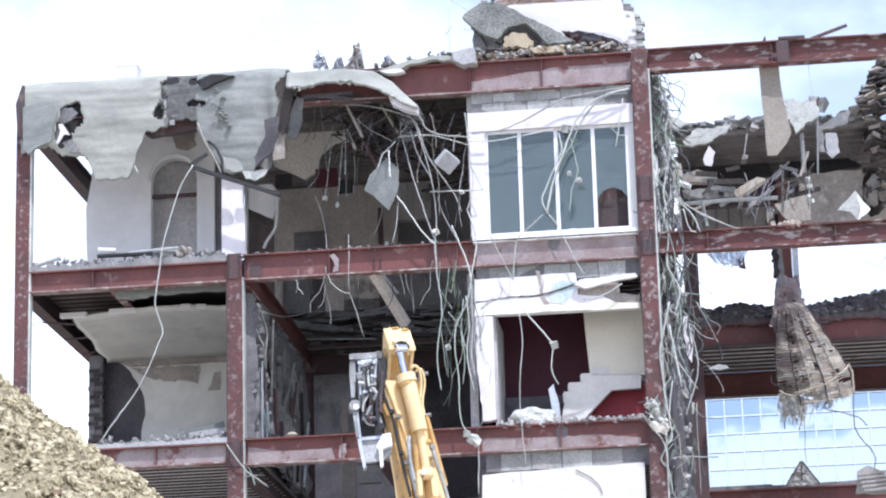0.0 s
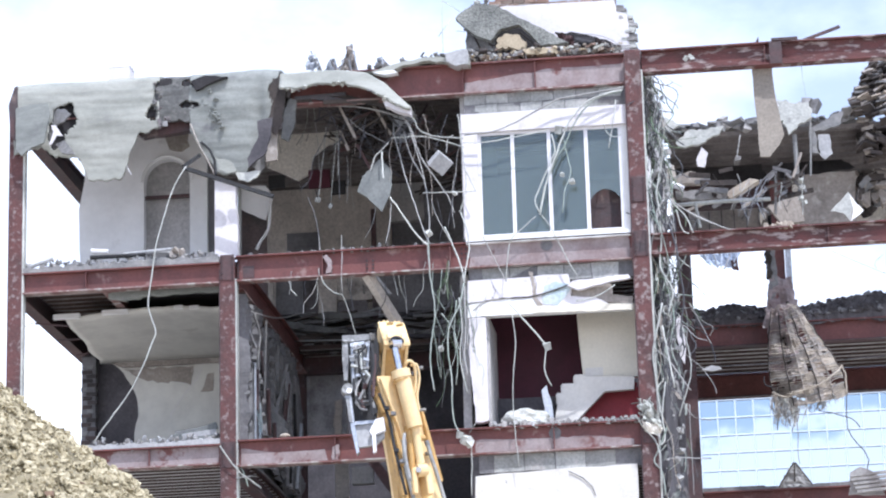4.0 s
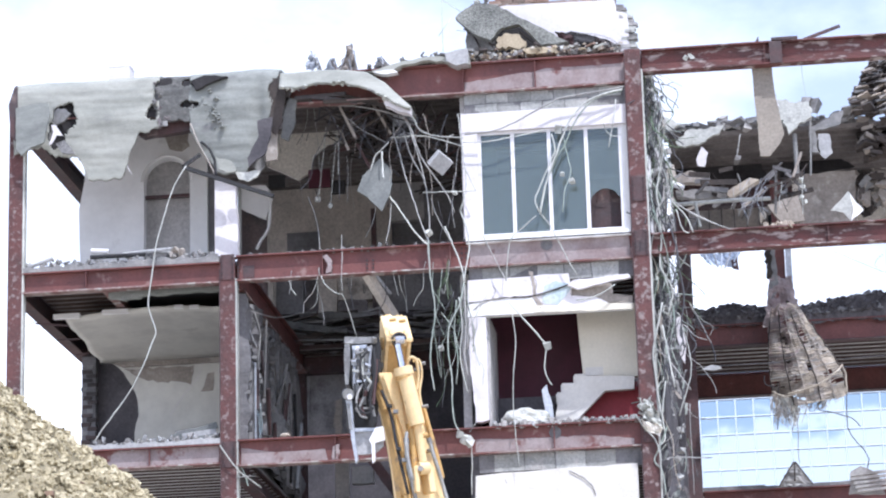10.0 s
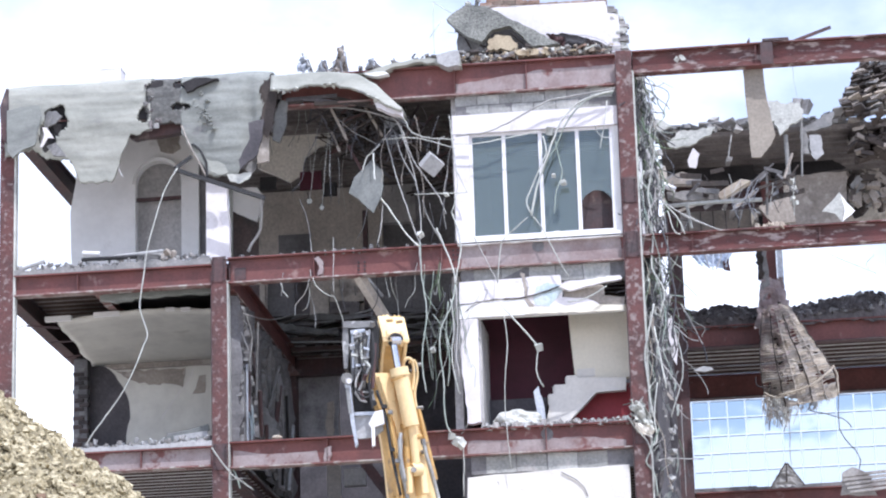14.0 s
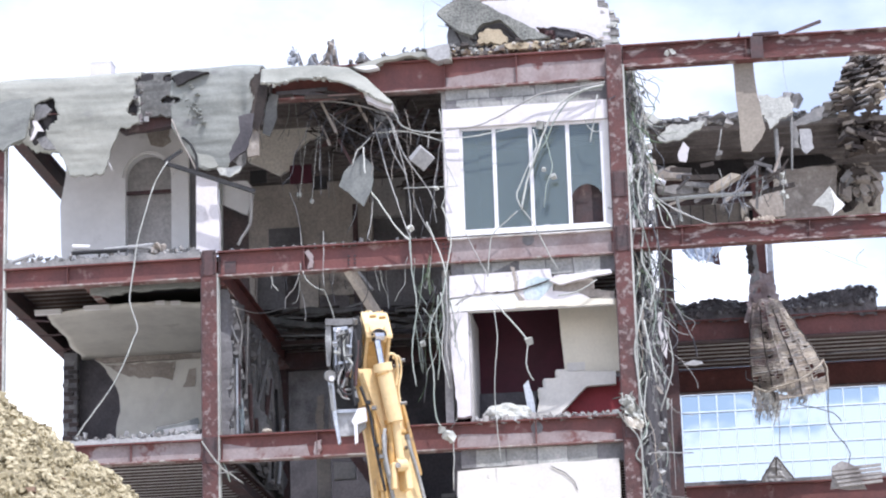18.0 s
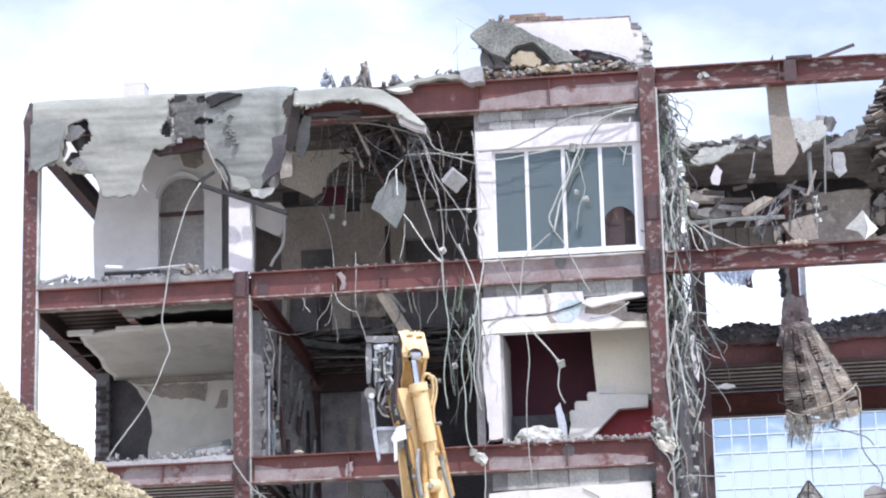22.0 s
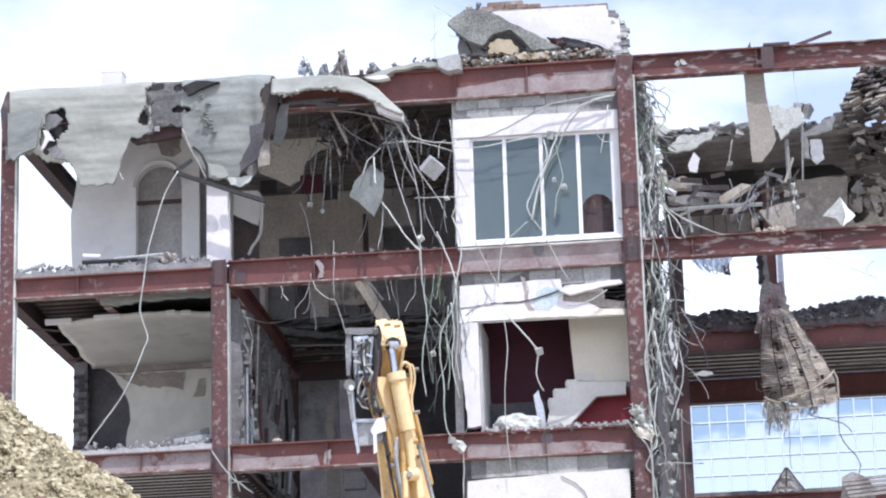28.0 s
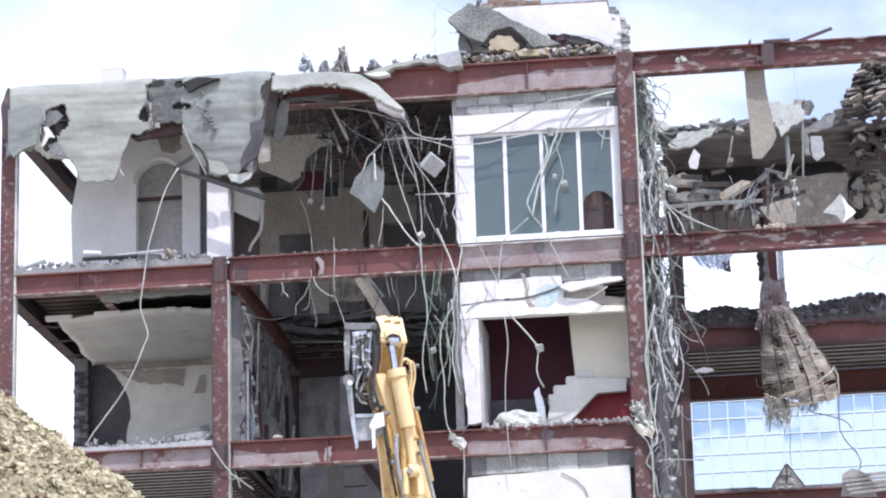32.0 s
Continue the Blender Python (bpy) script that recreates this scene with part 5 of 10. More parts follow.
part("felt_layer", plate([(-1.563, 0, 19.153), (-1.053, 0, 19.141), (-1.097, 0, 18.371), (-1.562, 0, 18.413)], -0.03, 0.0, 0.1, 0.02, 137), M_FELT_SHADE, bk_, "black backing for the shade in the torn holes")
part("felt_layer", plate([(-0.836, 0, 19.081), (-0.382, 0, 19.05), (-0.46, 0, 18.429), (-0.859, 0, 18.455)], -0.03, 0.0, 0.1, 0.02, 138), M_FELT_SHADE, bk_)
part("pale_flake", plate([(-0.178, -0.3, 17.452), (0.141, -0.3, 17.344), (0.225, -0.3, 17.163), (0.033, -0.3, 17.132), (-0.094, -0.3, 17.205)], -0.3, -0.26, 0.06, 0.015, 139), M_CONC, bk_, "pale flake at the torn edge")
part("pale_flake", plate([(0.184, -0.2, 17.152), (0.652, -0.2, 17.166), (0.587, -0.2, 17.038), (0.416, -0.2, 16.962), (0.247, -0.2, 17.016)], -0.22, -0.16, 0.06, 0.015, 140), M_CHALK, bk_)
part("dark_crumble", plate([(0.813, -0.05, 18.951), (1.008, -0.05, 19.05), (1.157, -0.05, 18.928), (1.11, -0.05, 18.574), (1.04, -0.05, 18.135), (0.93, -0.05, 17.876), (0.803, -0.05, 17.973)], -0.06, -0.02, 0.06, 0.02, 143), M_TIMBER_DARK, bk_, "dark crumbled slab edge")
# dark sheet cut to the outline of a shadow lying on the slab
part("shaded_flap", plate([(0.626, -0.3, 18.091), (0.775, -0.3, 18.128), (0.912, -0.3, 18.143), (0.874, -0.3, 17.756), (0.768, -0.3, 17.439), (0.63, -0.3, 17.348), (0.458, -0.3, 17.195), (0.437, -0.3, 17.384), (0.646, -0.3, 17.771)], -0.34, -0.29, 0.07, 0.015, 141), M_DARK_SHADE, bk_, "dark sheet standing in for a shadow on the slab")
# darker plate puts the turned end's shading into colour
part("bare_underlayer", plate([(-4.016, -0.2, 18.691), (-3.722, -0.2, 18.717), (-3.329, -0.2, 18.679), (-3.283, -0.2, 18.463), (-3.356, -0.2, 18.178), (-3.408, -0.2, 17.914), (-3.667, -0.2, 17.865), (-3.883, -0.2, 17.734), (-4.005, -0.2, 17.909)], -0.42, -0.37, 0.07, 0.008, 142, bow=lambda x, z: -0.35 * (x + 3.4)), M_CONC_GREY, bk_, "darker grey plate for the shaded fold at the slab's end")
krng = random.Random(66)
for m_, n_, r0 in ((M_CONC_DARK, 9, 0.06), (M_RUBBLE_DARK, 8, 0.06)):
    kb = bmesh.new()
    for k in range(n_):
        u, v = krng.random(), krng.random()
        p_ = Vector((-1.334, -0.15, 19.038)).lerp(Vector((-1.268, -0.15, 18.14)), v) + Vector((krng.uniform(-0.12, 0.1) + 0.3 * (u > 0.8) * krng.random(), krng.uniform(-0.03, 0.12), 0))
        chunk(kb, p_, krng.uniform(0.03, r0), krng, 0.6)
    tagged(part("crumbled_concrete", kb, m_, bk_), kind="stuff")
kb = bmesh.new()
for k in range(26):
    p_ = Vector((-0.48, -0.2, 18.873)).lerp(Vector((-0.311, -0.2, 18.061)), krng.random()) + Vector((krng.uniform(-0.1, 0.25), krng.uniform(0.04, 0.1), 0))
    flake(kb, p_, krng.uniform(0.02, 0.06), krng, 0.25)
tagged(part("crumbled_concrete", kb, M_CONC_GREY, bk_), kind="stuff")
part("red_underside", plate([(-1.747, 0.15, 18.132), (-1.335, 0.15, 18.295), (-0.793, 0.15, 18.338), (-0.512, 0.15, 18.163), (-0.901, 0.15, 18.122), (-1.638, 0.15, 18.058)], 0.12, 0.3, 0.15, 0.015, 134), M_STEEL_DARK, bk_, "dark red steel under the tear")
# sunlit black plate in place of a hole that lies in shade
part("torn_membrane", plate([(-0.652, -0.1, 19.008), (-0.392, -0.1, 19.103), (0.04, -0.1, 19.051), (-0.252, -0.1, 18.959), (-0.566, -0.1, 18.823)], -0.2, -0.05, 0.1, 0.015, 135), M_FELT_SHADE, bk_, "black plate standing in for a hole into shade")
edge = solid("edge_strip", plate([(-4.058, -0.12, 19.142), (-4.026, -0.12, 19.163), (-3.994, -0.12, 18.553), (-4.031, -0.12, 18.051), (-4.131, -0.12, 18.203), (-4.173, -0.12, 18.789)], -0.14, 0.4, 0.2, 0.01, 6), M_STEEL_DARK,
             "dark torn edge strip at the slab's end", "edge strip")


def curled_slab():
    """The slab's torn end, lifted and curling over the open bay."""
    t = thing("curled_roof_slab", "torn white-edged slab end curling over the open bay", "roof slab", "broken roof slabs")
    bm, nx, nv = bmesh.new(), 44, 14
    xa, xb = 1.055, 3.527
    g2 = []
    for i in range(nx + 1):
        u = i / nx
        x = xa + (xb - xa) * u
        zt = float(np.interp(u, (0, 0.35, 0.65, 0.8, 1), (19.13, 19.123, 19.041, 18.787, 18.183)))
        zb = float(np.interp(u, (0, 0.12, 0.3, 0.5, 0.7, 0.85, 1), (18.705, 18.664, 18.725, 18.689, 18.521, 18.275, 18.095)))
        row = []
        for j in range(nv + 1):
            v = j / nv
            z = zt + (zb - zt) * v
            y = 0.5 - 0.72 * math.sin(min(1, v * 3.5) * math.pi / 2) - 0.18 * v - 0.1 * u + 0.02 * noise.noise((x * 3, z * 4, 2))
            row.append(bm.verts.new((x, y, z + 0.03 * noise.noise((x * 6, v * 3, 5)) * v)))
        g2.append(row)
    for a, b in zip(g2, g2[1:]):
        for j in range(nv):
            bm.faces.new((a[j], a[j + 1], b[j + 1], b[j]))
    o = part("slab_skin", bm, M_CONC, t, smooth=True)
    md = o.modifiers.new("thick", "SOLIDIFY")
    md.thickness, md.offset = 0.05, -1
    part("white_lip", plate([(2.958, -0.35, 18.458), (3.146, -0.35, 18.335), (3.511, -0.35, 18.146), (3.518, -0.35, 18.003), (3.351, -0.35, 18.058), (3.038, -0.35, 18.21)], -0.4, -0.2, 0.08, 0.015, 9), M_WHITE, t, "bright broken lip")
    # dark bars added to fill the slab's overhang with shade
    for k_, q_ in enumerate((((1.169, 0.05, 18.544), (1.599, 0.05, 18.571)), ((1.603, 0.03, 18.608), (2.453, 0.05, 18.469)), ((2.027, 0.06, 18.657), (2.977, 0.1, 18.361)), ((1.279, 0.04, 18.611), (2.244, 0.04, 18.636)), ((1.82, 0, 18.484), (2.878, 0.06, 18.488)))):
        part("torn_underlay", bar(bmesh.new(), *q_, 0.05, 0.07), (M_TIMBER_DARK, M_DARK_SHADE)[k_ % 2], t, "dark bar standing in for shade under the slab")
    lrng = random.Random(61)
    for k in range(46):
        u = lrng.random()
        z = float(np.interp(u, (0, 0.12, 0.3, 0.5, 0.7, 0.85, 1), (18.705, 18.664, 18.725, 18.689, 18.521, 18.275, 18.095)))
        part("lip_crumb", flake(bmesh.new(), (xa + (xb - xa) * u, -0.4 - 0.1 * u + lrng.uniform(-0.02, 0.06), z + lrng.uniform(-0.04, 0.02)), lrng.uniform(0.015, 0.045), lrng, 0.3), lrng.choice((M_CHALK, M_CHALK, M_CONC, M_CONC_DARK)), t)
    # dark tone here stands in for a shadowed patch on the edge
    part("torn_edge", plate([(1.02, -0.3, 18.716), (1.17, -0.3, 18.795), (1.189, -0.3, 18.594), (1.069, -0.3, 18.325), (1.012, -0.3, 17.997), (0.82, -0.3, 17.955), (0.8, -0.3, 18.122), (0.93, -0.3, 18.334)], -0.02, 0.1, 0.06, 0.03, 11), M_RUBBLE_DARK, t, "crumbled edge darkened for shade")
    part("hanging_flap", plate([(1.129, -0.2, 18.631), (1.321, -0.2, 18.563), (1.294, -0.2, 18.121), (1.151, -0.2, 17.766), (1.014, -0.2, 17.841), (1.05, -0.2, 18.248)], -0.02, 0.04, 0.1, 0.015, 12), M_CONC_SHADED, t, "grey hanging flap")
    part("hanging_flap", plate([(0.694, 0.1, 18.09), (0.961, 0.1, 18.017), (0.934, 0.1, 17.432), (0.72, 0.1, 17.402)], 0.02, 0.08, 0.1, 0.01, 13), M_RAW_PLASTER, t, "bare torn board")
    part("hanging_flap", plate([(0.401, 0.2, 17.419), (0.511, 0.2, 17.745), (0.685, 0.2, 17.989), (0.658, 0.2, 17.348), (0.55, 0.2, 17.244)], 0.2, 0.26, 0.1, 0.01, 14), M_CONC_DARK, t)


curled_slab()
# roof deck's torn membrane left of the roof wall
t = thing("torn_roof_edge", "ragged grey roofing edge bent up over the beam", "roof edge")
bm, rng = bmesh.new(), random.Random(31)
for k in range(60):
    u = rng.random()
    x = 2.671 + (4.543 - 2.671) * u
    z = float(np.interp(u, (0, 0.35, 0.7, 1), (19.073, 19.208, 19.253, 19.224)))
    chunk(bm, (x, rng.uniform(-0.05, 0.6), z + 0.03 + rng.uniform(-0.02, 0.05)), rng.uniform(0.03, 0.09), rng, 0.35)
tagged(part("broken_layer", bm, M_RUBBLE, t), kind="stuff")
part("lifted_sheet", plate([(2.645, -0.1, 18.974), (3.02, -0.1, 19.059), (3.362, -0.1, 19.147), (3.714, -0.1, 19.19), (4.191, -0.1, 19.157), (4.595, -0.1, 19.185), (4.61, -0.1, 18.984), (4.347, -0.1, 19.024), (4.084, -0.1, 19.098), (3.713, -0.1, 19.123), (3.361, -0.1, 19.069), (3.124, -0.1, 18.952)], -0.14, 0.6, 0.12, 0.022, 32), M_CONC, t, "grey roofing sheet lifted off the beam")
part("lifted_sheet", plate([(2.792, -0.16, 18.954), (3.186, -0.16, 18.972), (3.259, -0.16, 18.922), (3.025, -0.16, 18.894)], -0.18, 0.0, 0.1, 0.012, 33), M_WHITE_DIRTY, t)
part("pale_lump", plate([(4.152, -0.2, 19.225), (4.577, -0.2, 19.285), (4.58, -0.2, 18.996), (4.357, -0.2, 18.967), (4.18, -0.2, 19.068)], -0.2, 0.3, 0.1, 0.02, 34), M_PANEL, t, "pale grey folded lump")
for a, b, c, s in (((1.429, 0.6, 19.306), (1.712, 0.6, 19.309), (1.543, 0.6, 19.661), 1), ((1.734, 0.6, 19.308), (2.015, 0.6, 19.288), (1.922, 0.6, 19.567), 2), ((1.994, 0.6, 19.29), (2.405, 0.6, 19.262), (2.295, 0.6, 19.791), 3), ((2.723, 0.5, 19.262), (3.025, 0.5, 19.275), (2.835, 0.5, 19.492), 4)):
    part("bent_scrap", crumple((c[0] - 0.05, c[1], c[2] - 0.05), c, b, a, 8, 9, 0.16, 6.0, 40 + s, 0.008, 0.035), M_TIN if s != 3 else M_RAW_PLASTER, t, "upturned torn scrap")
    for k_ in range(5):
        q_ = Vector(a).lerp(Vector(b), rng.random())
        part("torn_fibre", bar(bmesh.new(), q_, Vector(q_).lerp(Vector(c), rng.uniform(0.4, 1.2)) + Vector((rng.uniform(-0.05, 0.05), rng.uniform(-0.1, 0.05), 0)), 0.02, 0.025), rng.choice((M_CONC_DARK, M_RUBBLE_DARK, M_TIN)), t)

rbx = thing("roof_box", "small pale box standing back on the roof", "roof box", at=(-2.802, 3, Z_ROOF + 0.12))
part("box_body", boxes((-3, -2.571, 3, 3.4, Z_ROOF + 0.12, 20.529)), M_WHITE, rbx)
part("lid", boxes((-3.012, -2.56, 2.995, 3.41, 20.529 + 0.002, 20.529 + 0.04)), M_WHITE_DIRTY, rbx)
# ---- roof wall and its wreckage ----
rw = thing("roof_wall", "white roof parapet wall with broken brick edges", "wall", kind="structure")
ZR = Z_ROOF + 0.13
xr0, xr1 = 4.48, 7.505
zr1 = 20.573
part("plaster", plate([(4.814, ZR), (4.814, zr1 + 0.02), (7.274, zr1), (7.319, zr1 - 0.2), (7.508, zr1 - 0.32), (7.544, ZR)], 1.2, 1.24, 0.2, 0.008, 50), M_WHITE, rw, "bright white plaster face")
part("core", plate([(4.531, ZR), (4.531, zr1 + 0.1), (7.242, zr1 - 0.02), (7.529, zr1 - 0.34), (7.566, ZR)], 1.243, 1.42, 0.2, 0.008, 51), M_MORTAR, rw)
rng = random.Random(8)
meshes = [piece_mesh("brick", box(bmesh.new(), 0, 0.22, 0, 0.17, 0, 0.065, jit=0.006, rng=rng), M_BRICK) for _ in range(3)]
ps = []
for k in range(11):
    for r in range(3):
        x = xr0 + 0.28 + k * 0.232 + (0.11 if r % 2 else 0)
        if r == 0 or (r == 1 and k < 5) or (r == 2 and 0 < k < 4):
            ps.append(pose(x, 1.245 + rng.uniform(-0.01, 0.02), zr1 + 0.012 - 0.006 * k * 0.3 + r * 0.075, rz=rng.uniform(-2, 2)))
lay("brick", rw, meshes, ps, M_BRICK)
ps = []
for k in range(17):     # toothed end of the wall, bare brick
    z = ZR + k * 0.075
    x = float(np.interp(z, (ZR, 20.15, 20.25, 20.35, 20.5), (7.56, 7.5, 7.42, 7.3, 7.22)))
    for i in range(2 if k % 2 else 1):
        ps.append(pose(x - 0.04 - 0.1 * i + rng.uniform(-0.04, 0.04), 1.21 + rng.uniform(-0.03, 0.02), z, rz=rng.uniform(-8, 8)))
lay("brick", rw, [piece_mesh("brick", box(bmesh.new(), 0, 0.18, 0, 0.17, 0, 0.06, jit=0.012, rng=rng), m_) for m_ in (M_RUBBLE, M_CHALK)], ps, M_RUBBLE)
ls = thing("leaning_roof_slab", "gravel-faced roof slab leaning on the parapet wall", "roof slab", "broken roof slabs")
part("gravel_face", plate([(4.289, 0.6, 20.177), (4.447, 0.6, 20.316), (4.699, 0.6, 20.438), (5.119, 0.6, 20.36), (5.752, 0.6, 19.956), (6.423, 0.6, 19.539), (5.9, 0.6, 19.524), (5.49, 0.6, 19.969), (5.159, 0.6, 19.917), (4.944, 0.6, 19.69), (4.684, 0.6, 19.801)], 0.55, 0.72, 0.1, 0.018, 52), M_GRAVEL, ls, "grey gravel surface")
part("slab_edge", plate([(4.454, 0.95, 20.046), (4.726, 0.95, 19.91), (4.998, 0.95, 19.804), (4.992, 0.95, 19.601), (4.442, 0.95, 19.64)], 0.9, 1.0, 0.1, 0.02, 54), M_CONC_DARK, ls, "dark slab piece behind")
# black board puts the cavity's shade under the leaning slab
part("shadow_board", plate([(4.862, 0.95, 19.842), (5.231, 0.95, 20.165), (5.507, 0.95, 20.174), (5.955, 0.95, 19.637), (5.922, 0.95, 19.506), (4.908, 0.95, 19.578)], 0.95, 1.0, 0.1, 0.01, 55), M_FELT_SHADE, ls, "black board standing in for shade below the slab")
part("yellow_insulation", plate([(5.072, 0.45, 19.622), (5.268, 0.45, 19.752), (5.511, 0.45, 19.7), (5.631, 0.45, 19.554), (5.605, 0.45, 19.43), (5.067, 0.45, 19.468)], 0.4, 0.55, 0.05, 0.035, 56), M_FOAM, ls, "tan insulation lump")
part("flat_board", plate([(5.594, 0.05, 19.268), (5.779, 0.05, 19.318), (6.235, 0.05, 19.246), (6.151, 0.05, 19.172), (5.667, 0.05, 19.183)], 0.02, 0.3, 0.1, 0.012, 58), M_FOAM, ls, "tan board")
part("torn_mat", plate([(6.141, 0.9, 19.9), (6.568, 0.9, 19.848), (7.201, 0.9, 19.622), (7.355, 0.9, 19.476), (6.342, 0.9, 19.546)], 0.9, 1.0, 0.1, 0.02, 57), M_FELT_SHADE, ls, "dark torn roofing mat")
for k, (a, b, c, d) in enumerate((((6.153, 0.8, 19.82), (6.536, 0.8, 19.747), (6.57, 0.8, 19.519), (6.379, 0.8, 19.555)), ((6.5, 0.7, 19.714), (6.924, 0.7, 19.639), (6.916, 0.7, 19.437), (6.533, 0.7, 19.464)), ((6.876, 0.8, 19.678), (7.338, 0.8, 19.51), (7.312, 0.8, 19.399), (6.909, 0.8, 19.45)))):
    part("torn_mat", crumple(a, b, c, d, 10, 6, 0.12, 5.0, 60 + k, 0.012, 0.02), (M_STEEL_DARK, M_FELT_SHADE, M_BRICK_DARK)[k], ls, "crumpled dark roofing mat")
for q in (((4.561, 0.85, 19.995), (4.723, 0.85, 19.643)), ((4.474, 0.85, 19.979), (4.838, 0.85, 19.885)), ((4.78, 0.8, 19.917), (4.965, 0.8, 19.631)), ((4.416, 0.8, 20.033), (4.651, 0.8, 19.926)), ((4.891, 0.7, 19.669), (5.21, 0.7, 19.579)), ((5.492, 0.66, 19.862), (5.792, 0.66, 19.569))):
    part("bent_bar", tube(bmesh.new(), list(q), 0.016, 6), M_TIMBER_DARK, ls)
for k in range(26):     # crumbled rim of the leaning slab
    q_ = Vector((4.345, 0.72, 20.26)).lerp(Vector((4.916, 0.72, 20.539)), rng.random()) + Vector((rng.uniform(-0.06, 0.06), rng.uniform(-0.05, 0.1), rng.uniform(-0.06, 0.06)))
    part("rim_lump", chunk(bmesh.new(), q_, rng.uniform(0.02, 0.06), rng), rng.choice((M_RUBBLE, M_CHALK, M_CONC_DARK)), ls)
cable("wire", [(6.573, 0.8, 19.789), (6.893, 0.8, 19.755), (7.208, 0.8, 19.631), (7.362, 0.8, 19.485)], 0.012, M_CABLE, ls)
rub = thing("roof_rubble", "brick and concrete rubble strewn over the roof edge", "rubble")
groups_ = {M_RUBBLE: bmesh.new(), M_BRICK: bmesh.new(), M_LATH: bmesh.new(), M_CONC_DARK: bmesh.new(), M_CHALK: bmesh.new(), M_TIMBER_DARK: bmesh.new(), M_FOAM: bmesh.new()}
rng = random.Random(77)
for k in range(1500):
    u = rng.random()
    x = 4.147 + u * (7.415 - 4.147)
    r = rng.choice((0.015, 0.02, 0.02, 0.025, 0.03, 0.045))
    (flake if rng.random() < 0.65 else chunk)(groups_[rng.choice(list(groups_))], (x, rng.uniform(0.02, 1.1), ZR - 0.02 + rng.random() ** 2 * 0.13), r * 1.2, rng, 0.4)
for m_, bm in groups_.items():
    tagged(part("broken_pieces", bm, m_, rub), kind="stuff")
for k in range(40):
    bm = flake(bmesh.new(), (rng.uniform(4.2, 7.35), rng.uniform(0.02, 0.7), ZR + rng.uniform(0.0, 0.1)), rng.uniform(0.06, 0.14), rng, 0.16)
    part("slab_piece", bm, rng.choice((M_LATH, M_RUBBLE, M_CONC, M_CHALK, M_CREAM_BOARD, M_BRICK, M_TIMBER_DARK)), rub)
ant = thing("bent_roof_wire", "thin bent blue-grey wire frame standing on the roof", "wire")
cable("wire", [(4.029, 0.6, 19.466), (4.033, 0.6, 20.056), (4.036, 0.6, 20.568)], 0.012, M_TIN, ant, n=3)
cable("wire", [(4.036, 0.6, 20.58), (4.375, 0.6, 20.327)], 0.012, M_TIN, ant, n=2)
cable("wire", [(3.953, 0.6, 19.857), (4.188, 0.6, 20.181)], 0.012, M_TIN, ant, n=2)
cable("wire", [(4.3, 0.6, 19.946), (4.514, 0.6, 19.908)], 0.012, M_TIN, ant, n=2)
# ---- right bay: torn roof, rear wall, second-row wreckage ----
w = thing("wall_rear_side", "dusty beige rear wall under the torn roof", "wall", kind="structure")
part("wall_panel", plate([(7.956, 9.5, 19.314), (7.888, 9.5, 17.915), (10.58, 9.5, 17.88), (10.659, 9.5, 19.208), (10.057, 9.5, 19.31)], 9.5, 9.65, 0.3, 0.01, 60), M_BEIGE, w)
part("wall_panel", plate([(10.725, 9.2, 19.28), (11.994, 9.2, 19.326), (12.841, 9.2, 19.424), (12.728, 9.2, 17.793), (10.551, 9.2, 17.799)], 9.2, 9.38, 0.3, 0.02, 61), M_CREAM_BOARD, w, "beige plastered panel")
part("wall_panel", plate([(7.972, 10.2, 19.781), (12.903, 10.2, 19.854), (12.779, 10.2, 18.067), (7.894, 10.2, 18.17)], 10.2, 10.3, 0.4, 0.03, 62), M_DARK_WALL, w)
# near-black sheets: deep shade below the roof put into colour
part("maroon_wall", plate([(7.809, 9, 19.686), (10.05, 9, 19.541), (10.015, 9, 18.934), (8.867, 9, 18.956), (7.783, 9, 19.151)], 9.0, 9.1, 0.2, 0.01, 323), M_DARK_SHADE, w, "near-black sheet standing in for the shaded void")
part("maroon_wall", plate([(10.248, 9, 19.834), (11.216, 9, 19.847), (11.905, 9, 19.32), (11.174, 9, 19.164), (10.282, 9, 19.17)], 9.0, 9.1, 0.2, 0.02, 324), M_DARK_SHADE, w)
part("maroon_strip", plate([(8.051, 8.9, 19.563), (9.501, 8.9, 19.444), (9.489, 8.9, 19.216), (8.041, 8.9, 19.36)], 8.9, 8.96, 0.2, 0.01, 327), M_MAROON, w, "maroon painted strip")
part("plaster_panel", plate([(10.695, 6.4, 18.39), (11.778, 6.4, 18.418), (11.746, 6.4, 17.241), (10.581, 6.4, 17.265)], 6.3, 6.4, 0.15, 0.02, 325), M_RAW_PLASTER, w, "beige plastered panel")
# more black sheets hung below the deck in place of its shade
part("torn_lining", plate([(10.258, 7.4, 19.337), (11.174, 7.4, 19.326), (11.821, 7.4, 18.815), (11.134, 7.4, 18.686), (10.267, 7.4, 18.693)], 7.4, 7.44, 0.12, 0.03, 328), M_FELT_SHADE, w, "black sheet standing in for the void's shade")
part("torn_lining", plate([(7.936, 7.4, 19.264), (9.868, 7.4, 19.114), (10.005, 7.4, 18.635), (8.899, 7.4, 18.656), (7.962, 7.4, 18.815)], 7.4, 7.44, 0.12, 0.03, 329), M_FELT_SHADE, w)
brng = random.Random(321)
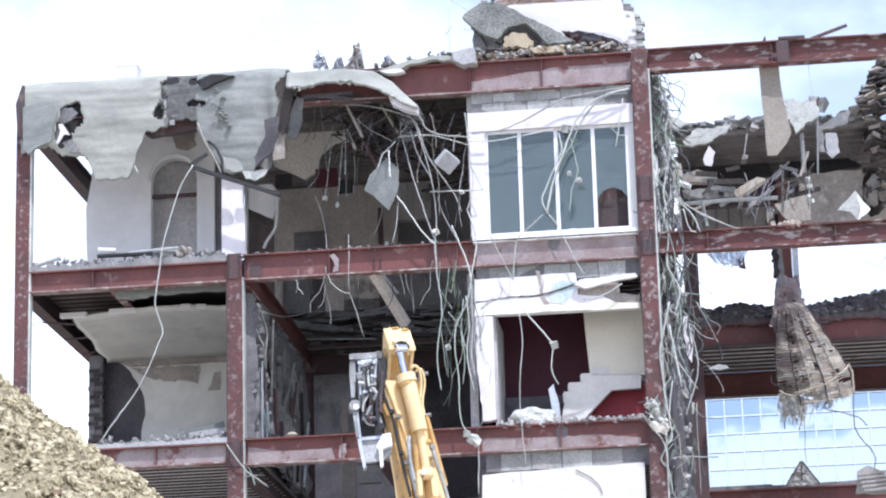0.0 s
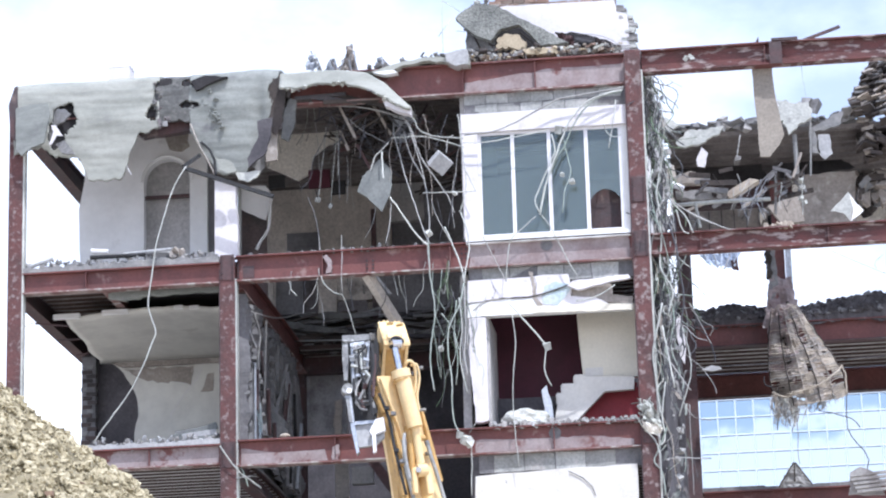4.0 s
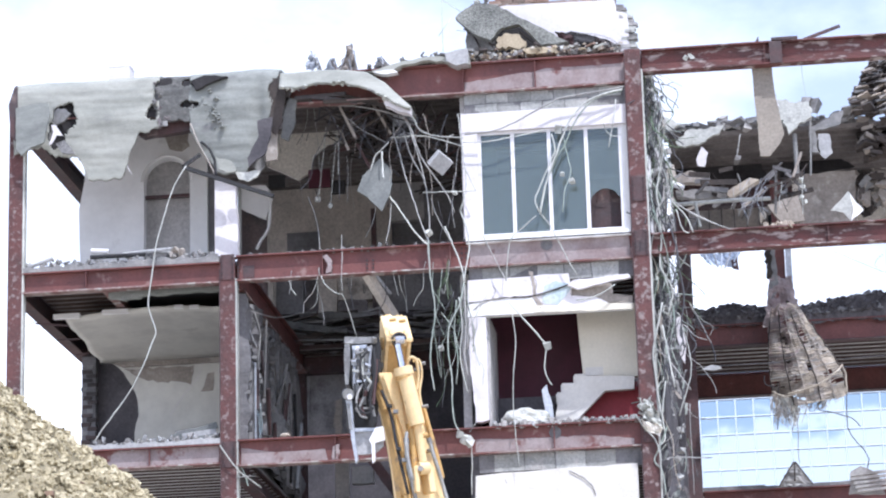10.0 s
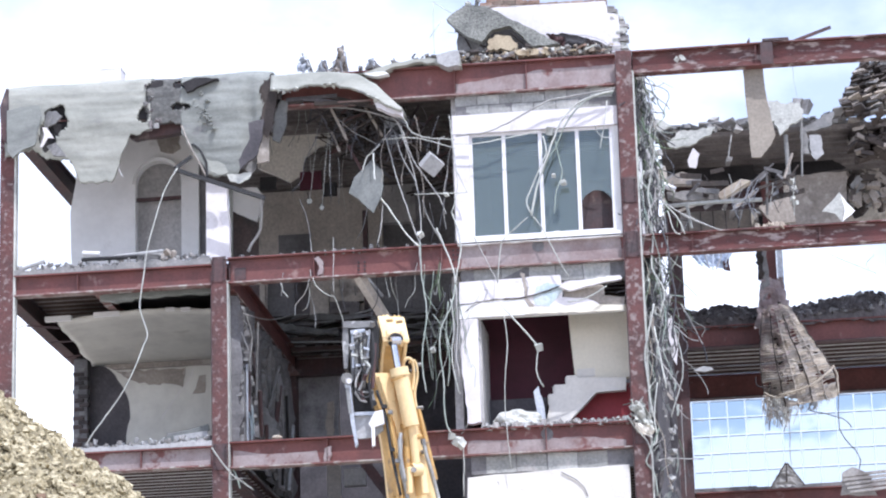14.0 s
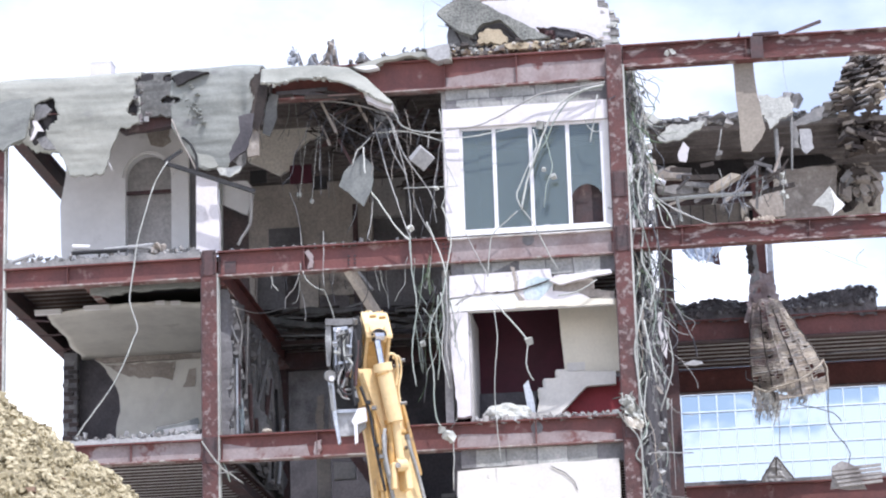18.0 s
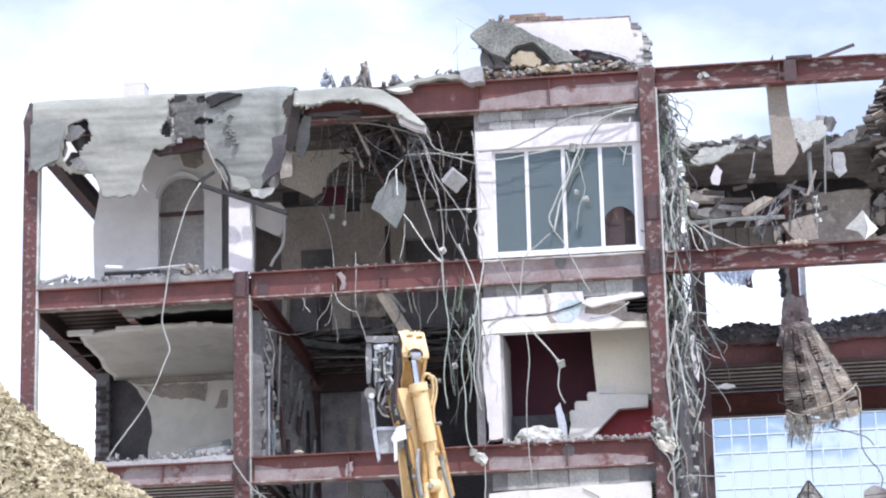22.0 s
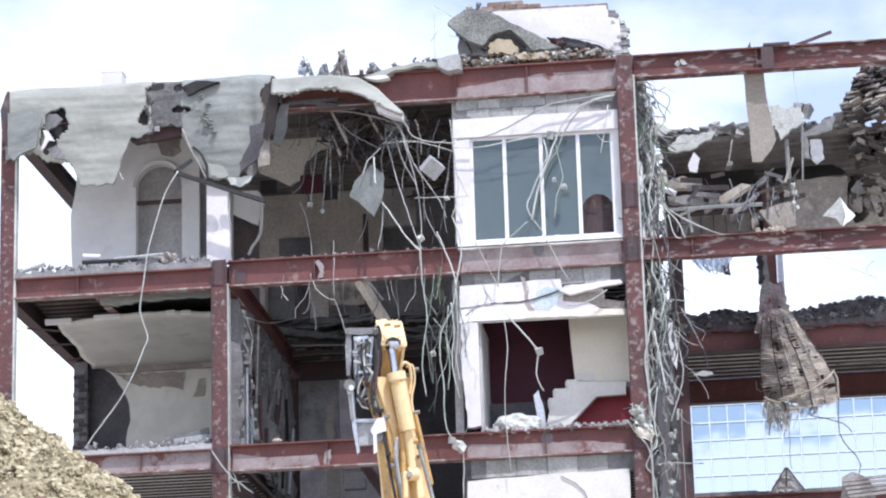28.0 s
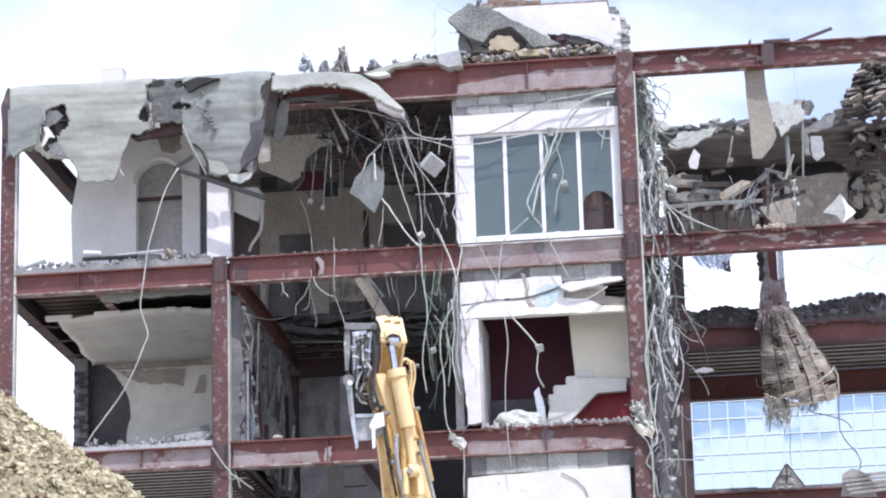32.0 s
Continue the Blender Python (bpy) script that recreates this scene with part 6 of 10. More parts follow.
for k in range(44):     # rounded heap of old masonry
    a_ = brng.uniform(0, math.pi)
    rr_ = 0.42 * brng.random() ** 0.5
    p_ = Vector((12.251, 6.4, 17.965)) + Vector((rr_ * math.cos(a_), brng.uniform(-0.1, 0.2), rr_ * 1.25 * math.sin(a_) - 0.15))
    part("old_stone", box(bmesh.new(), -0.13, 0.13, -0.1, 0.1, -0.06, 0.06, jit=0.03, m=Matrix.Translation(p_) @ Euler((brng.uniform(-0.3, 0.3), math.pi / 2 - a_ + brng.uniform(-0.2, 0.2), 0)).to_matrix().to_4x4(), rng=brng), brng.choice((M_RAW_PLASTER, M_RAW_PLASTER, M_CONC_DARK, M_TIMBER_DARK)), w)
# black plate instead of a cut opening with shade inside
part("dark_opening", boxes((9.965, 10.194, 9.4, 9.48, 18.011, 18.452)), M_HOSE, w, "black plate standing in for a recess")
for k in range(6):      # board joints of the grey wall
    x = 8.43 + k * 0.27
    part("board_joint", boxes((x, x + 0.02, 9.47, 9.495, 17.904, 18.79 + 0.03 * (k % 2))), M_DARK_WALL, w)
part("maroon_band", plate([(8.398, 9.1, 19.525), (8.407, 9.1, 19.703), (10.69, 9.1, 19.71), (10.674, 9.1, 19.431), (9.583, 9.1, 19.411)], 9.1, 9.18, 0.3, 0.01, 320), M_STEEL_DARK, w, "dark red band")
brng = random.Random(322)
for k in range(60):
    a = Vector((11.751, 8.6, 19.059)) + Vector((brng.uniform(-0.1, 0.9), brng.uniform(-0.2, 0.4), brng.uniform(-0.85, 0.6)))
    bm = bmesh.new()
    chunk(bm, a, brng.uniform(0.06, 0.2), brng, 0.7)
    part("broken_block", bm, brng.choice((M_RAW_PLASTER, M_RAW_PLASTER, M_BEIGE, M_CONC_DARK, M_TIMBER_DARK, M_TIMBER_DARK)), w)
ms = thing("masonry_lump", "broken brick masonry lump clinging to the torn roof", "masonry")
rng = random.Random(91)
bms = {M_RUBBLE: bmesh.new(), M_CONC_DARK: bmesh.new(), M_LATH: bmesh.new(), M_TIMBER_DARK: bmesh.new(), M_CHALK: bmesh.new(), M_RAW_PLASTER: bmesh.new()}
for k in range(15):     # bent courses, each stepping up and back
    a, b = Vector((11.65, 5, 19.238)).lerp(Vector((12.226, 5.4, 20.318)), k / 14), Vector((12.672, 5, 19.241)).lerp(Vector((12.937, 5.4, 20.414)), k / 14)
    for i in range(15):
        p = a.lerp(b, (i + rng.uniform(-0.3, 0.3)) / 14) + Vector((0, rng.uniform(-0.15, 0.2), rng.uniform(-0.05, 0.05)))
        m = Matrix.Translation(p) @ Euler((rng.uniform(-0.5, 0.3), rng.uniform(-0.5, -0.05), rng.uniform(-0.4, 0.4))).to_matrix().to_4x4()
        sx, sz = rng.uniform(0.05, 0.13), rng.uniform(0.01, 0.024)
        box(bms[rng.choice((M_TIMBER_DARK, M_TIMBER_DARK, M_CONC_DARK, M_LATH, M_RAW_PLASTER, M_TIMBER_DARK))], -sx, sx, -0.12, 0.12, -sz, sz, jit=0.014, m=m, rng=rng)
# mostly dark pieces below, standing in for the hollow's shade
for k in range(120):
    c = Vector((11.942, 5.2, 19.176)).lerp(Vector((12.735, 5.2, 19.242)), rng.random()) + Vector((0, rng.uniform(0, 0.8), -rng.random() * 0.7))
    flake(bms[rng.choice((M_TIMBER_DARK, M_TIMBER_DARK, M_RAW_PLASTER))], c, rng.uniform(0.06, 0.18), rng, 0.2)
for m_, bm in bms.items():
    tagged(part("broken_masonry", bm, m_, ms), kind="stuff")
re_ = thing("roof_debris", "ragged concrete debris along the torn roof slab", "debris")
rng = random.Random(17)
bms = {M_RUBBLE: bmesh.new(), M_CONC_DARK: bmesh.new(), M_WHITE: bmesh.new()}
for k in range(230):
    u = rng.random()
    a = Vector((7.802, 5.1, 19.191)).lerp(Vector((11.797, 5.1, 19.215)), u)
    flake(bms[rng.choice((M_RUBBLE, M_CONC_DARK, M_CONC_DARK, M_CONC_DARK))], a + Vector((0, rng.uniform(0, 0.7), rng.uniform(-0.07, 0.06))), rng.uniform(0.04, 0.17), rng, 0.25)
for p in ((9.138, 5.2, 19.279), (9.192, 5.2, 19.215), (10.894, 5.2, 19.583), (11.002, 5.2, 19.491), (9.643, 5.2, 19.149)):
    chunk(bms[M_RUBBLE], p, 0.13, rng)
for m_, bm in bms.items():
    if len(bm.verts):
        tagged(part("broken_edge", bm, m_, re_), kind="stuff")
part("white_flap", plate([(10.32, 5, 19.436), (10.902, 5, 19.337), (10.94, 5, 19.036), (10.65, 5, 18.9), (10.458, 5, 18.711), (10.375, 5, 19.014), (10.182, 5, 19.003), (10.135, 5, 19.364)], 4.5, 4.6, 0.06, 0.035, 63), M_CHALK, re_, "white broken slab end")
part("white_flap", plate([(8.207, 5, 18.737), (8.446, 5, 18.961), (9.188, 5, 19.032), (9.088, 5, 18.859), (8.601, 5, 18.652), (8.317, 5, 18.647)], 4.65, 4.75, 0.06, 0.03, 64), M_CHALK, re_, "pale broken slab end")
part("white_flap", plate([(7.776, 5, 19.244), (8.063, 5, 19.286), (8.338, 5, 19.088), (8.05, 5, 19.023)], 4.7, 4.8, 0.06, 0.03, 65), M_CHALK, re_)
part("grey_flap", plate([(10.876, 5, 18.921), (11.571, 5, 19.233), (11.496, 5, 18.94), (10.983, 5, 18.831), (11.068, 5, 18.374), (10.9, 5, 18.385)], 4.8, 4.9, 0.1, 0.03, 66), M_CONC_DARK, re_)
part("hung_sheet", plate([(8.725, 4.6, 18.592), (8.842, 4.6, 18.454), (8.759, 4.6, 18.164), (8.626, 4.6, 18.196), (8.598, 4.6, 18.316)], 4.6, 4.64, 0.1, 0.01, 67), M_WHITE, re_, "white hanging scrap")
part("hung_sheet", plate([(11.046, 4.8, 18.764), (11.269, 4.8, 18.749), (11.311, 4.8, 18.356), (11.147, 4.8, 18.237), (11.014, 4.8, 18.434)], 4.8, 4.85, 0.1, 0.02, 68), M_PANEL, re_, "grey hanging scrap")
part("hung_pipe", tube(bmesh.new(), [(10.575, 4.7, 18.763), (10.583, 4.7, 17.784)], 0.045, 8), M_CABLE, re_, "hanging pipe")
part("hung_rod", tube(bmesh.new(), [(10.914, 4.7, 19.179), (10.846, 4.7, 17.885)], 0.02, 6), M_CABLE, re_)
part("hung_rod", tube(bmesh.new(), [(9.5, 4.7, 18.833), (9.408, 4.7, 18.365)], 0.012, 6), M_CABLE, re_)
bm = bmesh.new()
chunk(bm, (9.404, 4.7, 18.295), 0.09, rng)
part("hung_lamp", bm, M_RUBBLE, re_, "small pale lamp fitting")
rag = thing("folded_sheet", "pale folded sheet leaning behind the beam", "sheet")
part("fold", plate([(11.417, 0.6, 16.304), (11.262, 0.6, 16.141), (11.078, 0.6, 15.981), (11.309, 0.6, 15.912), (11.421, 0.6, 15.744), (11.48, 0.6, 16.02)], 0.55, 0.57, 0.08, 0.012, 69, bow=lambda x, z: 0.3 * (11.4 - x)), M_CHALK, rag, "lit pale side")
part("fold", plate([(11.426, 0.6, 16.293), (11.491, 0.6, 16.019), (11.432, 0.6, 15.743), (11.684, 0.6, 16.007), (11.549, 0.6, 16.123)], 0.56, 0.58, 0.08, 0.012, 70, bow=lambda x, z: 0.9 * (x - 11.4)), M_WHITE_DIRTY, rag, "turned pale side")
bd = thing("board_wreckage", "heap of broken boards pipes and sheets on the torn floor", "wreckage", at=(9.149, 1.5, Z_MID))
part("board", plate([(9.176, 1.6, 16.696), (9.644, 1.6, 16.954), (9.821, 1.6, 16.91), (9.254, 1.6, 16.58)], 1.5, 1.75, 0.2, 0.01, 70), M_LATH, bd, "tan splintered board")
part("crumpled_sheet", plate([(8.245, 1.4, 16.762), (8.636, 1.4, 16.759), (9.18, 1.4, 16.681), (9.206, 1.4, 16.569), (8.627, 1.4, 16.583), (8.261, 1.4, 16.65)], 1.4, 1.6, 0.08, 0.02, 75), M_RUBBLE, bd, "crumpled grey sheet")
part("pipe", tube(bmesh.new(), [(8.266, 1.3, 16.456), (9.151, 1.3, 16.478), (10.01, 1.3, 16.468)], 0.04, 8), M_CABLE_PALE, bd, "pale pipe")
part("pipe", tube(bmesh.new(), [(8.202, 1.3, 16.868), (8.408, 1.3, 16.766)], 0.055, 8), M_UPVC, bd, "white pipe end")
part("pipe", tube(bmesh.new(), [(8.607, 1.2, 16.461), (8.677, 1.2, 15.974)], 0.03, 6), M_CABLE_PALE, bd)
part("panel", plate([(9.942, 2, 16.72), (10.536, 2, 16.906), (10.631, 2, 16.367), (10.187, 2, 16.372)], 2.6, 2.7, 0.15, 0.02, 76), M_RAW_PLASTER, bd, "grey broken panel")
part("panel", plate([(8.084, 2.2, 17.48), (8.215, 2.2, 17.528), (8.252, 2.2, 17.188), (8.07, 2.2, 17.199)], 2.2, 2.4, 0.15, 0.02, 77), M_BEIGE, bd)
part("panel", plate([(8.245, 2.6, 17.386), (8.522, 2.6, 17.505), (8.838, 2.6, 17.349), (8.779, 2.6, 17.239), (8.238, 2.6, 17.251)], 2.6, 2.8, 0.15, 0.02, 78), M_RAW_PLASTER, bd)
for k in range(30):
    a = Vector((8.203, 1.8, 16.904)).lerp(Vector((10.643, 1.8, 16.918)), rng.random()) + Vector((0, rng.uniform(-0.5, 0.5), rng.uniform(-0.3, 0.25)))
    d = Vector((rng.uniform(-1, 1), rng.uniform(-0.3, 0.3), rng.uniform(-0.45, 0.45))).normalized() * rng.uniform(0.2, 0.8)
    bm = bmesh.new()
    bar(bm, a - d / 2, a + d / 2, rng.uniform(0.015, 0.05), rng.uniform(0.015, 0.1))
    part("splinter", bm, rng.choice((M_RAW_PLASTER, M_TIMBER_DARK, M_TIMBER_DARK, M_CONC_DARK, M_DARK_WALL)), bd)
for k in range(14):     # clump of wires
    a = Vector((9.795, 1.2, 16.716)) + Vector((rng.uniform(-0.2, 0.2), rng.uniform(-0.2, 0.2), rng.uniform(-0.1, 0.15)))
    b = Vector((9.654, 1, 16.011)) + Vector((rng.uniform(-0.3, 0.35), rng.uniform(-0.2, 0.2), rng.uniform(-0.1, 0.25)))
    cable("wire", [a, a.lerp(b, 0.5) + Vector((rng.uniform(-0.2, 0.2), 0, rng.uniform(-0.05, 0.1))), b], 0.011, rng.choice((M_CABLE, M_TIN, M_CABLE_DARK)), bd, n=4)
for p in ((10.587, 1.6, 16.862), (10.611, 1.6, 16.739), (10.577, 1.6, 16.52), (10.636, 1.6, 16.45), (10.453, 1.6, 16.903)):
    bm = bmesh.new()
    chunk(bm, p, 0.055, rng, 0.6)
    part("plaster_lump", bm, M_CHALK, bd)

fb = thing("fireproof_board", "tan board hanging bent from the roof beam", "board")
part("board", plate([(9.796, 0.25, 18.692), (10.17, 0.25, 18.699), (10.206, 0.25, 18.059), (10.321, 0.25, 17.375), (10.227, 0.25, 17.186), (10.029, 0.25, 16.96), (9.865, 0.25, 16.97), (9.837, 0.25, 17.756)], 0.22, 0.28, 0.2, 0.01, 79), M_FIRE, fb)
part("torn_edge", plate([(10.163, 0.3, 18.408), (10.217, 0.3, 18.075), (10.269, 0.3, 17.907), (10.162, 0.3, 18.024)], 0.29, 0.33, 0.1, 0.008, 80), M_UPVC, fb, "pale torn paper edge")
part("stub", plate([(9.85, 0.15, 19.062), (9.963, 0.15, 19.054), (9.954, 0.15, 19.254)], 0.1, 0.2, 0.2, 0.005, 81), M_STEEL_DARK, fb, "dark stub above the beam")
sp = thing("roof_beam_scraps", "rusty bar and splice plate on the bare roof beam", "steel bar")
bm = bmesh.new()
bar(bm, (10.65, 0.1, 19.077), (11.452, 0.1, 19.341), 0.04, 0.055)
part("leaning_bar", bm, M_STEEL_DARK, sp, "rusty bar leaning up")
part("splice_plate", boxes((10.184, 10.668, -0.06, 0.24, Z_ROOF + 0.022, Z_ROOF + 0.07)), M_STEEL_DARK, sp)
part("splice_plate", boxes((10.141, 10.367, -0.05, -0.032, Z_ROOF - 0.42, Z_ROOF + 0.0)), M_STEEL_DARK, sp)
cable("wire", [(10.705, 0.1, 18.633), (10.727, 0.1, 18.303), (10.775, 0.1, 17.917)], 0.009, M_TIN, sp, n=3)
bm = bmesh.new()
chunk(bm, (8.702, -0.03, 18.892), 0.06, rng, 0.15)
chunk(bm, (8.607, -0.03, 18.876), 0.05, rng, 0.15)
part("plaster_smear", bm, M_CHALK, sp, "pale plaster smear")
fo = thing("yellow_foam", "crumbled yellow foam lying on the beam", "foam", at=(10.108, 0.1, Z_MID))
bm = bmesh.new()
for k in range(26):
    chunk(bm, (9.87 + rng.random() * 0.5, rng.uniform(0.0, 0.2), Z_MID - 0.02 + rng.uniform(0, 0.05)), rng.uniform(0.025, 0.06), rng)
part("foam_lump", bm, M_LATH, fo)

# fourth column and the lath basket on it
c4 = thing("ruined_column", "half-stripped column clad in torn lath and plaster", "steel column", "columns of the steel frame")
part("steel_core", boxes((10.034, 10.252, 7.12, 7.39, 14.383, Z_MID + 2.95)), M_STEEL, c4)
part("pale_flange", boxes((10.264, 10.39, 7.02, 7.2, 15.888, Z_MID + 2.8)), M_TIN, c4, "pale blue-grey flange")
part("dark_casing", plate([(9.866, 6.9, 17.063), (10.073, 6.9, 17.051), (10.065, 6.9, 16.115), (9.914, 6.9, 15.885), (9.912, 6.9, 16.243)], 6.85, 6.98, 0.15, 0.03, 82), M_CONC_DARK, c4)
part("dark_casing", plate([(9.914, 6.8, 15.86), (10.466, 6.8, 15.887), (10.462, 6.8, 14.881), (10.25, 6.8, 14.187), (9.973, 6.8, 14.319), (9.811, 6.8, 15.271)], 6.75, 6.97, 0.08, 0.05, 83), M_STEEL_DUSTY, c4, "crumbled brown casing")
prng = random.Random(84)
pb = {M_STEEL_DUSTY: bmesh.new(), M_TIMBER_DARK: bmesh.new(), M_RAW_PLASTER: bmesh.new()}
for k in range(420):
    q = Vector((10.119, 6.78, 15.843)).lerp(Vector((10.067, 6.7, 13.766)), prng.random()) + Vector((prng.uniform(-0.15, 0.19), prng.uniform(-0.04, 0.25), 0))
    chunk(pb[prng.choice((M_STEEL_DUSTY, M_STEEL_DUSTY, M_TIMBER_DARK, M_RAW_PLASTER))], q, prng.uniform(0.015, 0.045), prng, 0.8)
for m_, bm in pb.items():
    tagged(part("casing_crumbs", bm, m_, c4, "crumbling casing"), kind="stuff")


def lath_sack():
    """Torn lath and plaster that has slid down the column: thin wires, ribs and the plaster left between them."""
    lft = [Vector(p) for p in ((9.914, 6.6, 15.688), (9.825, 6.5, 15.101), (9.794, 6.45, 14.563), (9.82, 6.45, 14.035), (9.888, 6.5, 13.647))]
    rgt = [Vector(p) for p in ((10.454, 6.6, 15.728), (10.771, 6.5, 15.142), (11.049, 6.45, 14.692), (11.258, 6.45, 14.26), (11.32, 6.5, 13.802))]
    srng_ = random.Random(88)
    nr, nc = 38, 16
    grid = []
    for j in range(nr + 1):
        f = j / nr * 4
        k = min(3, int(f))
        a, b = lft[k].lerp(lft[k + 1], f - k), rgt[k].lerp(rgt[k + 1], f - k)
        row = []
        for i in range(nc + 1):
            u = i / nc
            p = a.lerp(b, u)
            bulge = math.sin(math.pi * u)
            row.append(p + Vector((0, -(0.12 + 0.3 * j / nr) * bulge + 0.14 * noise.noise((u * 4, f * 2, 3)), -0.16 * bulge * j / nr + 0.05 * noise.noise((u * 5, f * 4, 9)))))
        grid.append(row)
    for j in range(nr + 1):     # level wires, broken here and there
        i0 = 0
        while i0 < nc - 1:
            i1 = min(nc, i0 + srng_.randint(3, 9))
            part("lath_wire", tube(bmesh.new(), [p + Vector((0, -0.012, srng_.uniform(-0.008, 0.008))) for p in grid[j][i0:i1 + 1]], srng_.uniform(0.006, 0.011), 4), srng_.choice((M_LATH, M_LATH, M_CABLE, M_RAW_PLASTER)), c4)
            i0 = i1 + (srng_.randint(1, 3) if srng_.random() < 0.4 else 0)
    for i in (0, 4, 7, 10, 13, 16):
        part("lath_rib", tube(bmesh.new(), [grid[j][i] + Vector((srng_.uniform(-0.008, 0.008), -0.022, 0)) for j in range(srng_.randint(0, 5), nr + 1)], 0.014, 5), M_RAW_PLASTER if i % 2 else M_TIMBER_DARK, c4)
    cells = {M_LATH: bmesh.new(), M_RAW_PLASTER: bmesh.new(), M_STEEL_DUSTY: bmesh.new(), M_TIMBER_DARK: bmesh.new()}
    for j in range(nr):
        for i in range(nc):
            q = noise.noise((i * 0.34, j * 0.24, 5)) + srng_.uniform(-0.15, 0.15)
            # random tone, plus painted shading that is paler towards the lower right
            pale = q * 0.9 + 0.8 * (i / nc - 0.5) + 0.5 * (j / nr - 0.45)
            if q < -0.34:
                continue
            m_ = M_LATH if pale > 0.34 else M_RAW_PLASTER if pale > -0.1 else (M_STEEL_DUSTY if j < 23 else M_RAW_PLASTER)
            quad = [grid[j][i], grid[j][i + 1], grid[j + 1][i + 1], grid[j + 1][i]]
            off = Vector((0, srng_.uniform(0.0, 0.03), 0))
            fr = [cells[m_].verts.new(p + off) for p in quad]
            bk2 = [cells[m_].verts.new(p + off + Vector((0, 0.015, 0))) for p in quad]
            cells[m_].faces.new(fr[::-1])
            cells[m_].faces.new(bk2)
            for a_ in range(4):
                cells[m_].faces.new((fr[a_], fr[(a_ + 1) % 4], bk2[(a_ + 1) % 4], bk2[a_]))
    for m_, bm_ in cells.items():
        tagged(part("lath_plaster", bm_, m_, c4, "plaster still caught in the lath"), kind="stuff")
    for pts in (((10.125, 6.15, 13.791), (10.487, 6.05, 13.842), (10.831, 6.05, 13.961), (11.089, 6.1, 14.144), (11.236, 6.2, 14.32)), ((11.238, 6.2, 14.344), (11.314, 6.25, 14.119), (11.314, 6.3, 13.759)), ((9.836, 6.35, 13.896), (10.055, 6.2, 13.759), (10.326, 6.1, 13.769))):
        cable("hem", pts, 0.036, M_LATH, c4, n=5, wob=0.012, rng=srng_)
    for k in range(46):     # fringe
        a = Vector((9.834, 6.4, 13.861)).lerp(Vector((10.391, 6.2, 13.741)), srng_.random() ** 1.3)
        l = srng_.uniform(0.15, 0.75)
        cable("hanging_fibre", [a, a + Vector((srng_.uniform(-0.08, 0.08), 0, -l * 0.5)), a + Vector((srng_.uniform(-0.12, 0.12), 0, -l))], srng_.uniform(0.006, 0.022), srng_.choice((M_LATH, M_CABLE, M_RAW_PLASTER)), c4, n=3)


lath_sack()
frng = random.Random(515)
for k in range(110):    # grey lint trailing from the hem
    a = (9.903, 6.3, 13.86) if k % 3 else (10.432, 6.2, 13.661)
    a = Vector(a).lerp(Vector((10.301, 6.2, 13.668) if k % 3 else (11.097, 6.2, 13.802)), frng.random())
    d = Vector((frng.uniform(-0.14, 0.1), frng.uniform(-0.05, 0.05), -frng.uniform(0.15, 0.6 if k % 3 else 0.3)))
    part("lint", tube(bmesh.new(), spline([a, a + d * 0.4 + Vector((frng.uniform(-0.06, 0.06), 0, 0)), a + d * 0.75 + Vector((frng.uniform(-0.08, 0.08), 0, 0)), a + d], 2), frng.uniform(0.004, 0.009), 4), frng.choice((M_CABLE, M_LATH, M_RAW_PLASTER, M_CABLE_PALE)), c4)
part("casing_shell", crumple((9.909, 6.9, 16.424), (10.356, 6.9, 16.397), (10.453, 6.8, 15.313), (9.74, 6.8, 15.354), 8, 14, 0.12, 3.0, 4, 0.03, 0.03), M_STEEL_DUSTY, c4, "crumbling brown casing")
part("torn_casing", crumple((9.837, 6.85, 17.053), (9.987, 6.85, 17.043), (9.975, 6.85, 16.371), (9.866, 6.85, 16.378), 4, 10, 0.08, 4.0, 5, 0.03, 0.03), M_TIMBER_DARK, c4, "dark torn casing")
cable("drop_cord", [(10.276, 6.5, 13.654), (10.297, 6.5, 13.074), (10.281, 6.5, 12.615), (10.304, 6.5, 12.441)], 0.018, M_CABLE, c4)
part("mesh_cone", crumple((10.156, 6.5, 12.455), (10.225, 6.5, 12.474), (10.509, 6.45, 11.992), (9.836, 6.5, 11.989), 9, 9, 0.06, 6.0, 6, 0.008, 0.02), M_CABLE, c4, "torn grey mesh")
for a, b in (((10.179, 6.42, 12.461), (9.859, 6.42, 11.973)), ((10.201, 6.42, 12.46), (10.531, 6.42, 11.985)), ((10.189, 6.42, 12.437), (10.178, 6.42, 12.072))):
    part("mesh_stay", tube(bmesh.new(), [a, b], 0.016, 5), M_TIMBER_DARK, c4)
for q in ([(9.965, 6.4, 14.114), (9.949, 6.4, 13.65), (9.896, 6.4, 13.121)], [(10.962, 6.4, 13.828), (10.684, 6.4, 13.519), (11.015, 6.4, 13.42), (11.376, 6.4, 13.286), (11.532, 6.4, 13.105)], [(11.307, 6.4, 13.786), (11.285, 6.4, 13.095), (11.455, 6.4, 12.788), (11.666, 6.4, 12.434), (11.497, 6.4, 11.907)],
          [(9.689, 6.4, 14.245), (9.702, 6.4, 14.069), (9.902, 6.4, 14.001)]):
    cable("bent_rod", q, 0.022, M_CABLE_DARK, c4, n=2)
part("pale_scrap", plate([(11.272, 6, 12.127), (11.467, 6, 12.231), (11.788, 6, 12.079), (11.924, 6, 11.643), (11.21, 6, 11.678)], 6.0, 6.05, 0.15, 0.02, 86), M_DECK, c4, "brown-grey scrap")
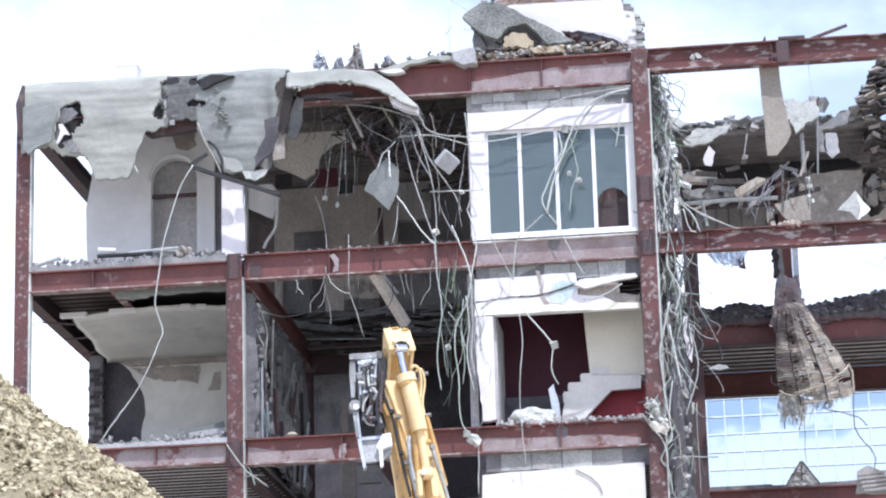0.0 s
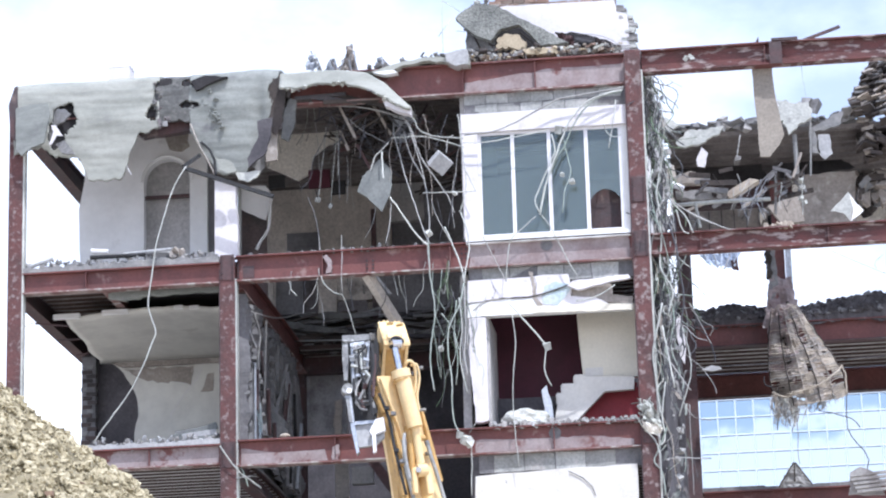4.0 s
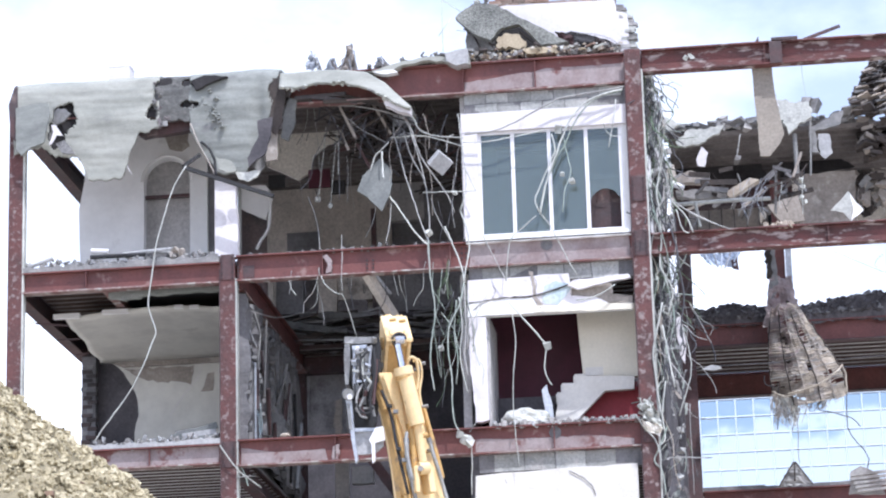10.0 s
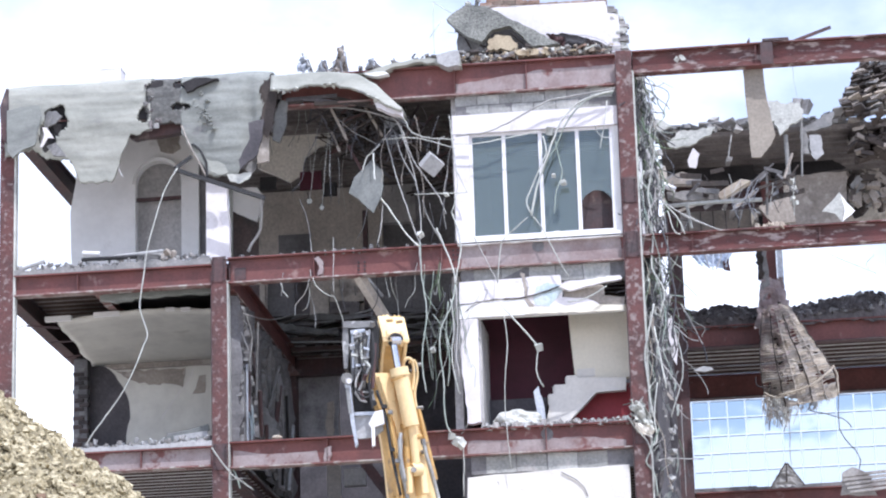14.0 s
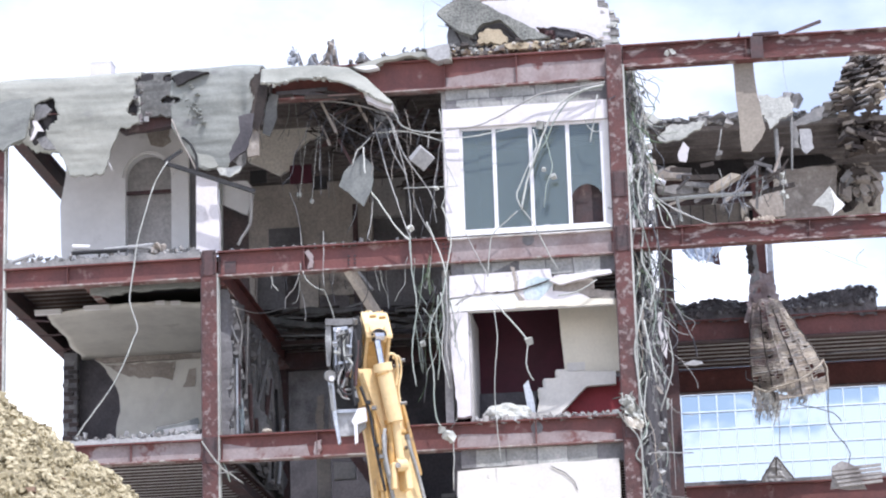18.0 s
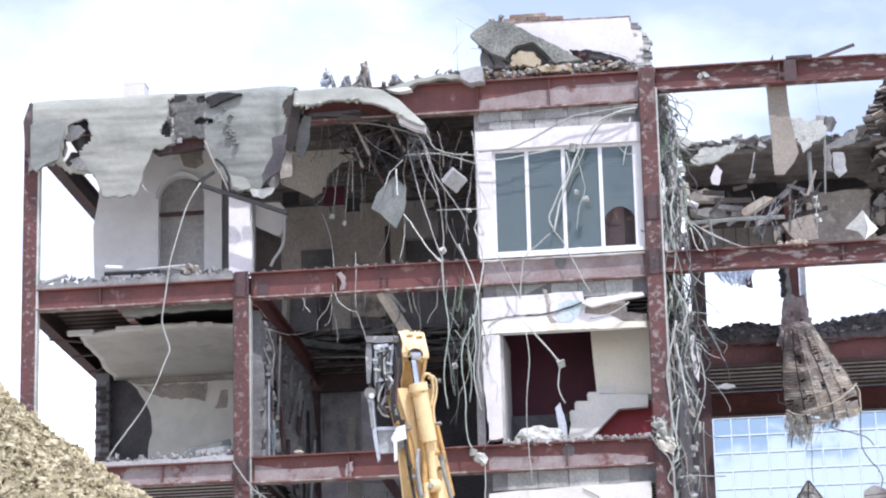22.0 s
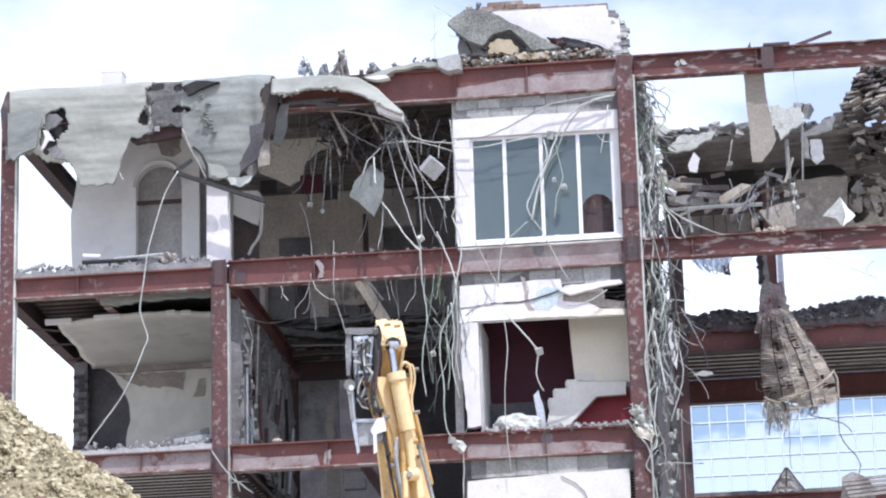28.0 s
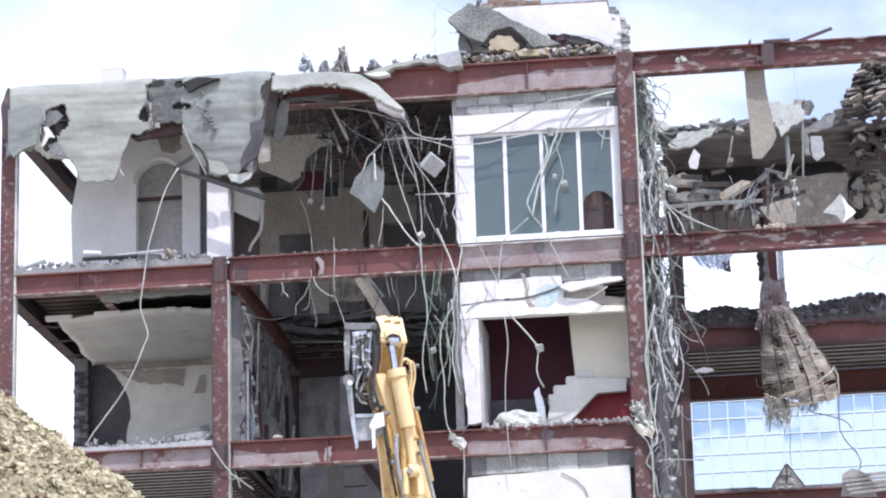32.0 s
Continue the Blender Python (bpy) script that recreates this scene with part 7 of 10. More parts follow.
for k in range(5):
    part("deck_strip", bar(bmesh.new(), Vector((11.255, 6, 12.037)) + Vector((0.03 * k, -0.05 * k - 0.08, -0.09 * k)), Vector((12.23, 6, 12.102)) + Vector((0, -0.05 * k - 0.08, -0.09 * k)), 0.07, 0.05), M_DECK, c4, "ribbed strip")
rr = thing("dark_rubble_ridge", "ridge of dark rubble along the second-row beam", "rubble")
crest_ = ((7.807, 7.9, 16.378), (8.073, 7.9, 16.132), (8.518, 7.9, 16.013), (9.081, 7.9, 16.174), (9.388, 7.9, 16.105), (9.833, 7.9, 16.029), (10.451, 7.9, 15.993), (10.973, 7.9, 16.091), (11.352, 7.9, 16.126), (11.701, 7.9, 16.205), (12.459, 7.9, 16.274))
cx_, cz_ = [p[0] for p in crest_], [p[2] for p in crest_]
bm, nx = bmesh.new(), 120
rows_ = []
for i in range(nx + 1):
    x = cx_[0] + (cx_[-1] - cx_[0]) * i / nx
    zc = float(np.interp(x, cx_, cz_)) - 0.03
    row = []
    for j, (y, f) in enumerate(((7.42, -0.1), (7.46, 0.3), (7.55, 0.55), (7.7, 0.85), (7.9, 1.0), (8.1, 0.8), (8.6, -0.1))):
        z = 15.6 + (zc - 15.6) * f + 0.07 * noise.noise((x * 4, y * 4, 1)) + 0.05 * noise.noise((x * 11, y * 9, 2))
        row.append(bm.verts.new((x + rng.uniform(-0.015, 0.015), y + 0.06 * noise.noise((x * 6, j, 3)), z)))
    rows_.append(row)
for a, b in zip(rows_, rows_[1:]):
    for j in range(6):
        bm.faces.new((a[j], b[j], b[j + 1], a[j + 1]))
tagged(part("rubble_bed", bm, M_RUBBLE_DARK, rr), kind="stuff")
bm, bm2 = bmesh.new(), bmesh.new()
for k in range(700):
    x = rng.uniform(cx_[0], cx_[-1])
    f = rng.random()
    z = 15.6 + (float(np.interp(x, cx_, cz_)) - 15.6) * (0.25 + 0.72 * f)
    (flake if rng.random() < 0.6 else chunk)(bm if rng.random() < 0.8 else bm2, (x, 7.44 + 0.42 * f, z), rng.uniform(0.025, 0.075), rng, 0.45)
tagged(part("rubble_layer", bm, M_RUBBLE_DARK, rr), kind="stuff")
tagged(part("pale_layer", bm2, M_CONC_DARK, rr), kind="stuff")
tn = thing("tin_sheet", "crumpled pale blue corrugated sheet hanging under the beam", "metal sheet")
part("sheet", crumple((8.64, 1.5, 15.534), (9.396, 1.5, 15.532), (9.294, 1.45, 15.187), (8.778, 1.45, 15.316), 26, 6, 0.05, 9.0, 12, 0.006, 0.02), M_TIN_BLUE, tn, "crumpled corrugated sheet")
for k, (a, b) in enumerate((((8.73, 1.2, 15.448), (8.844, 1.2, 15.224)), ((8.897, 1.2, 15.448), (8.966, 1.2, 15.173)), ((9.043, 1.2, 15.44), (9.028, 1.2, 15.159)), ((9.21, 1.2, 15.44), (9.09, 1.2, 15.144)), ((9.335, 1.2, 15.444), (9.263, 1.2, 15.264)))):
    part("corrugation", tube(bmesh.new(), [a, b], 0.016, 6), (M_TIN_BLUE, M_TIN)[k % 2], tn)
part("torn_corner", plate([(9.213, 1.4, 15.343), (9.321, 1.4, 15.402), (9.35, 1.4, 15.161), (9.236, 1.4, 15.19)], 1.4, 1.44, 0.1, 0.01, 99), M_STEEL_DARK, tn)
lm = thing("hanging_lamp", "bent cable with a pale lamp shade over the glass building", "lamp")
cable("cord", [(8.417, 0.8, 14.436), (8.621, 0.8, 13.999), (8.768, 0.8, 13.651)], 0.02, M_CABLE, lm, n=3)
cable("cord", [(8.768, 0.8, 13.651), (8.819, 0.8, 13.458), (8.831, 0.8, 13.288)], 0.03, M_CABLE_DARK, lm, n=3)
cable("cord", [(8.451, 0.8, 14.306), (8.646, 0.8, 14.082), (8.825, 0.8, 13.955), (8.755, 0.8, 13.8)], 0.014, M_CABLE_PALE, lm, n=3)
part("shade", plate([(8.574, 0.8, 13.168), (8.757, 0.8, 13.237), (8.908, 0.8, 13.202), (8.944, 0.8, 13.161), (8.777, 0.8, 13.131)], 0.76, 0.84, 0.3, 0.003, 101), M_PANEL, lm, "pale shade")
cable("loose_wire", [(8.022, 2, 13.348), (8.447, 2, 13.455), (9.078, 2, 13.496), (10.018, 2, 13.488)], 0.016, M_CABLE_DARK, lm, n=3)
cable("loose_wire", [(11.164, 2, 13.5), (11.787, 2, 13.52), (12.203, 2, 13.551)], 0.016, M_CABLE_DARK, lm, n=3)
cable("loose_wire", [(7.779, 1, 11.646), (8.288, 1, 11.6), (8.674, 1, 11.57)], 0.016, M_CABLE_DARK, lm, n=3)
for q in ([(8.019, 3, 15.102), (8.508, 3, 15.375), (9.061, 3, 15.645)], [(8.405, 3, 15.909), (8.382, 3, 15.439), (8.278, 3, 15.087)], [(8.189, 3, 15.921), (8.155, 3, 15.676), (8.069, 3, 15.233)], [(11.114, 3, 15.859), (11.631, 3, 15.583), (12.094, 3, 15.355)], [(12.066, 3, 15.724), (11.907, 3, 15.566), (11.941, 3, 15.453)], [(9.723, 3, 15.159), (9.923, 3, 15.293)]):
    cable("thin_wire", q, 0.008, M_CABLE_DARK, lm, n=3)

ck = thing("wall_cracks", "thin dark cracks in the white lintel and panel", "cracks")
for q in ([(4.441, 0.045, 14.443), (4.753, 0.045, 14.489), (5.136, 0.045, 14.52), (5.395, 0.045, 14.547), (5.622, 0.045, 14.523), (5.964, 0.045, 14.599), (6.246, 0.045, 14.689)], [(5.645, 0.045, 14.905), (5.68, 0.045, 14.722), (5.632, 0.045, 14.523), (5.699, 0.045, 14.381), (5.777, 0.045, 14.25)],
          [(4.562, 0.045, 14.34), (4.649, 0.045, 14.463)], [(4.867, 0.045, 14.833), (4.924, 0.045, 14.659), (4.878, 0.045, 14.524)], [(4.979, 0.045, 11.251), (5.025, 0.045, 11.106)]):
    cable("crack", q, 0.009, M_DARK_WALL, ck, n=4, wob=0.015)
# ---- cables ----
def cable_set(name, label, specs, category="cables"):
    t = thing(name, label, category)
    for r, m_, *pts in specs:
        cable("cable", pts, r, m_, t)
    return t


cable_set("long_hanging_cable", "long pale green cable hanging across two floors", [
    (0.027, M_CABLE_PALE, (-0.71, -0.4, 17.275), (-0.913, -0.4, 16.938), (-1.104, -0.4, 16.405), (-1.263, -0.4, 15.818), (-1.368, -0.4, 15.124), (-1.42, -0.4, 14.646), (-1.282, -0.4, 14.18), (-1.334, -0.4, 13.97), (-1.575, -0.4, 13.381), (-1.887, -0.4, 12.872), (-2.199, -0.4, 12.469), (-2.437, -0.4, 12.137))])
dk = thing("bent_dark_pipe", "dark steel angle hanging broken under the slab", "pipe")
part("angle_bar", bar(bmesh.new(), (-0.763, -0.35, 17.272), (0.922, -0.35, 16.609), 0.08, 0.07), M_HOSE, dk)
part("angle_bar", bar(bmesh.new(), (-0.763, -0.35, 17.294), (-0.484, -0.2, 17.542), 0.07), M_HOSE, dk)
cable("bent_rod", [(-0.686, -0.1, 18.195), (-0.526, -0.2, 17.798), (-0.367, -0.25, 17.497), (-0.187, -0.3, 17.119)], 0.03, M_RAW_PLASTER, dk)
cable("bent_rod", [(-0.482, -0.1, 17.827), (-0.291, -0.2, 17.617), (-0.196, -0.25, 17.376), (-0.166, -0.3, 17.084)], 0.05, M_HOSE, dk)
cable_set("open_bay_cables", "tangle of pale cables hanging in the open bay", [
    (0.028, M_CABLE_PALE, (2.922, -0.1, 17.419), (2.941, -0.15, 16.987), (3.004, -0.2, 16.62), (3.237, -0.2, 16.248), (3.503, -0.15, 15.815), (3.73, -0.1, 15.568)),
    (0.024, M_CABLE, (3.111, 0.2, 17.831), (3.231, 0.1, 17.373), (3.36, 0, 16.842), (3.509, -0.1, 16.368), (3.664, -0.1, 15.851), (3.762, -0.1, 15.598)),
    (0.024, M_CABLE, (3.292, 0.2, 17.863), (3.432, 0.1, 17.36), (3.646, 0, 16.933), (3.743, -0.1, 16.516), (3.772, -0.1, 15.974), (3.729, -0.1, 15.546), (3.749, -0.1, 15.063)),
    (0.024, M_CABLE, (3.22, 0, 18.136), (3.387, 0, 18.014), (3.507, 0, 17.709), (3.624, 0, 17.317), (3.826, 0, 16.976), (4.108, 0, 16.523), (4.225, 0, 16.19)),
    (0.026, M_CABLE_PALE, (3.437, -0.2, 18.123), (3.56, -0.2, 17.938), (3.66, -0.2, 17.745), (3.946, -0.15, 17.633), (4.438, -0.05, 17.599)),
    (0.02, M_CABLE_PALE, (3.083, 0, 17.703), (3.612, 0, 17.702), (4.032, 0, 17.597), (4.449, 0, 17.439)),
    (0.022, M_CABLE_PALE, (2.704, -0.1, 17.072), (2.794, -0.1, 17.339), (2.923, -0.1, 17.463), (3.052, -0.1, 17.586)),
    (0.016, M_CABLE, (2.167, 0.5, 18.344), (2.498, 0.4, 18.012), (2.948, 0.2, 17.697)),
    (0.016, M_CABLE_DARK, (2.484, 0.5, 18.044), (2.683, 0.4, 17.611), (2.921, 0.3, 17.069), (2.961, 0.3, 16.463)),
    (0.03, M_CABLE, (0.964, 0.3, 18.628), (1.772, 0.3, 18.597), (2.524, 0.3, 18.569), (3.08, 0.3, 18.554)),
    (0.03, M_CABLE, (0.996, 0.3, 18.514), (1.771, 0.3, 18.518), (2.521, 0.3, 18.435), (3.053, 0.3, 18.266), (3.286, 0.3, 18.184)),
    (0.012, M_CABLE_PALE, (1.708, 1, 18.333), (1.644, 1, 17.751), (1.57, 1, 17.141), (1.535, 1, 16.953)),
    (0.012, M_CABLE_PALE, (1.936, 1, 18.352), (1.861, 1, 17.737), (1.809, 1, 17.181), (1.77, 1, 16.794)),
    (0.012, M_CABLE_PALE, (1.933, 1, 18.16), (1.937, 1, 17.733), (1.92, 1, 17.353)),
    (0.012, M_CABLE, (2.099, 1, 17.722), (2.113, 1, 17.274), (2.084, 1, 16.808)),
    (0.018, M_CABLE, (1.374, 0.8, 16.905), (1.467, 0.8, 16.644), (1.548, 0.8, 16.308), (1.633, 0.5, 15.727), (1.694, -0.05, 15.144)),
    (0.014, M_CABLE, (2.073, 0.3, 15.972), (2.13, -0.05, 15.44), (2.113, -0.05, 15.065), (2.129, -0.05, 14.797)),
    (0.02, M_CABLE, (3.016, 0.3, 16.569), (2.999, 0.2, 16.106), (2.921, 0.1, 15.703)),
    (0.014, M_CABLE, (2.646, 0.6, 17.231), (2.673, 0.6, 16.457), (2.483, 0.6, 15.976)),
    (0.02, M_CABLE_PALE, (1.736, -0.05, 15.12), (1.807, -0.05, 14.944), (2.034, -0.05, 14.76), (2.128, -0.05, 14.733), (2.206, 0.1, 14.51), (2.333, 0.3, 13.996)),
    (0.02, M_CABLE, (1.673, -0.05, 15.091), (1.56, 0.1, 14.868), (1.355, 0.3, 14.716), (1.342, 0.3, 14.523)),
    (0.018, M_CABLE_PALE, (1.136, -0.05, 15.069), (1.178, 0, 14.908), (1.261, 0, 14.796)),
    (0.03, M_CABLE, (0.068, 0.6, 14.702), (0.174, 0.6, 14.534), (0.3, 0.6, 14.257), (0.404, 0.6, 13.982)),
])
cable_set("centre_cable_bundle", "bundle of green and white cables draped over the beam", [
    (0.026, M_CABLE_GREEN, (3.743, -0.1, 15.653), (3.75, -0.1, 15.117), (3.792, -0.1, 14.741), (3.833, -0.1, 14.314), (3.782, -0.1, 13.947), (3.72, -0.1, 13.529), (3.741, -0.1, 13.109), (3.785, -0.1, 12.835)),
    (0.03, M_CABLE_PALE, (4.052, -0.1, 15.903), (4.159, -0.1, 15.628), (4.313, -0.1, 15.19), (4.385, -0.1, 14.813)),
    (0.028, M_CABLE_PALE, (4.342, -0.1, 16.209), (4.456, -0.1, 15.825), (4.486, -0.1, 15.447), (4.414, -0.1, 15.078), (4.365, -0.1, 14.814)),
    (0.028, M_CABLE_GREEN, (4.375, -0.1, 14.813), (4.298, -0.15, 14.434), (4.144, -0.15, 14.125), (4.054, -0.15, 13.814), (4.072, -0.15, 13.341), (4.113, -0.15, 12.973), (4.1, -0.15, 12.505), (4.152, -0.15, 12.161), (4.289, -0.15, 11.968)),
    (0.024, M_CABLE_PALE, (4.274, -0.1, 14.554), (4.321, -0.1, 14.022), (4.265, -0.1, 13.499), (4.315, -0.1, 13.078), (4.388, -0.1, 12.761)),
    (0.024, M_CABLE_GREEN, (4.221, -0.1, 14.504), (4.174, -0.1, 13.925), (4.221, -0.1, 13.397), (4.178, -0.1, 12.928)),
    (0.02, M_CABLE_DARK, (4.189, -0.05, 14.678), (3.941, 0, 14.174), (3.864, 0.1, 13.673), (3.953, 0.1, 13.142), (3.887, 0.1, 12.57)),
    (0.02, M_CABLE, (4.384, -0.1, 14.76), (4.383, -0.1, 14.019), (4.348, -0.1, 13.494), (4.397, -0.1, 13.073)),
    (0.016, M_CABLE_GREEN, (3.967, 0, 15.13), (3.888, 0, 14.495), (3.784, 0, 14.077), (3.824, 0, 13.652), (3.873, 0, 13.124)),
    (0.016, M_CABLE, (4.792, -0.1, 14.577), (4.595, -0.1, 14.218), (4.443, -0.1, 13.962), (4.402, -0.1, 13.596)),
    (0.02, M_CABLE_PALE, (4.423, -0.1, 11.848), (4.423, -0.1, 11.518), (4.395, -0.1, 10.905)),
    (0.022, M_CABLE_PALE, (3.667, -0.15, 16.561), (4.127, -0.15, 16.543), (4.649, -0.15, 16.532)),
    (0.02, M_CABLE_PALE, (4.357, -0.15, 18.045), (4.406, -0.15, 17.548), (4.453, -0.15, 17), (4.462, -0.15, 16.565), (4.346, -0.15, 16.14)),
    (0.02, M_CABLE_PALE, (4.433, -0.15, 17.001), (4.571, -0.15, 16.721), (4.649, -0.15, 16.532)),
    (0.018, M_CABLE, (4.256, -0.1, 17.661), (4.149, -0.1, 17.58), (4.121, -0.1, 17.309)),
    (0.018, M_CABLE_DARK, (4.283, -0.05, 16.932), (4.195, -0.05, 16.394), (4.096, -0.05, 15.86)),
    (0.018, M_CABLE, (3.793, 0, 16.488), (3.909, 0, 16.102), (4.147, 0, 15.634)),
    (0.014, M_CABLE_DARK, (3.904, 0.2, 16.485), (3.966, 0.2, 16.047), (3.904, 0.2, 15.672)),
    (0.014, M_CABLE, (4.536, -0.1, 12.234), (4.388, -0.1, 12.035)),
])
cable_set("window_cables", "pale cable loom hanging in front of the window", [
    (0.034, M_CABLE_PALE, (7.42, -0.1, 18.328), (7.054, -0.15, 18.227), (6.736, -0.15, 18.095), (6.465, -0.15, 17.828), (6.297, -0.15, 17.512), (6.147, -0.15, 17.13), (5.987, -0.15, 16.739), (5.868, -0.15, 16.315), (5.816, -0.15, 16.017)),
    (0.028, M_CABLE_GREEN, (7.396, -0.08, 18.293), (6.891, -0.08, 18.173), (6.509, -0.08, 17.76), (6.316, -0.08, 17.337), (6.173, -0.08, 17.128), (5.945, -0.08, 16.601), (5.821, -0.08, 16.048)),
    (0.03, M_CABLE, (7.443, -0.12, 18.364), (6.898, -0.12, 18.291), (6.269, -0.12, 18.224), (5.844, -0.12, 18.032), (5.418, -0.12, 17.819), (4.994, -0.12, 17.672), (4.468, -0.12, 17.641)),
    (0.02, M_CABLE_PALE, (4.422, -0.12, 17.491), (4.883, -0.12, 17.472), (5.251, -0.12, 17.524), (5.618, -0.12, 17.566), (5.986, -0.12, 17.629)),
    (0.026, M_CABLE_PALE, (6.075, -0.1, 17.542), (6.126, -0.1, 17.234), (6.035, -0.1, 17.022), (5.876, -0.1, 16.653), (5.729, -0.1, 16.306), (5.794, -0.1, 16.087)),
    (0.018, M_CABLE_GREEN, (6.291, -0.1, 17.463), (6.35, -0.1, 17.111), (6.4, -0.1, 16.782), (6.284, -0.1, 16.465), (6.227, -0.1, 16.039)),
    (0.022, M_CABLE_PALE, (5.728, -0.1, 16.005), (5.472, -0.1, 15.784), (5.28, -0.1, 15.614), (5.199, -0.1, 15.351), (5.14, -0.1, 14.801)),
    (0.022, M_CABLE_PALE, (5.833, -0.1, 16.02), (6.019, -0.1, 15.73), (6.161, -0.1, 15.4), (6.304, -0.1, 15.094), (6.448, -0.1, 14.83)),
    (0.02, M_CABLE, (4.743, -0.1, 15.7), (4.898, -0.1, 15.348), (5.034, -0.1, 15.041), (5.131, -0.1, 14.844)),
    (0.02, M_CABLE_PALE, (7.287, -0.1, 18.14), (7.201, -0.1, 17.599), (7.113, -0.1, 17.224)),
    (0.016, M_CABLE_PALE, (7.029, -0.1, 17.698), (7.094, -0.1, 17.519), (7.225, -0.1, 17.423), (7.361, -0.1, 17.458)),
    (0.03, M_CABLE_PALE, (5.178, -0.1, 14.396), (5.494, -0.1, 14.009), (5.847, -0.1, 13.558)),
    (0.024, M_CABLE_PALE, (5.847, -0.1, 13.558), (5.783, -0.1, 13.207), (5.825, -0.1, 12.975), (5.901, -0.1, 12.826)),
    (0.018, M_CABLE_PALE, (5.233, -0.1, 14.202), (5.277, -0.1, 13.653), (5.215, -0.1, 13.029), (5.191, -0.05, 12.469), (5.221, -0.1, 11.992), (5.261, -0.1, 11.374)),
    (0.026, M_CABLE_PALE, (7.115, -0.1, 14.622), (6.842, -0.1, 14.458), (6.635, -0.1, 14.396), (6.409, -0.1, 14.367)),
])
def loose_wires(name, label, a, b, n, drop, seed, mats, depth=0.4, r=(0.004, 0.009), rise=0.15):
    """Thin wires that hang and kink from anywhere along a line."""
    t = thing(name, label, "wires")
    r_ = random.Random(seed)
    for k in range(n):
        p = Vector(a).lerp(Vector(b), r_.random()) + Vector((0, r_.uniform(-depth, depth), r_.uniform(-rise, 0.15)))
        steps = r_.randint(4, 7)
        l = r_.uniform(*drop)
        pts = [p]
        d = Vector((r_.gauss(0, 0.4), 0, -1))
        for i in range(steps):
            d = Vector((d.x * 0.7 + r_.gauss(0, 0.16), r_.gauss(0, 0.08), -abs(r_.gauss(1, 0.25)))).normalized()
            if r_.random() < 0.08:
                d.z *= -0.5
            pts.append(pts[-1] + d * l / steps)
        part("wire", tube(bmesh.new(), spline(pts, 3), r_.uniform(*r), 4), r_.choice(mats), t)
    return t


loose_wires("thin_hanging_wires", "thin kinked wires hanging below the torn roof", (1.713, 0.8, 18.216), (4.466, 0.2, 17.899), 13, (0.5, 2.0), 501, (M_CABLE, M_CABLE_DARK, M_CABLE_DARK, M_RAW_PLASTER), 0.7)
loose_wires("thin_hanging_wires", "thin green and white wires knotted beside the opening", (3.735, 0, 15.275), (4.574, 0, 15.118), 26, (0.5, 1.3), 502, (M_CABLE_GREEN, M_CABLE_PALE, M_WEED, M_WEED, M_CABLE_DARK), 0.15, rise=1.5)
loose_wires("thin_hanging_wires", "thin wires hanging from the middle beam", (0.901, 0.3, 15.222), (3.853, 0.3, 15.219), 16, (0.3, 1.0), 503, (M_CABLE, M_CABLE_DARK, M_CABLE_PALE), 0.3)
loose_wires("thin_hanging_wires", "thin wires trailing over the bare rear floor", (8.26, 1.2, 16.967), (10.77, 1.2, 16.806), 9, (0.4, 1.1), 504, (M_CABLE, M_CABLE_DARK, M_CABLE_PALE, M_TIMBER_DARK), 0.5)
bits = thing("cable_fittings", "white junction box and plug ends hung on cables", "cable fittings")
bxm = pose(*(4.023, -0.3, 17.068), 38, 30, 40)
bm = box(bmesh.new(), -0.17, 0.17, -0.1, 0.1, -0.16, 0.16, m=bxm)
bmesh.ops.bevel(bm, geom=bm.edges[:], offset=0.012, segments=1, affect="EDGES")
part("junction_box", bm, M_PANEL, bits, "white junction box")
part("flat_panel", plate([(2.761, -0.25, 16.729), (2.953, -0.25, 16.869), (3.119, -0.25, 16.75), (3.072, -0.25, 16.536), (2.919, -0.25, 16.221), (2.672, -0.25, 16.474)], -0.26, -0.22, 0.2, 0.006, 111), M_DULL, bits, "grey translucent panel")
part("flat_panel", plate([(2.54, 0, 17.003), (2.863, 0, 17.311), (3.091, 0, 17.077), (3.063, 0, 16.751), (2.741, 0, 16.499), (2.429, 0, 16.715)], 0.0, 0.03, 0.2, 0.006, 112), M_DULL, bits)
for p, r in (((1.534, 1, 16.898), 0.05), ((1.77, 1, 16.761), 0.045), ((5.846, -0.1, 13.548), 0.065), ((4.318, -0.15, 11.905), 0.09), ((4.388, -0.15, 11.86), 0.07), ((4.229, -0.15, 11.992), 0.06), ((6.203, -0.1, 17.621), 0.07), ((6.254, -0.1, 16.759), 0.04), ((6.414, -0.1, 16.619), 0.045), ((4.268, -0.2, 16.498), 0.055), ((3.767, -0.1, 15.802), 0.06), ((3.907, 0, 13.647), 0.045)):
    bm = bmesh.new()
    chunk(bm, p, r, rng)
    part("plug", bm, M_CABLE_PALE, bits)
part("plug_tail", plate([(5.666, 0.5, 12.876), (5.763, 0.5, 12.976), (5.852, 0.5, 12.604), (5.873, 0.5, 12.341), (5.74, 0.5, 12.348)], 0.5, 0.53, 0.1, 0.01, 113), M_TIN, bits, "pale torn strip")
# the bundle along the third column
crng = random.Random(77)
sh = thing("plaster_shreds", "green and grey shreds of plaster and wrap caught in cables", "scraps")
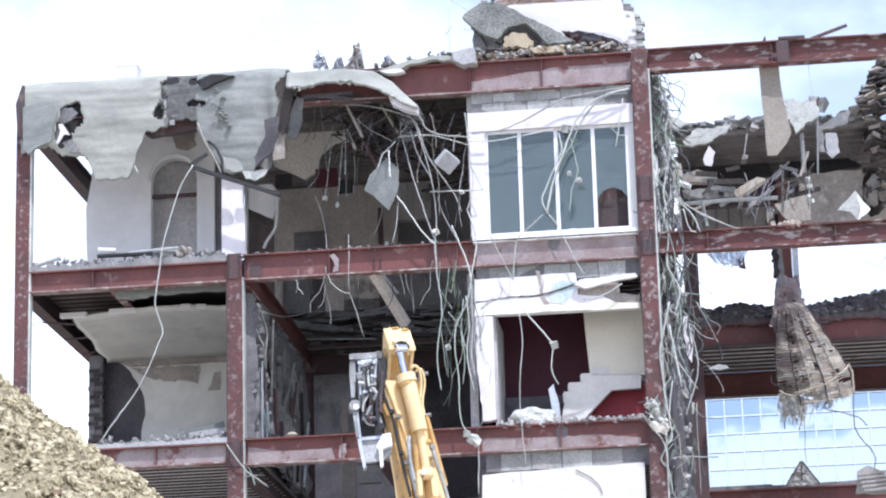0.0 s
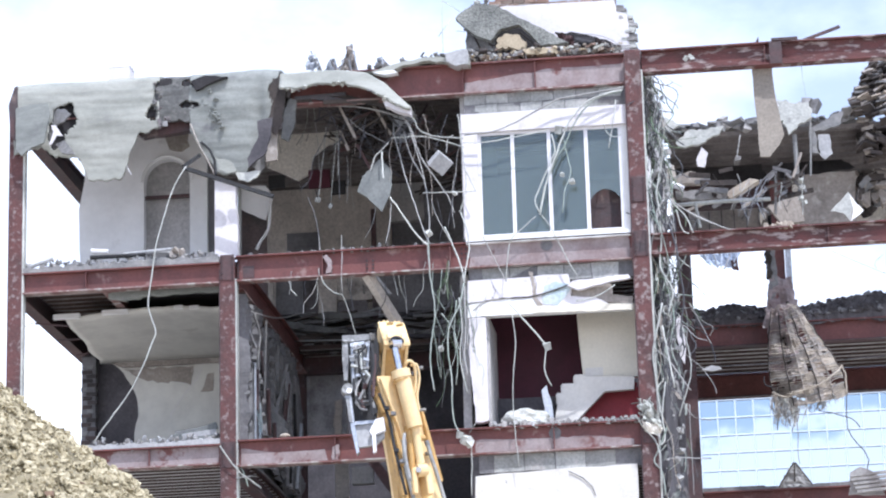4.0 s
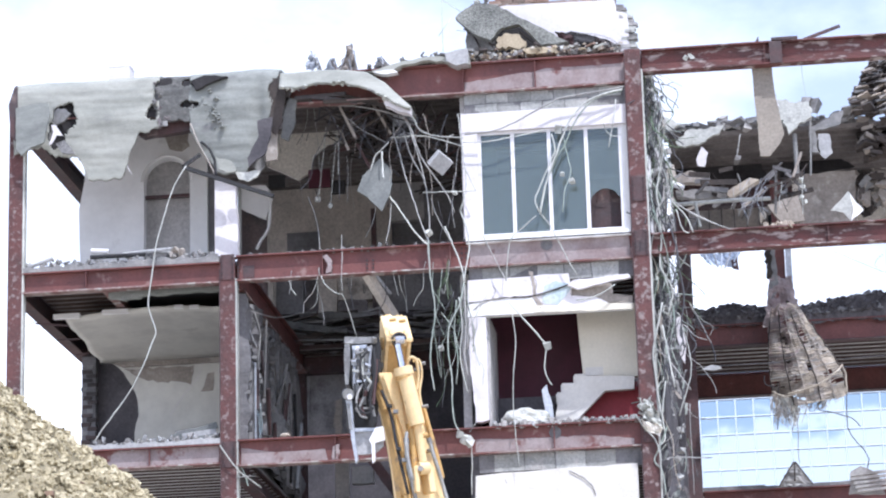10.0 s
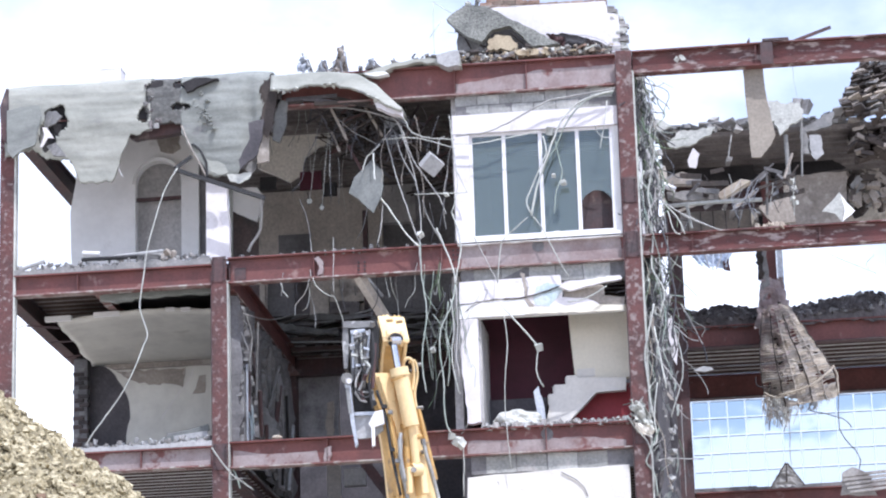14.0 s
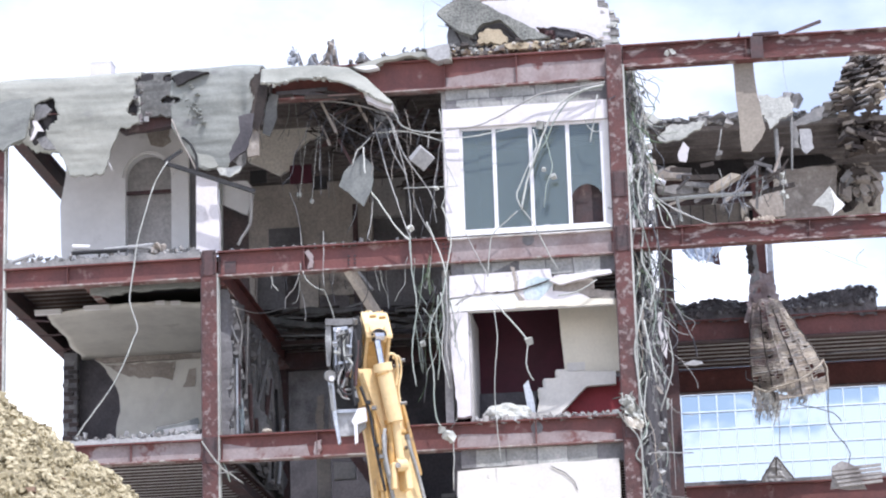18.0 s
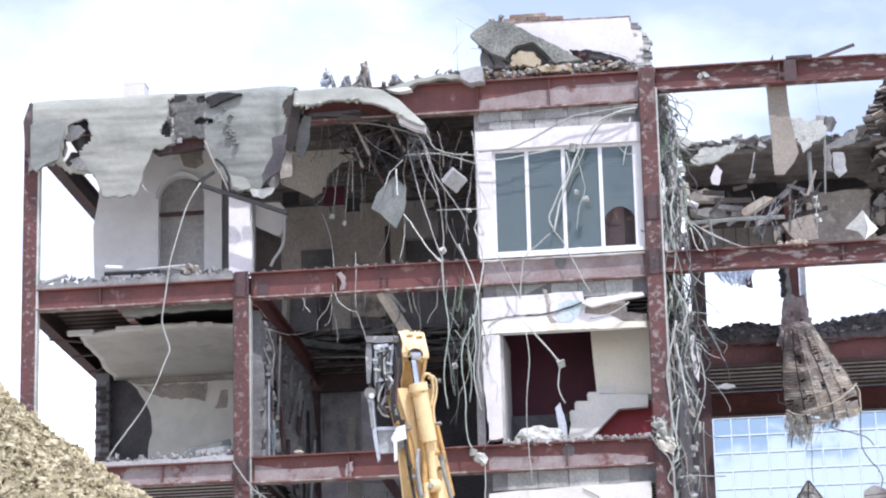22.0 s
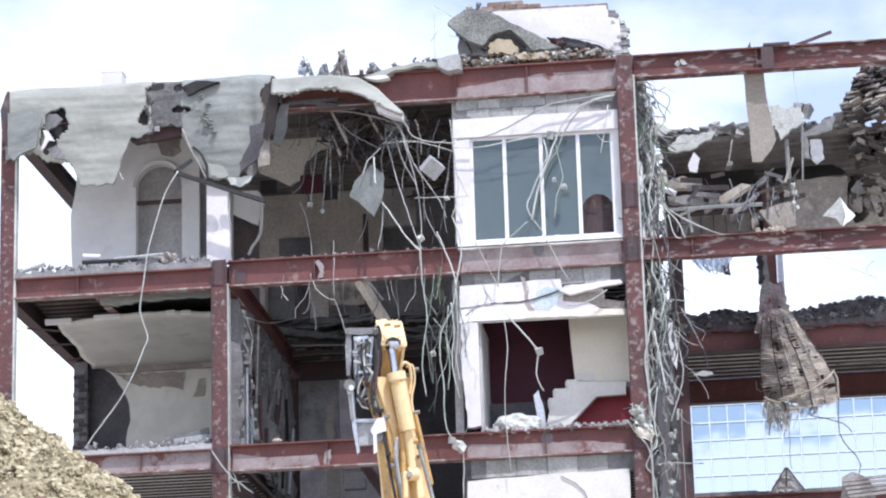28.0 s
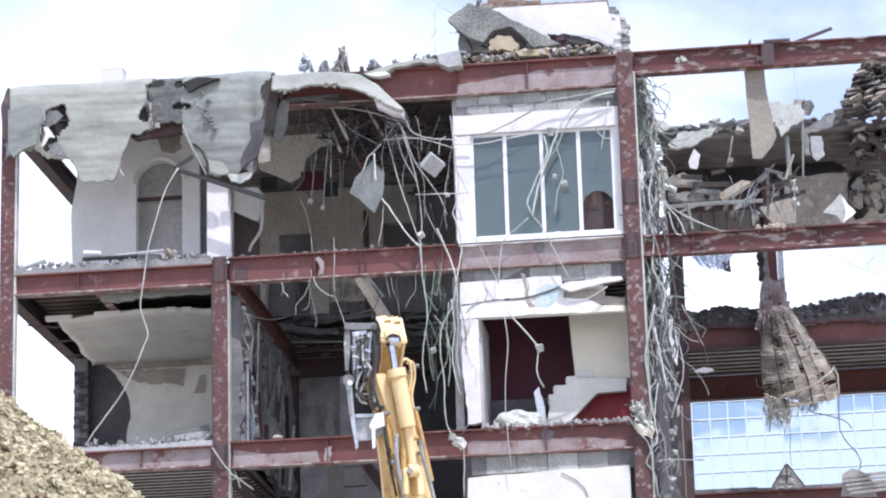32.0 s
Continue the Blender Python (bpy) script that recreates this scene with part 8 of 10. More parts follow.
for k in range(110):
    z = crng.uniform(10.6, 18.7)
    wide = float(np.interp(z, (10.4, 12, 13.5, 15, 16.2, 17.5, 18.8), (0.3, 0.45, 0.55, 0.42, 0.36, 0.32, 0.14)))
    x, y = X_3 + 0.2 + crng.uniform(0, wide), crng.uniform(0.1, 0.5)
    h, w_ = crng.uniform(0.08, 0.4), crng.uniform(0.02, 0.08)
    tilt = crng.uniform(-0.12, 0.12)
    part("shred", plate([(x, z), (x + w_, z + crng.uniform(-0.03, 0.03)), (x + w_ * crng.uniform(0.4, 1.1) + tilt, z - h), (x + w_ * 0.2 + tilt, z - h * crng.uniform(0.7, 1.1))], y, y + 0.012, 0.06, 0.012, 900 + k), crng.choice((M_CABLE_GREEN, M_RAW_PLASTER, M_RUBBLE_DARK, M_CABLE_DARK, M_DULL, M_CONC_DARK)), sh)
rb = thing("column_cable_bundle", "thick bundle of green white and grey cables along the column", "cables")
crng = random.Random(2024)
for k in range(74):
    r = crng.choice((0.009, 0.012, 0.016, 0.016, 0.02, 0.026, 0.032))
    m_ = crng.choice((M_CABLE_GREEN, M_CABLE_GREEN, M_CABLE_GREEN, M_CABLE_PALE, M_CABLE, M_CABLE_DARK, M_CABLE_DARK, M_CABLE_DARK, M_LATH))
    z0 = 18.75 - crng.random() ** 1.5 * 6.0
    z1 = max(10.4, z0 - crng.uniform(0.8, 3.6))
    n = max(3, int((z0 - z1) / 0.45))
    x = X_3 + 0.2 + crng.uniform(0, 0.32)
    y = crng.uniform(-0.05, 0.5)
    if z0 < 14.6 and k % 4:     # few reach the foot of the column
        continue
    pts = []
    for i in range(n + 1):
        z = z0 + (z1 - z0) * i / n
        wide = float(np.interp(z, (10.4, 12, 13.5, 15, 16.2, 17.5, 18.8), (0.32, 0.5, 0.62, 0.45, 0.38, 0.32, 0.12)))
        x += crng.uniform(-0.2, 0.2)
        x = min(max(x, X_3 + 0.17), X_3 + 0.2 + wide)
        pts.append((x, y + crng.uniform(-0.05, 0.05), z))
    cable("cable", pts, r, m_, rb, n=4)
for q, r in (([(7.853, 0, 18.354), (8.052, 0, 18.176), (8.12, 0, 17.843), (8.018, 0, 17.447), (8.086, 0, 17.138)], 0.02), ([(7.983, 0, 17.58), (8.092, 0, 17.246), (8.179, 0, 16.915), (8.243, 0, 16.534), (8.207, 0, 16.213)], 0.025),
             ([(8.15, -0.1, 16.22), (8.396, -0.1, 15.99), (8.742, -0.1, 15.756), (9.24, -0.1, 15.534)], 0.026), ([(8.208, -0.1, 16.13), (8.44, -0.1, 15.849), (8.576, -0.1, 15.51)], 0.024),
             ([(8.129, -0.1, 16.2), (8.544, -0.1, 15.896), (9.14, -0.1, 15.561)], 0.02), ([(8.292, -0.1, 15.965), (8.386, -0.1, 15.586), (8.505, -0.1, 15.504)], 0.02), ([(7.99, 0, 15.531), (7.928, 0, 15.962), (8.094, 0, 16.22)], 0.026),
             ([(7.954, -0.1, 14.236), (7.803, -0.1, 13.617), (7.743, -0.1, 13.204), (7.795, -0.1, 12.58), (7.836, -0.1, 12.165)], 0.035), ([(8.285, 0, 13.823), (8.391, 0, 13.295), (8.39, 0, 12.88), (8.153, 0, 12.17)], 0.025),
             ([(7.763, -0.1, 13.411), (8.006, -0.1, 13.189), (8.38, -0.1, 12.6)], 0.02), ([(7.934, -0.1, 13.818), (8.011, -0.1, 13.293), (8.101, -0.1, 12.666)], 0.03), ([(7.377, -0.15, 12.199), (7.545, -0.15, 11.914), (7.753, -0.15, 11.627), (7.795, -0.15, 10.832)], 0.026),
             ([(7.926, -0.1, 11.956), (7.779, -0.1, 11.605), (7.678, -0.1, 11.355), (7.808, -0.1, 11.145), (7.848, -0.1, 10.738)], 0.028), ([(7.935, -0.1, 12.779), (7.856, -0.1, 12.164), (7.887, -0.1, 11.753), (7.749, -0.1, 11.607)], 0.024),
             ([(7.94, -0.1, 11.393), (8.219, -0.1, 11.389), (8.637, -0.1, 11.348)], 0.018), ([(8.344, 0, 12.366), (8.334, 0, 11.75), (8.348, 0, 11.239), (8.343, 0, 10.732)], 0.012)):
    cable("cable", q, r, crng.choice((M_CABLE_PALE, M_CABLE_GREEN, M_CABLE)), rb)
for k in range(260):    # fine wire and shredded sheathing, dense as straw
    z0 = 18.8 - crng.random() * 8.2
    wide = float(np.interp(z0, (10.4, 12, 13.5, 15, 16.2, 17.5, 18.8), (0.4, 0.5, 0.62, 0.5, 0.46, 0.42, 0.2)))
    if z0 < 13.8 and k % 6:
        continue
    p = Vector((X_3 + 0.17 + wide * crng.random() ** 1.2, crng.uniform(0.0, 0.5), z0))
    d = Vector((crng.gauss(0, 0.35), crng.gauss(0, 0.15), -1)).normalized()
    pts = [p]
    for i in range(crng.randint(3, 6)):
        d = (d + Vector((crng.gauss(0, 0.45), crng.gauss(0, 0.2), crng.gauss(0, 0.25)))).normalized()
        pts.append(pts[-1] + d * crng.uniform(0.08, 0.22))
    part("wire", tube(bmesh.new(), spline(pts, 3), crng.uniform(0.005, 0.012), 4), crng.choice((M_CABLE_GREEN, M_CABLE_DARK, M_CABLE_DARK, M_CABLE_DARK, M_CABLE, M_WEED, M_WEED, M_CABLE_PALE)), rb)
bmp = bmesh.new()
for k in range(45):
    flake(bmp, Vector((7.559, -0.1, 12.262)) + Vector((crng.uniform(-0.12, 0.14), crng.uniform(-0.05, 0.2), crng.uniform(-0.22, 0.16))), crng.uniform(0.015, 0.04), crng, 0.4)
tagged(part("plaster_clump", bmp, M_CHALK, rb, "crumbs of plaster caught in the cables"), kind="stuff")
part("torn_wrap", crumple((7.442, -0.12, 12.493), (7.655, -0.12, 12.506), (7.865, -0.15, 11.93), (7.52, -0.15, 12.109), 9, 10, 0.12, 7.0, 21, 0.008, 0.03), M_CHALK, rb, "pale torn wrap caught on the column")
part("torn_wrap", crumple((7.462, -0.16, 12.098), (7.849, -0.16, 11.958), (7.811, -0.16, 11.769), (7.523, -0.16, 11.903), 8, 6, 0.1, 8.0, 22, 0.008, 0.03), M_CREAM_BOARD, rb, "pale torn wrap caught on the column")
part("pale_strip", boxes((7.774, 7.857, 0.1, 0.18, Z_MID - 0.05, 17.078)), M_UPVC, rb, "pale trunking strip")
part("pale_strip", plate([(8.159, 0.3, 14.008), (8.253, 0.3, 14.056), (8.327, 0.3, 13.473), (8.292, 0.3, 13.182), (8.218, 0.3, 13.322)], 0.28, 0.36, 0.1, 0.015, 114), M_WHITE, rb, "torn white strip")
bmp = bmesh.new()
for k in range(70):
    z = crng.uniform(10.5, 18.6)
    chunk(bmp, (X_3 + crng.uniform(0.2, 0.6), crng.uniform(0.05, 0.4), z), crng.uniform(0.02, 0.07), crng, 0.6)
tagged(part("scrap_layer", bmp, M_CABLE, rb), kind="stuff")

# ---- clutter in the open bay ----
oc = thing("torn_ceiling_frame", "torn ceiling hangers bars and strips under the roof deck", "ceiling frame")
for a, b, w_ in (((1.906, 0.5, 18.867), (2.342, 0.5, 17.909), 0.075), ((2.561, 0.8, 18.81), (2.977, 0.8, 18.029), 0.08), ((1.993, 0.9, 18.203), (2.149, 0.9, 17.8), 0.07), ((2.269, 1.2, 17.998), (2.561, 1.2, 17.417), 0.12)):
    part("hanger_bar", bar(bmesh.new(), a, b, w_, 0.05), M_RAW_PLASTER if w_ < 0.09 else M_STEEL_DARK, oc)
part("duct", boxes((2.987, 3.451, 1.0, 1.5, 18.079, 18.462)), M_TIN, oc, "grey duct end")
# black plate on the closed duct stands in for shade inside
part("duct_mouth", boxes((3.018, 3.428, 0.985, 0.998, 18.102, 18.248)), M_HOSE, oc, "black plate for the shade in the duct's mouth")
orng = random.Random(55)
for k in range(60):
    a = Vector((1.549, 1, 18.637)).lerp(Vector((3.389, 1, 18.368)), orng.random()) + Vector((0, orng.uniform(-0.5, 1.8), orng.uniform(-0.25, 0.3)))
    d = Vector((orng.uniform(-1, 1), orng.uniform(-0.3, 0.3), orng.uniform(-0.7, 0.7))).normalized() * orng.uniform(0.3, 1.3)
    part("strip", bar(bmesh.new(), a - d / 2, a + d / 2, orng.uniform(0.01, 0.03), orng.uniform(0.01, 0.05)), orng.choice((M_STEEL_DARK, M_CABLE_DARK, M_TIMBER_DARK, M_TIMBER_DARK, M_DARK_SHADE)), oc)
for k in range(150):
    a = Vector((2.014, 1.5, 18.563)).lerp(Vector((4.23, 1.5, 17.739)), orng.random()) + Vector((0, orng.uniform(-0.8, 2.2), orng.uniform(-0.35, 0.45)))
    d = Vector((orng.uniform(-1, 1), orng.uniform(-0.4, 0.4), orng.uniform(-0.6, 0.6))).normalized() * orng.uniform(0.3, 1.1)
    part("strip", bar(bmesh.new(), a - d / 2, a + d / 2, orng.uniform(0.01, 0.03), orng.uniform(0.01, 0.06)), orng.choice((M_STEEL_DARK, M_TIMBER_DARK, M_DARK_SHADE, M_TIMBER_DARK, M_CABLE_DARK)), oc)
for k in range(24):
    a = Vector((0.428, 3, 19.09)).lerp(Vector((4.025, 3, 18.655)), orng.random()) + Vector((0, orng.uniform(-1, 2.0), 0.3))
    l = orng.uniform(0.4, 1.6)
    cable("hanger_wire", [a, a + Vector((orng.uniform(-0.1, 0.1), 0, -l / 2)), a + Vector((orng.uniform(-0.15, 0.15), 0, -l))], orng.uniform(0.006, 0.016), orng.choice((M_CABLE, M_CABLE_DARK, M_CABLE_PALE)), oc, n=3)
dp = thing("leaning_duct_post", "pale boxed post leaning under the middle beam", "post")
part("post", bar(bmesh.new(), (2.528, 0.2, 15.214), (3.032, 0.9, 14.338), 0.16, 0.15), M_BEIGE, dp)
part("post", bar(bmesh.new(), (2.41, 2, 15.695), (2.748, 2, 15.23), 0.05, 0.05), M_CABLE, dp)
sw = thing("torn_partition", "torn white partition with a curved metal trim", "partition", at=(0.4, 3.0, Z_MID))
part("board", plate([(-0.396, 3.1, 17.919), (0.148, 3.1, 17.885), (0.282, 3.1, 17.644), (0.142, 3.1, 17.189), (-0.117, 3.1, 17.32), (-0.399, 3.1, 17.477)], 3.1, 3.18, 0.12, 0.02, 121), M_WHITE_DIRTY, sw)
part("dark_back", boxes((-0.437, 0.108, 3.4, 3.45, Z_MID, 17.576)), M_BRICK_DARK, sw, "dark brown back")
cable("curved_trim", [(0.233, 3, 17.734), (0.252, 3, 17.35), (0.214, 3, 16.971), (0.066, 3, 16.727), (-0.026, 3, 16.56)], 0.06, M_WHITE_DIRTY, sw)
part("edge_trim", boxes((-0.392, -0.335, 3.0, 3.08, Z_MID, 17.911)), M_CABLE_PALE, sw)
# rubble rims along the floors
def rim(name, label, a, b, n, hi, seed, mats, ydeep=0.4, rmax=0.1):
    t = thing(name, label, "rubble")
    r_ = random.Random(seed)
    ms_ = {m_: bmesh.new() for m_ in mats}
    for k in range(n):
        c = Vector(a).lerp(Vector(b), r_.random()) + Vector((0, r_.uniform(0, ydeep), r_.random() ** 2 * hi))
        chunk(ms_[r_.choice(mats)], c, r_.uniform(0.02, rmax), r_, 0.55)
    for m_, bm in ms_.items():
        tagged(part("rubble_layer", bm, m_, t), kind="stuff")
    return t


rim("floor_rubble", "grey rubble and dust along the upper floor's edge", (X_L + 0.15, 0.05, Z_MID - 0.05), (-0.2, 0.05, Z_MID - 0.02), 260, 0.2, 1, [M_RUBBLE, M_CONC_DARK, M_CONC_DARK], rmax=0.07)
rim("floor_rubble", "thin rubble along the middle bay's floor edge", (0.2, 0.05, Z_MID + 0.02), (5.0, 0.05, Z_MID + 0.02), 150, 0.05, 2, [M_RUBBLE, M_CONC_DARK], rmax=0.06)
rim("floor_rubble", "white plaster rubble along the lower left floor", (-2.7, 0.05, Z_LOW - 0.03), (-0.2, 0.05, Z_LOW - 0.02), 260, 0.2, 3, [M_RUBBLE, M_PANEL], rmax=0.055)
solid("slab_edge_lower", plate([(-2.75, Z_LOW - 0.03), (-2.75, Z_LOW + 0.05), (-0.18, Z_LOW + 0.06), (-0.18, Z_LOW - 0.03)], 0.0, 0.3, 0.06, 0.03, 141, keep=(3,)), M_PANEL, "white dusty slab edge on the lower beam", "slab edge", kind="structure")
solid("slab_edge_upper", plate([(X_L + 0.15, Z_MID - 0.08), (X_L + 0.15, Z_MID + 0.02), (-0.18, Z_MID + 0.04), (-0.18, Z_MID - 0.08)], 0.0, 0.3, 0.06, 0.04, 142, keep=(3,)), M_CONC_DARK, "grey broken slab edge on the beam", "slab edge", kind="structure")
rim("floor_rubble", "pale plaster rubble on the stair room's sill", (4.75, 0.0, Z_LOW + 0.02), (7.4, 0.0, Z_LOW + 0.02), 260, 0.07, 4, [M_RUBBLE, M_RUBBLE, M_PANEL], rmax=0.06)
rim("beam_rubble", "dark debris heaped on the second-row beam", (0.6, 6.9, Z_MID - 0.1), (5.3, 6.9, Z_MID - 0.1), 220, 0.12, 5, [M_CONC_DARK, M_RUBBLE_DARK], rmax=0.14)
bl = thing("stone_lump", "rounded tan stone on the lower beam", "stone", at=(1.003, 0.1, Z_LOW + 0.02))
bm = bmesh.new()
bmesh.ops.create_icosphere(bm, subdivisions=2, radius=0.1, matrix=Matrix.Translation((1.003, 0.12, Z_LOW + 0.07)) @ Matrix.Diagonal((1, 1, 0.5, 1)))
part("stone", bm, M_LATH, bl, smooth=True)
pi = thing("loose_pipes", "white grey and dark pipes lying on the upper floor", "pipes", at=(-2.0, 0.1, Z_MID))
for a, b, r, m_ in (((-2.623, 0.15, 15.908), (-2.299, 0.15, 15.878), 0.05, M_UPVC), ((-2.631, 0.1, 15.775), (-1.589, 0.1, 15.767), 0.04, M_HOSE), ((-2.042, 0.2, 15.821), (-1.108, 0.2, 15.864), 0.045, M_PANEL), ((-3.816, 0.1, 15.648), (-3.343, 0.1, 15.795), 0.04, M_PANEL), ((-1.451, 0.2, 15.863), (-0.808, 0.2, 15.726), 0.04, M_CABLE)):
    part("pipe", tube(bmesh.new(), [a, b], r, 8), m_, pi)
for q in ((-1.022, 0.1, 15.821), (-0.893, 0.1, 15.769), (-1.086, 0.1, 15.737)):
    bm = bmesh.new()
    chunk(bm, q, 0.07, rng)
    part("lump", bm, M_RAW_PLASTER, pi)
sm = thing("plaster_smears", "white plaster smears stuck to the red beams", "plaster")
for pts, s_ in (([(1.751, 0.02, 15.503), (1.836, 0.02, 15.541), (1.929, 0.02, 15.407), (1.915, 0.02, 15.203), (1.809, 0.02, 15.177), (1.854, 0.02, 15.325)], 1), ([(1.884, 0.02, 11.928), (2.009, 0.02, 11.974), (1.983, 0.02, 11.684), (1.859, 0.02, 11.649)], 2)):
    part("smear", plate(pts, 0.02, 0.1, 0.05, 0.015, 150 + s_), M_STEEL_DUSTY, sm)
lb = thing("scrap_boards", "grey splintered boards lying in the lower bay", "boards", at=(-0.6, 0.4, Z_LOW))
for a, b in (((-1.174, 0.5, 12.337), (-0.327, 0.5, 12.548)), ((-0.962, 0.4, 12.338), (-0.329, 0.4, 12.4)), ((-1.132, 0.6, 12.429), (-0.559, 0.6, 12.495)), ((-0.783, 0.3, 12.245), (-0.288, 0.3, 12.283))):
    part("board", bar(bmesh.new(), a, b, 0.035, 0.12), rng.choice((M_PANEL, M_DULL, M_CONC_DARK)), lb)
cable_set("column_strap", "pale strap slung across the foot of the column", [
    (0.03, M_CABLE_PALE, (-0.167, -0.1, 12.04), (-0.002, -0.1, 11.792), (0.174, -0.05, 11.554), (0.372, 0.1, 11.407), (0.539, 0.2, 11.272)), (0.03, M_CABLE_GREEN, (0.166, 0.1, 11.687), (0.248, 0.1, 11.537), (0.309, 0.1, 11.296)),
    (0.02, M_CABLE, (0.111, 0, 11.442), (0.267, 0, 11.455), (0.458, 0.2, 11.504))], "strap")
# brick pier and dark return of the left bay
bp = thing("wall_brick_pier", "dark brick pier at the open left side", "wall", kind="structure")
part("core", boxes((-3.939, -3.66, 4.72, 5.0, Z_LOW, Z_MID - 0.6)), M_DARK_WALL, bp)
bmeshes = 3 * [piece_mesh("brick", box(bmesh.new(), 0, 0.2, -0.02, 0.1, 0, 0.075, jit=0.012, rng=rng), M_BRICK_DARK)] + [piece_mesh("brick", box(bmesh.new(), 0, 0.22, -0.02, 0.1, 0, 0.075, jit=0.008, rng=rng), M_BRICK_DARK), piece_mesh("brick", box(bmesh.new(), 0, 0.13, -0.02, 0.1, 0, 0.075, jit=0.01, rng=rng), M_CONC_DARK)]
lay("brick", bp, bmeshes, [pose(-3.939 + (0.0 if k % 2 == 0 else 0.1) + rng.uniform(-0.02, 0.02), 4.71, Z_LOW + k * 0.09, rz=rng.uniform(-2, 2)) for k in range(30)], M_BRICK_DARK)
for q in (((-3.888, 2.5, 14.823), (-3.417, 2.5, 14.83)), ((-3.806, 3.6, 14.769), (-3.521, 3.6, 14.811)), ((-3.915, 1, 14.797), (-3.259, 1, 14.716))):
    part("rebar", tube(bmesh.new(), q, 0.018, 6), M_STEEL_DARK, bp)
cable("rebar", [(-3.994, 0.1, 14.474), (-3.942, 0.5, 14.633), (-3.861, 1, 14.86)], 0.014, M_CABLE_DARK, bp, n=4)
# thin hanging strip and pale scratches of the left walls
cable_set("torn_paper_strips", "thin pale strips hanging on the white walls", [
    (0.012, M_UPVC, (-2.818, 4.6, 18.419), (-2.911, 4.6, 18.185), (-3.016, 4.6, 17.975)), (0.012, M_UPVC, (-1.938, 0, 17.53), (-1.861, 0, 17.359), (-1.829, 0, 17.313)),
    (0.01, M_WHITE, (-1.401, 4.5, 14.707), (-1.551, 4.5, 14.368), (-1.781, 4.5, 14.092), (-2.01, 4.5, 13.759), (-2.091, 4.5, 13.625))], "paper strips")
# ---- dirt pile ----
def dirt_pile():
    t = thing("dirt_pile", "tall pile of dry yellowish soil with clods and stones", "dirt pile", at=(3.5, -31.5, 0))
    top = (4.669, -31.5, 5.932)
    foot = (5.618, -31.5, 5.183)
    slope = (top[2] - foot[2]) / (foot[0] - top[0])
    xc, zc = top[0] - 0.4, top[2] + 0.25
    bm, n = bmesh.new(), 150

    def height(x, y):
        dx = x - xc
        d = math.hypot(max(0, dx) if dx > 0 else dx * 0.8, (y + 31.5) * 0.9)
        z = zc - slope * d * (0.9 + 0.1 * min(1, d))
        z += 0.08 * noise.noise((x * 2.2, y * 2.2, 0)) + 0.17 * (0.25 - abs(noise.noise((x * 4.5, y * 4.5, 4)))) + 0.13 * (0.25 - abs(noise.noise((x * 12, y * 12, 7))))
        return z
    vs = {}
    for i in range(n + 1):
        for j in range(n + 1):
            u, v = i / n * 2 - 1, j / n * 2 - 1
            x, y = xc + (u * abs(u) ** 0.8) * 8, -31.5 + (v * abs(v) ** 0.8) * 8
            vs[i, j] = bm.verts.new((x, y, max(-0.05, height(x, y))))
    for i in range(n):
        for j in range(n):
            bm.faces.new((vs[i, j], vs[i + 1, j], vs[i + 1, j + 1], vs[i, j + 1]))
    part("soil", bm, M_SOIL, t, smooth=True)
    rng = random.Random(11)
    bm, bs = bmesh.new(), bmesh.new()
    for k in range(9000):
        x, y = xc + rng.uniform(-0.3, 1.6), -31.5 + rng.uniform(-1.5, 0.35)
        r = rng.choice((0.004, 0.005, 0.006, 0.007, 0.008, 0.01, 0.014, 0.022)) * rng.uniform(0.7, 1.4)
        z = height(x, y)
        if rng.random() < 0.45:
            chunk(bs if rng.random() < 0.02 else bm, (x, y, z + r * 0.1), r * 1.1, rng, 0.7)
        else:
            clod(bm, (x, y, z), r, rng, 0.8)
    for k in range(9000):
        x, y = xc + rng.uniform(-0.3, 1.6), -31.5 + rng.uniform(-1.5, 0.3)
        if noise.noise((x * 7, y * 7, 13)) < -0.12:
            continue
        r = 0.006 + 0.017 * rng.random() ** 2
        clod(bm, (x, y, height(x, y) + r * 0.15), r, rng, 0.75)
    tagged(part("loose_soil", bm, M_CLOD, t), kind="stuff")
    tagged(part("stony_soil", bs, M_STONE, t), kind="stuff")
    bm = bmesh.new()
    clod(bm, (4.681, -31.7, 5.773), 0.075, rng)
    part("stone", bm, M_STONE, t, "large brown stone")



dirt_pile()


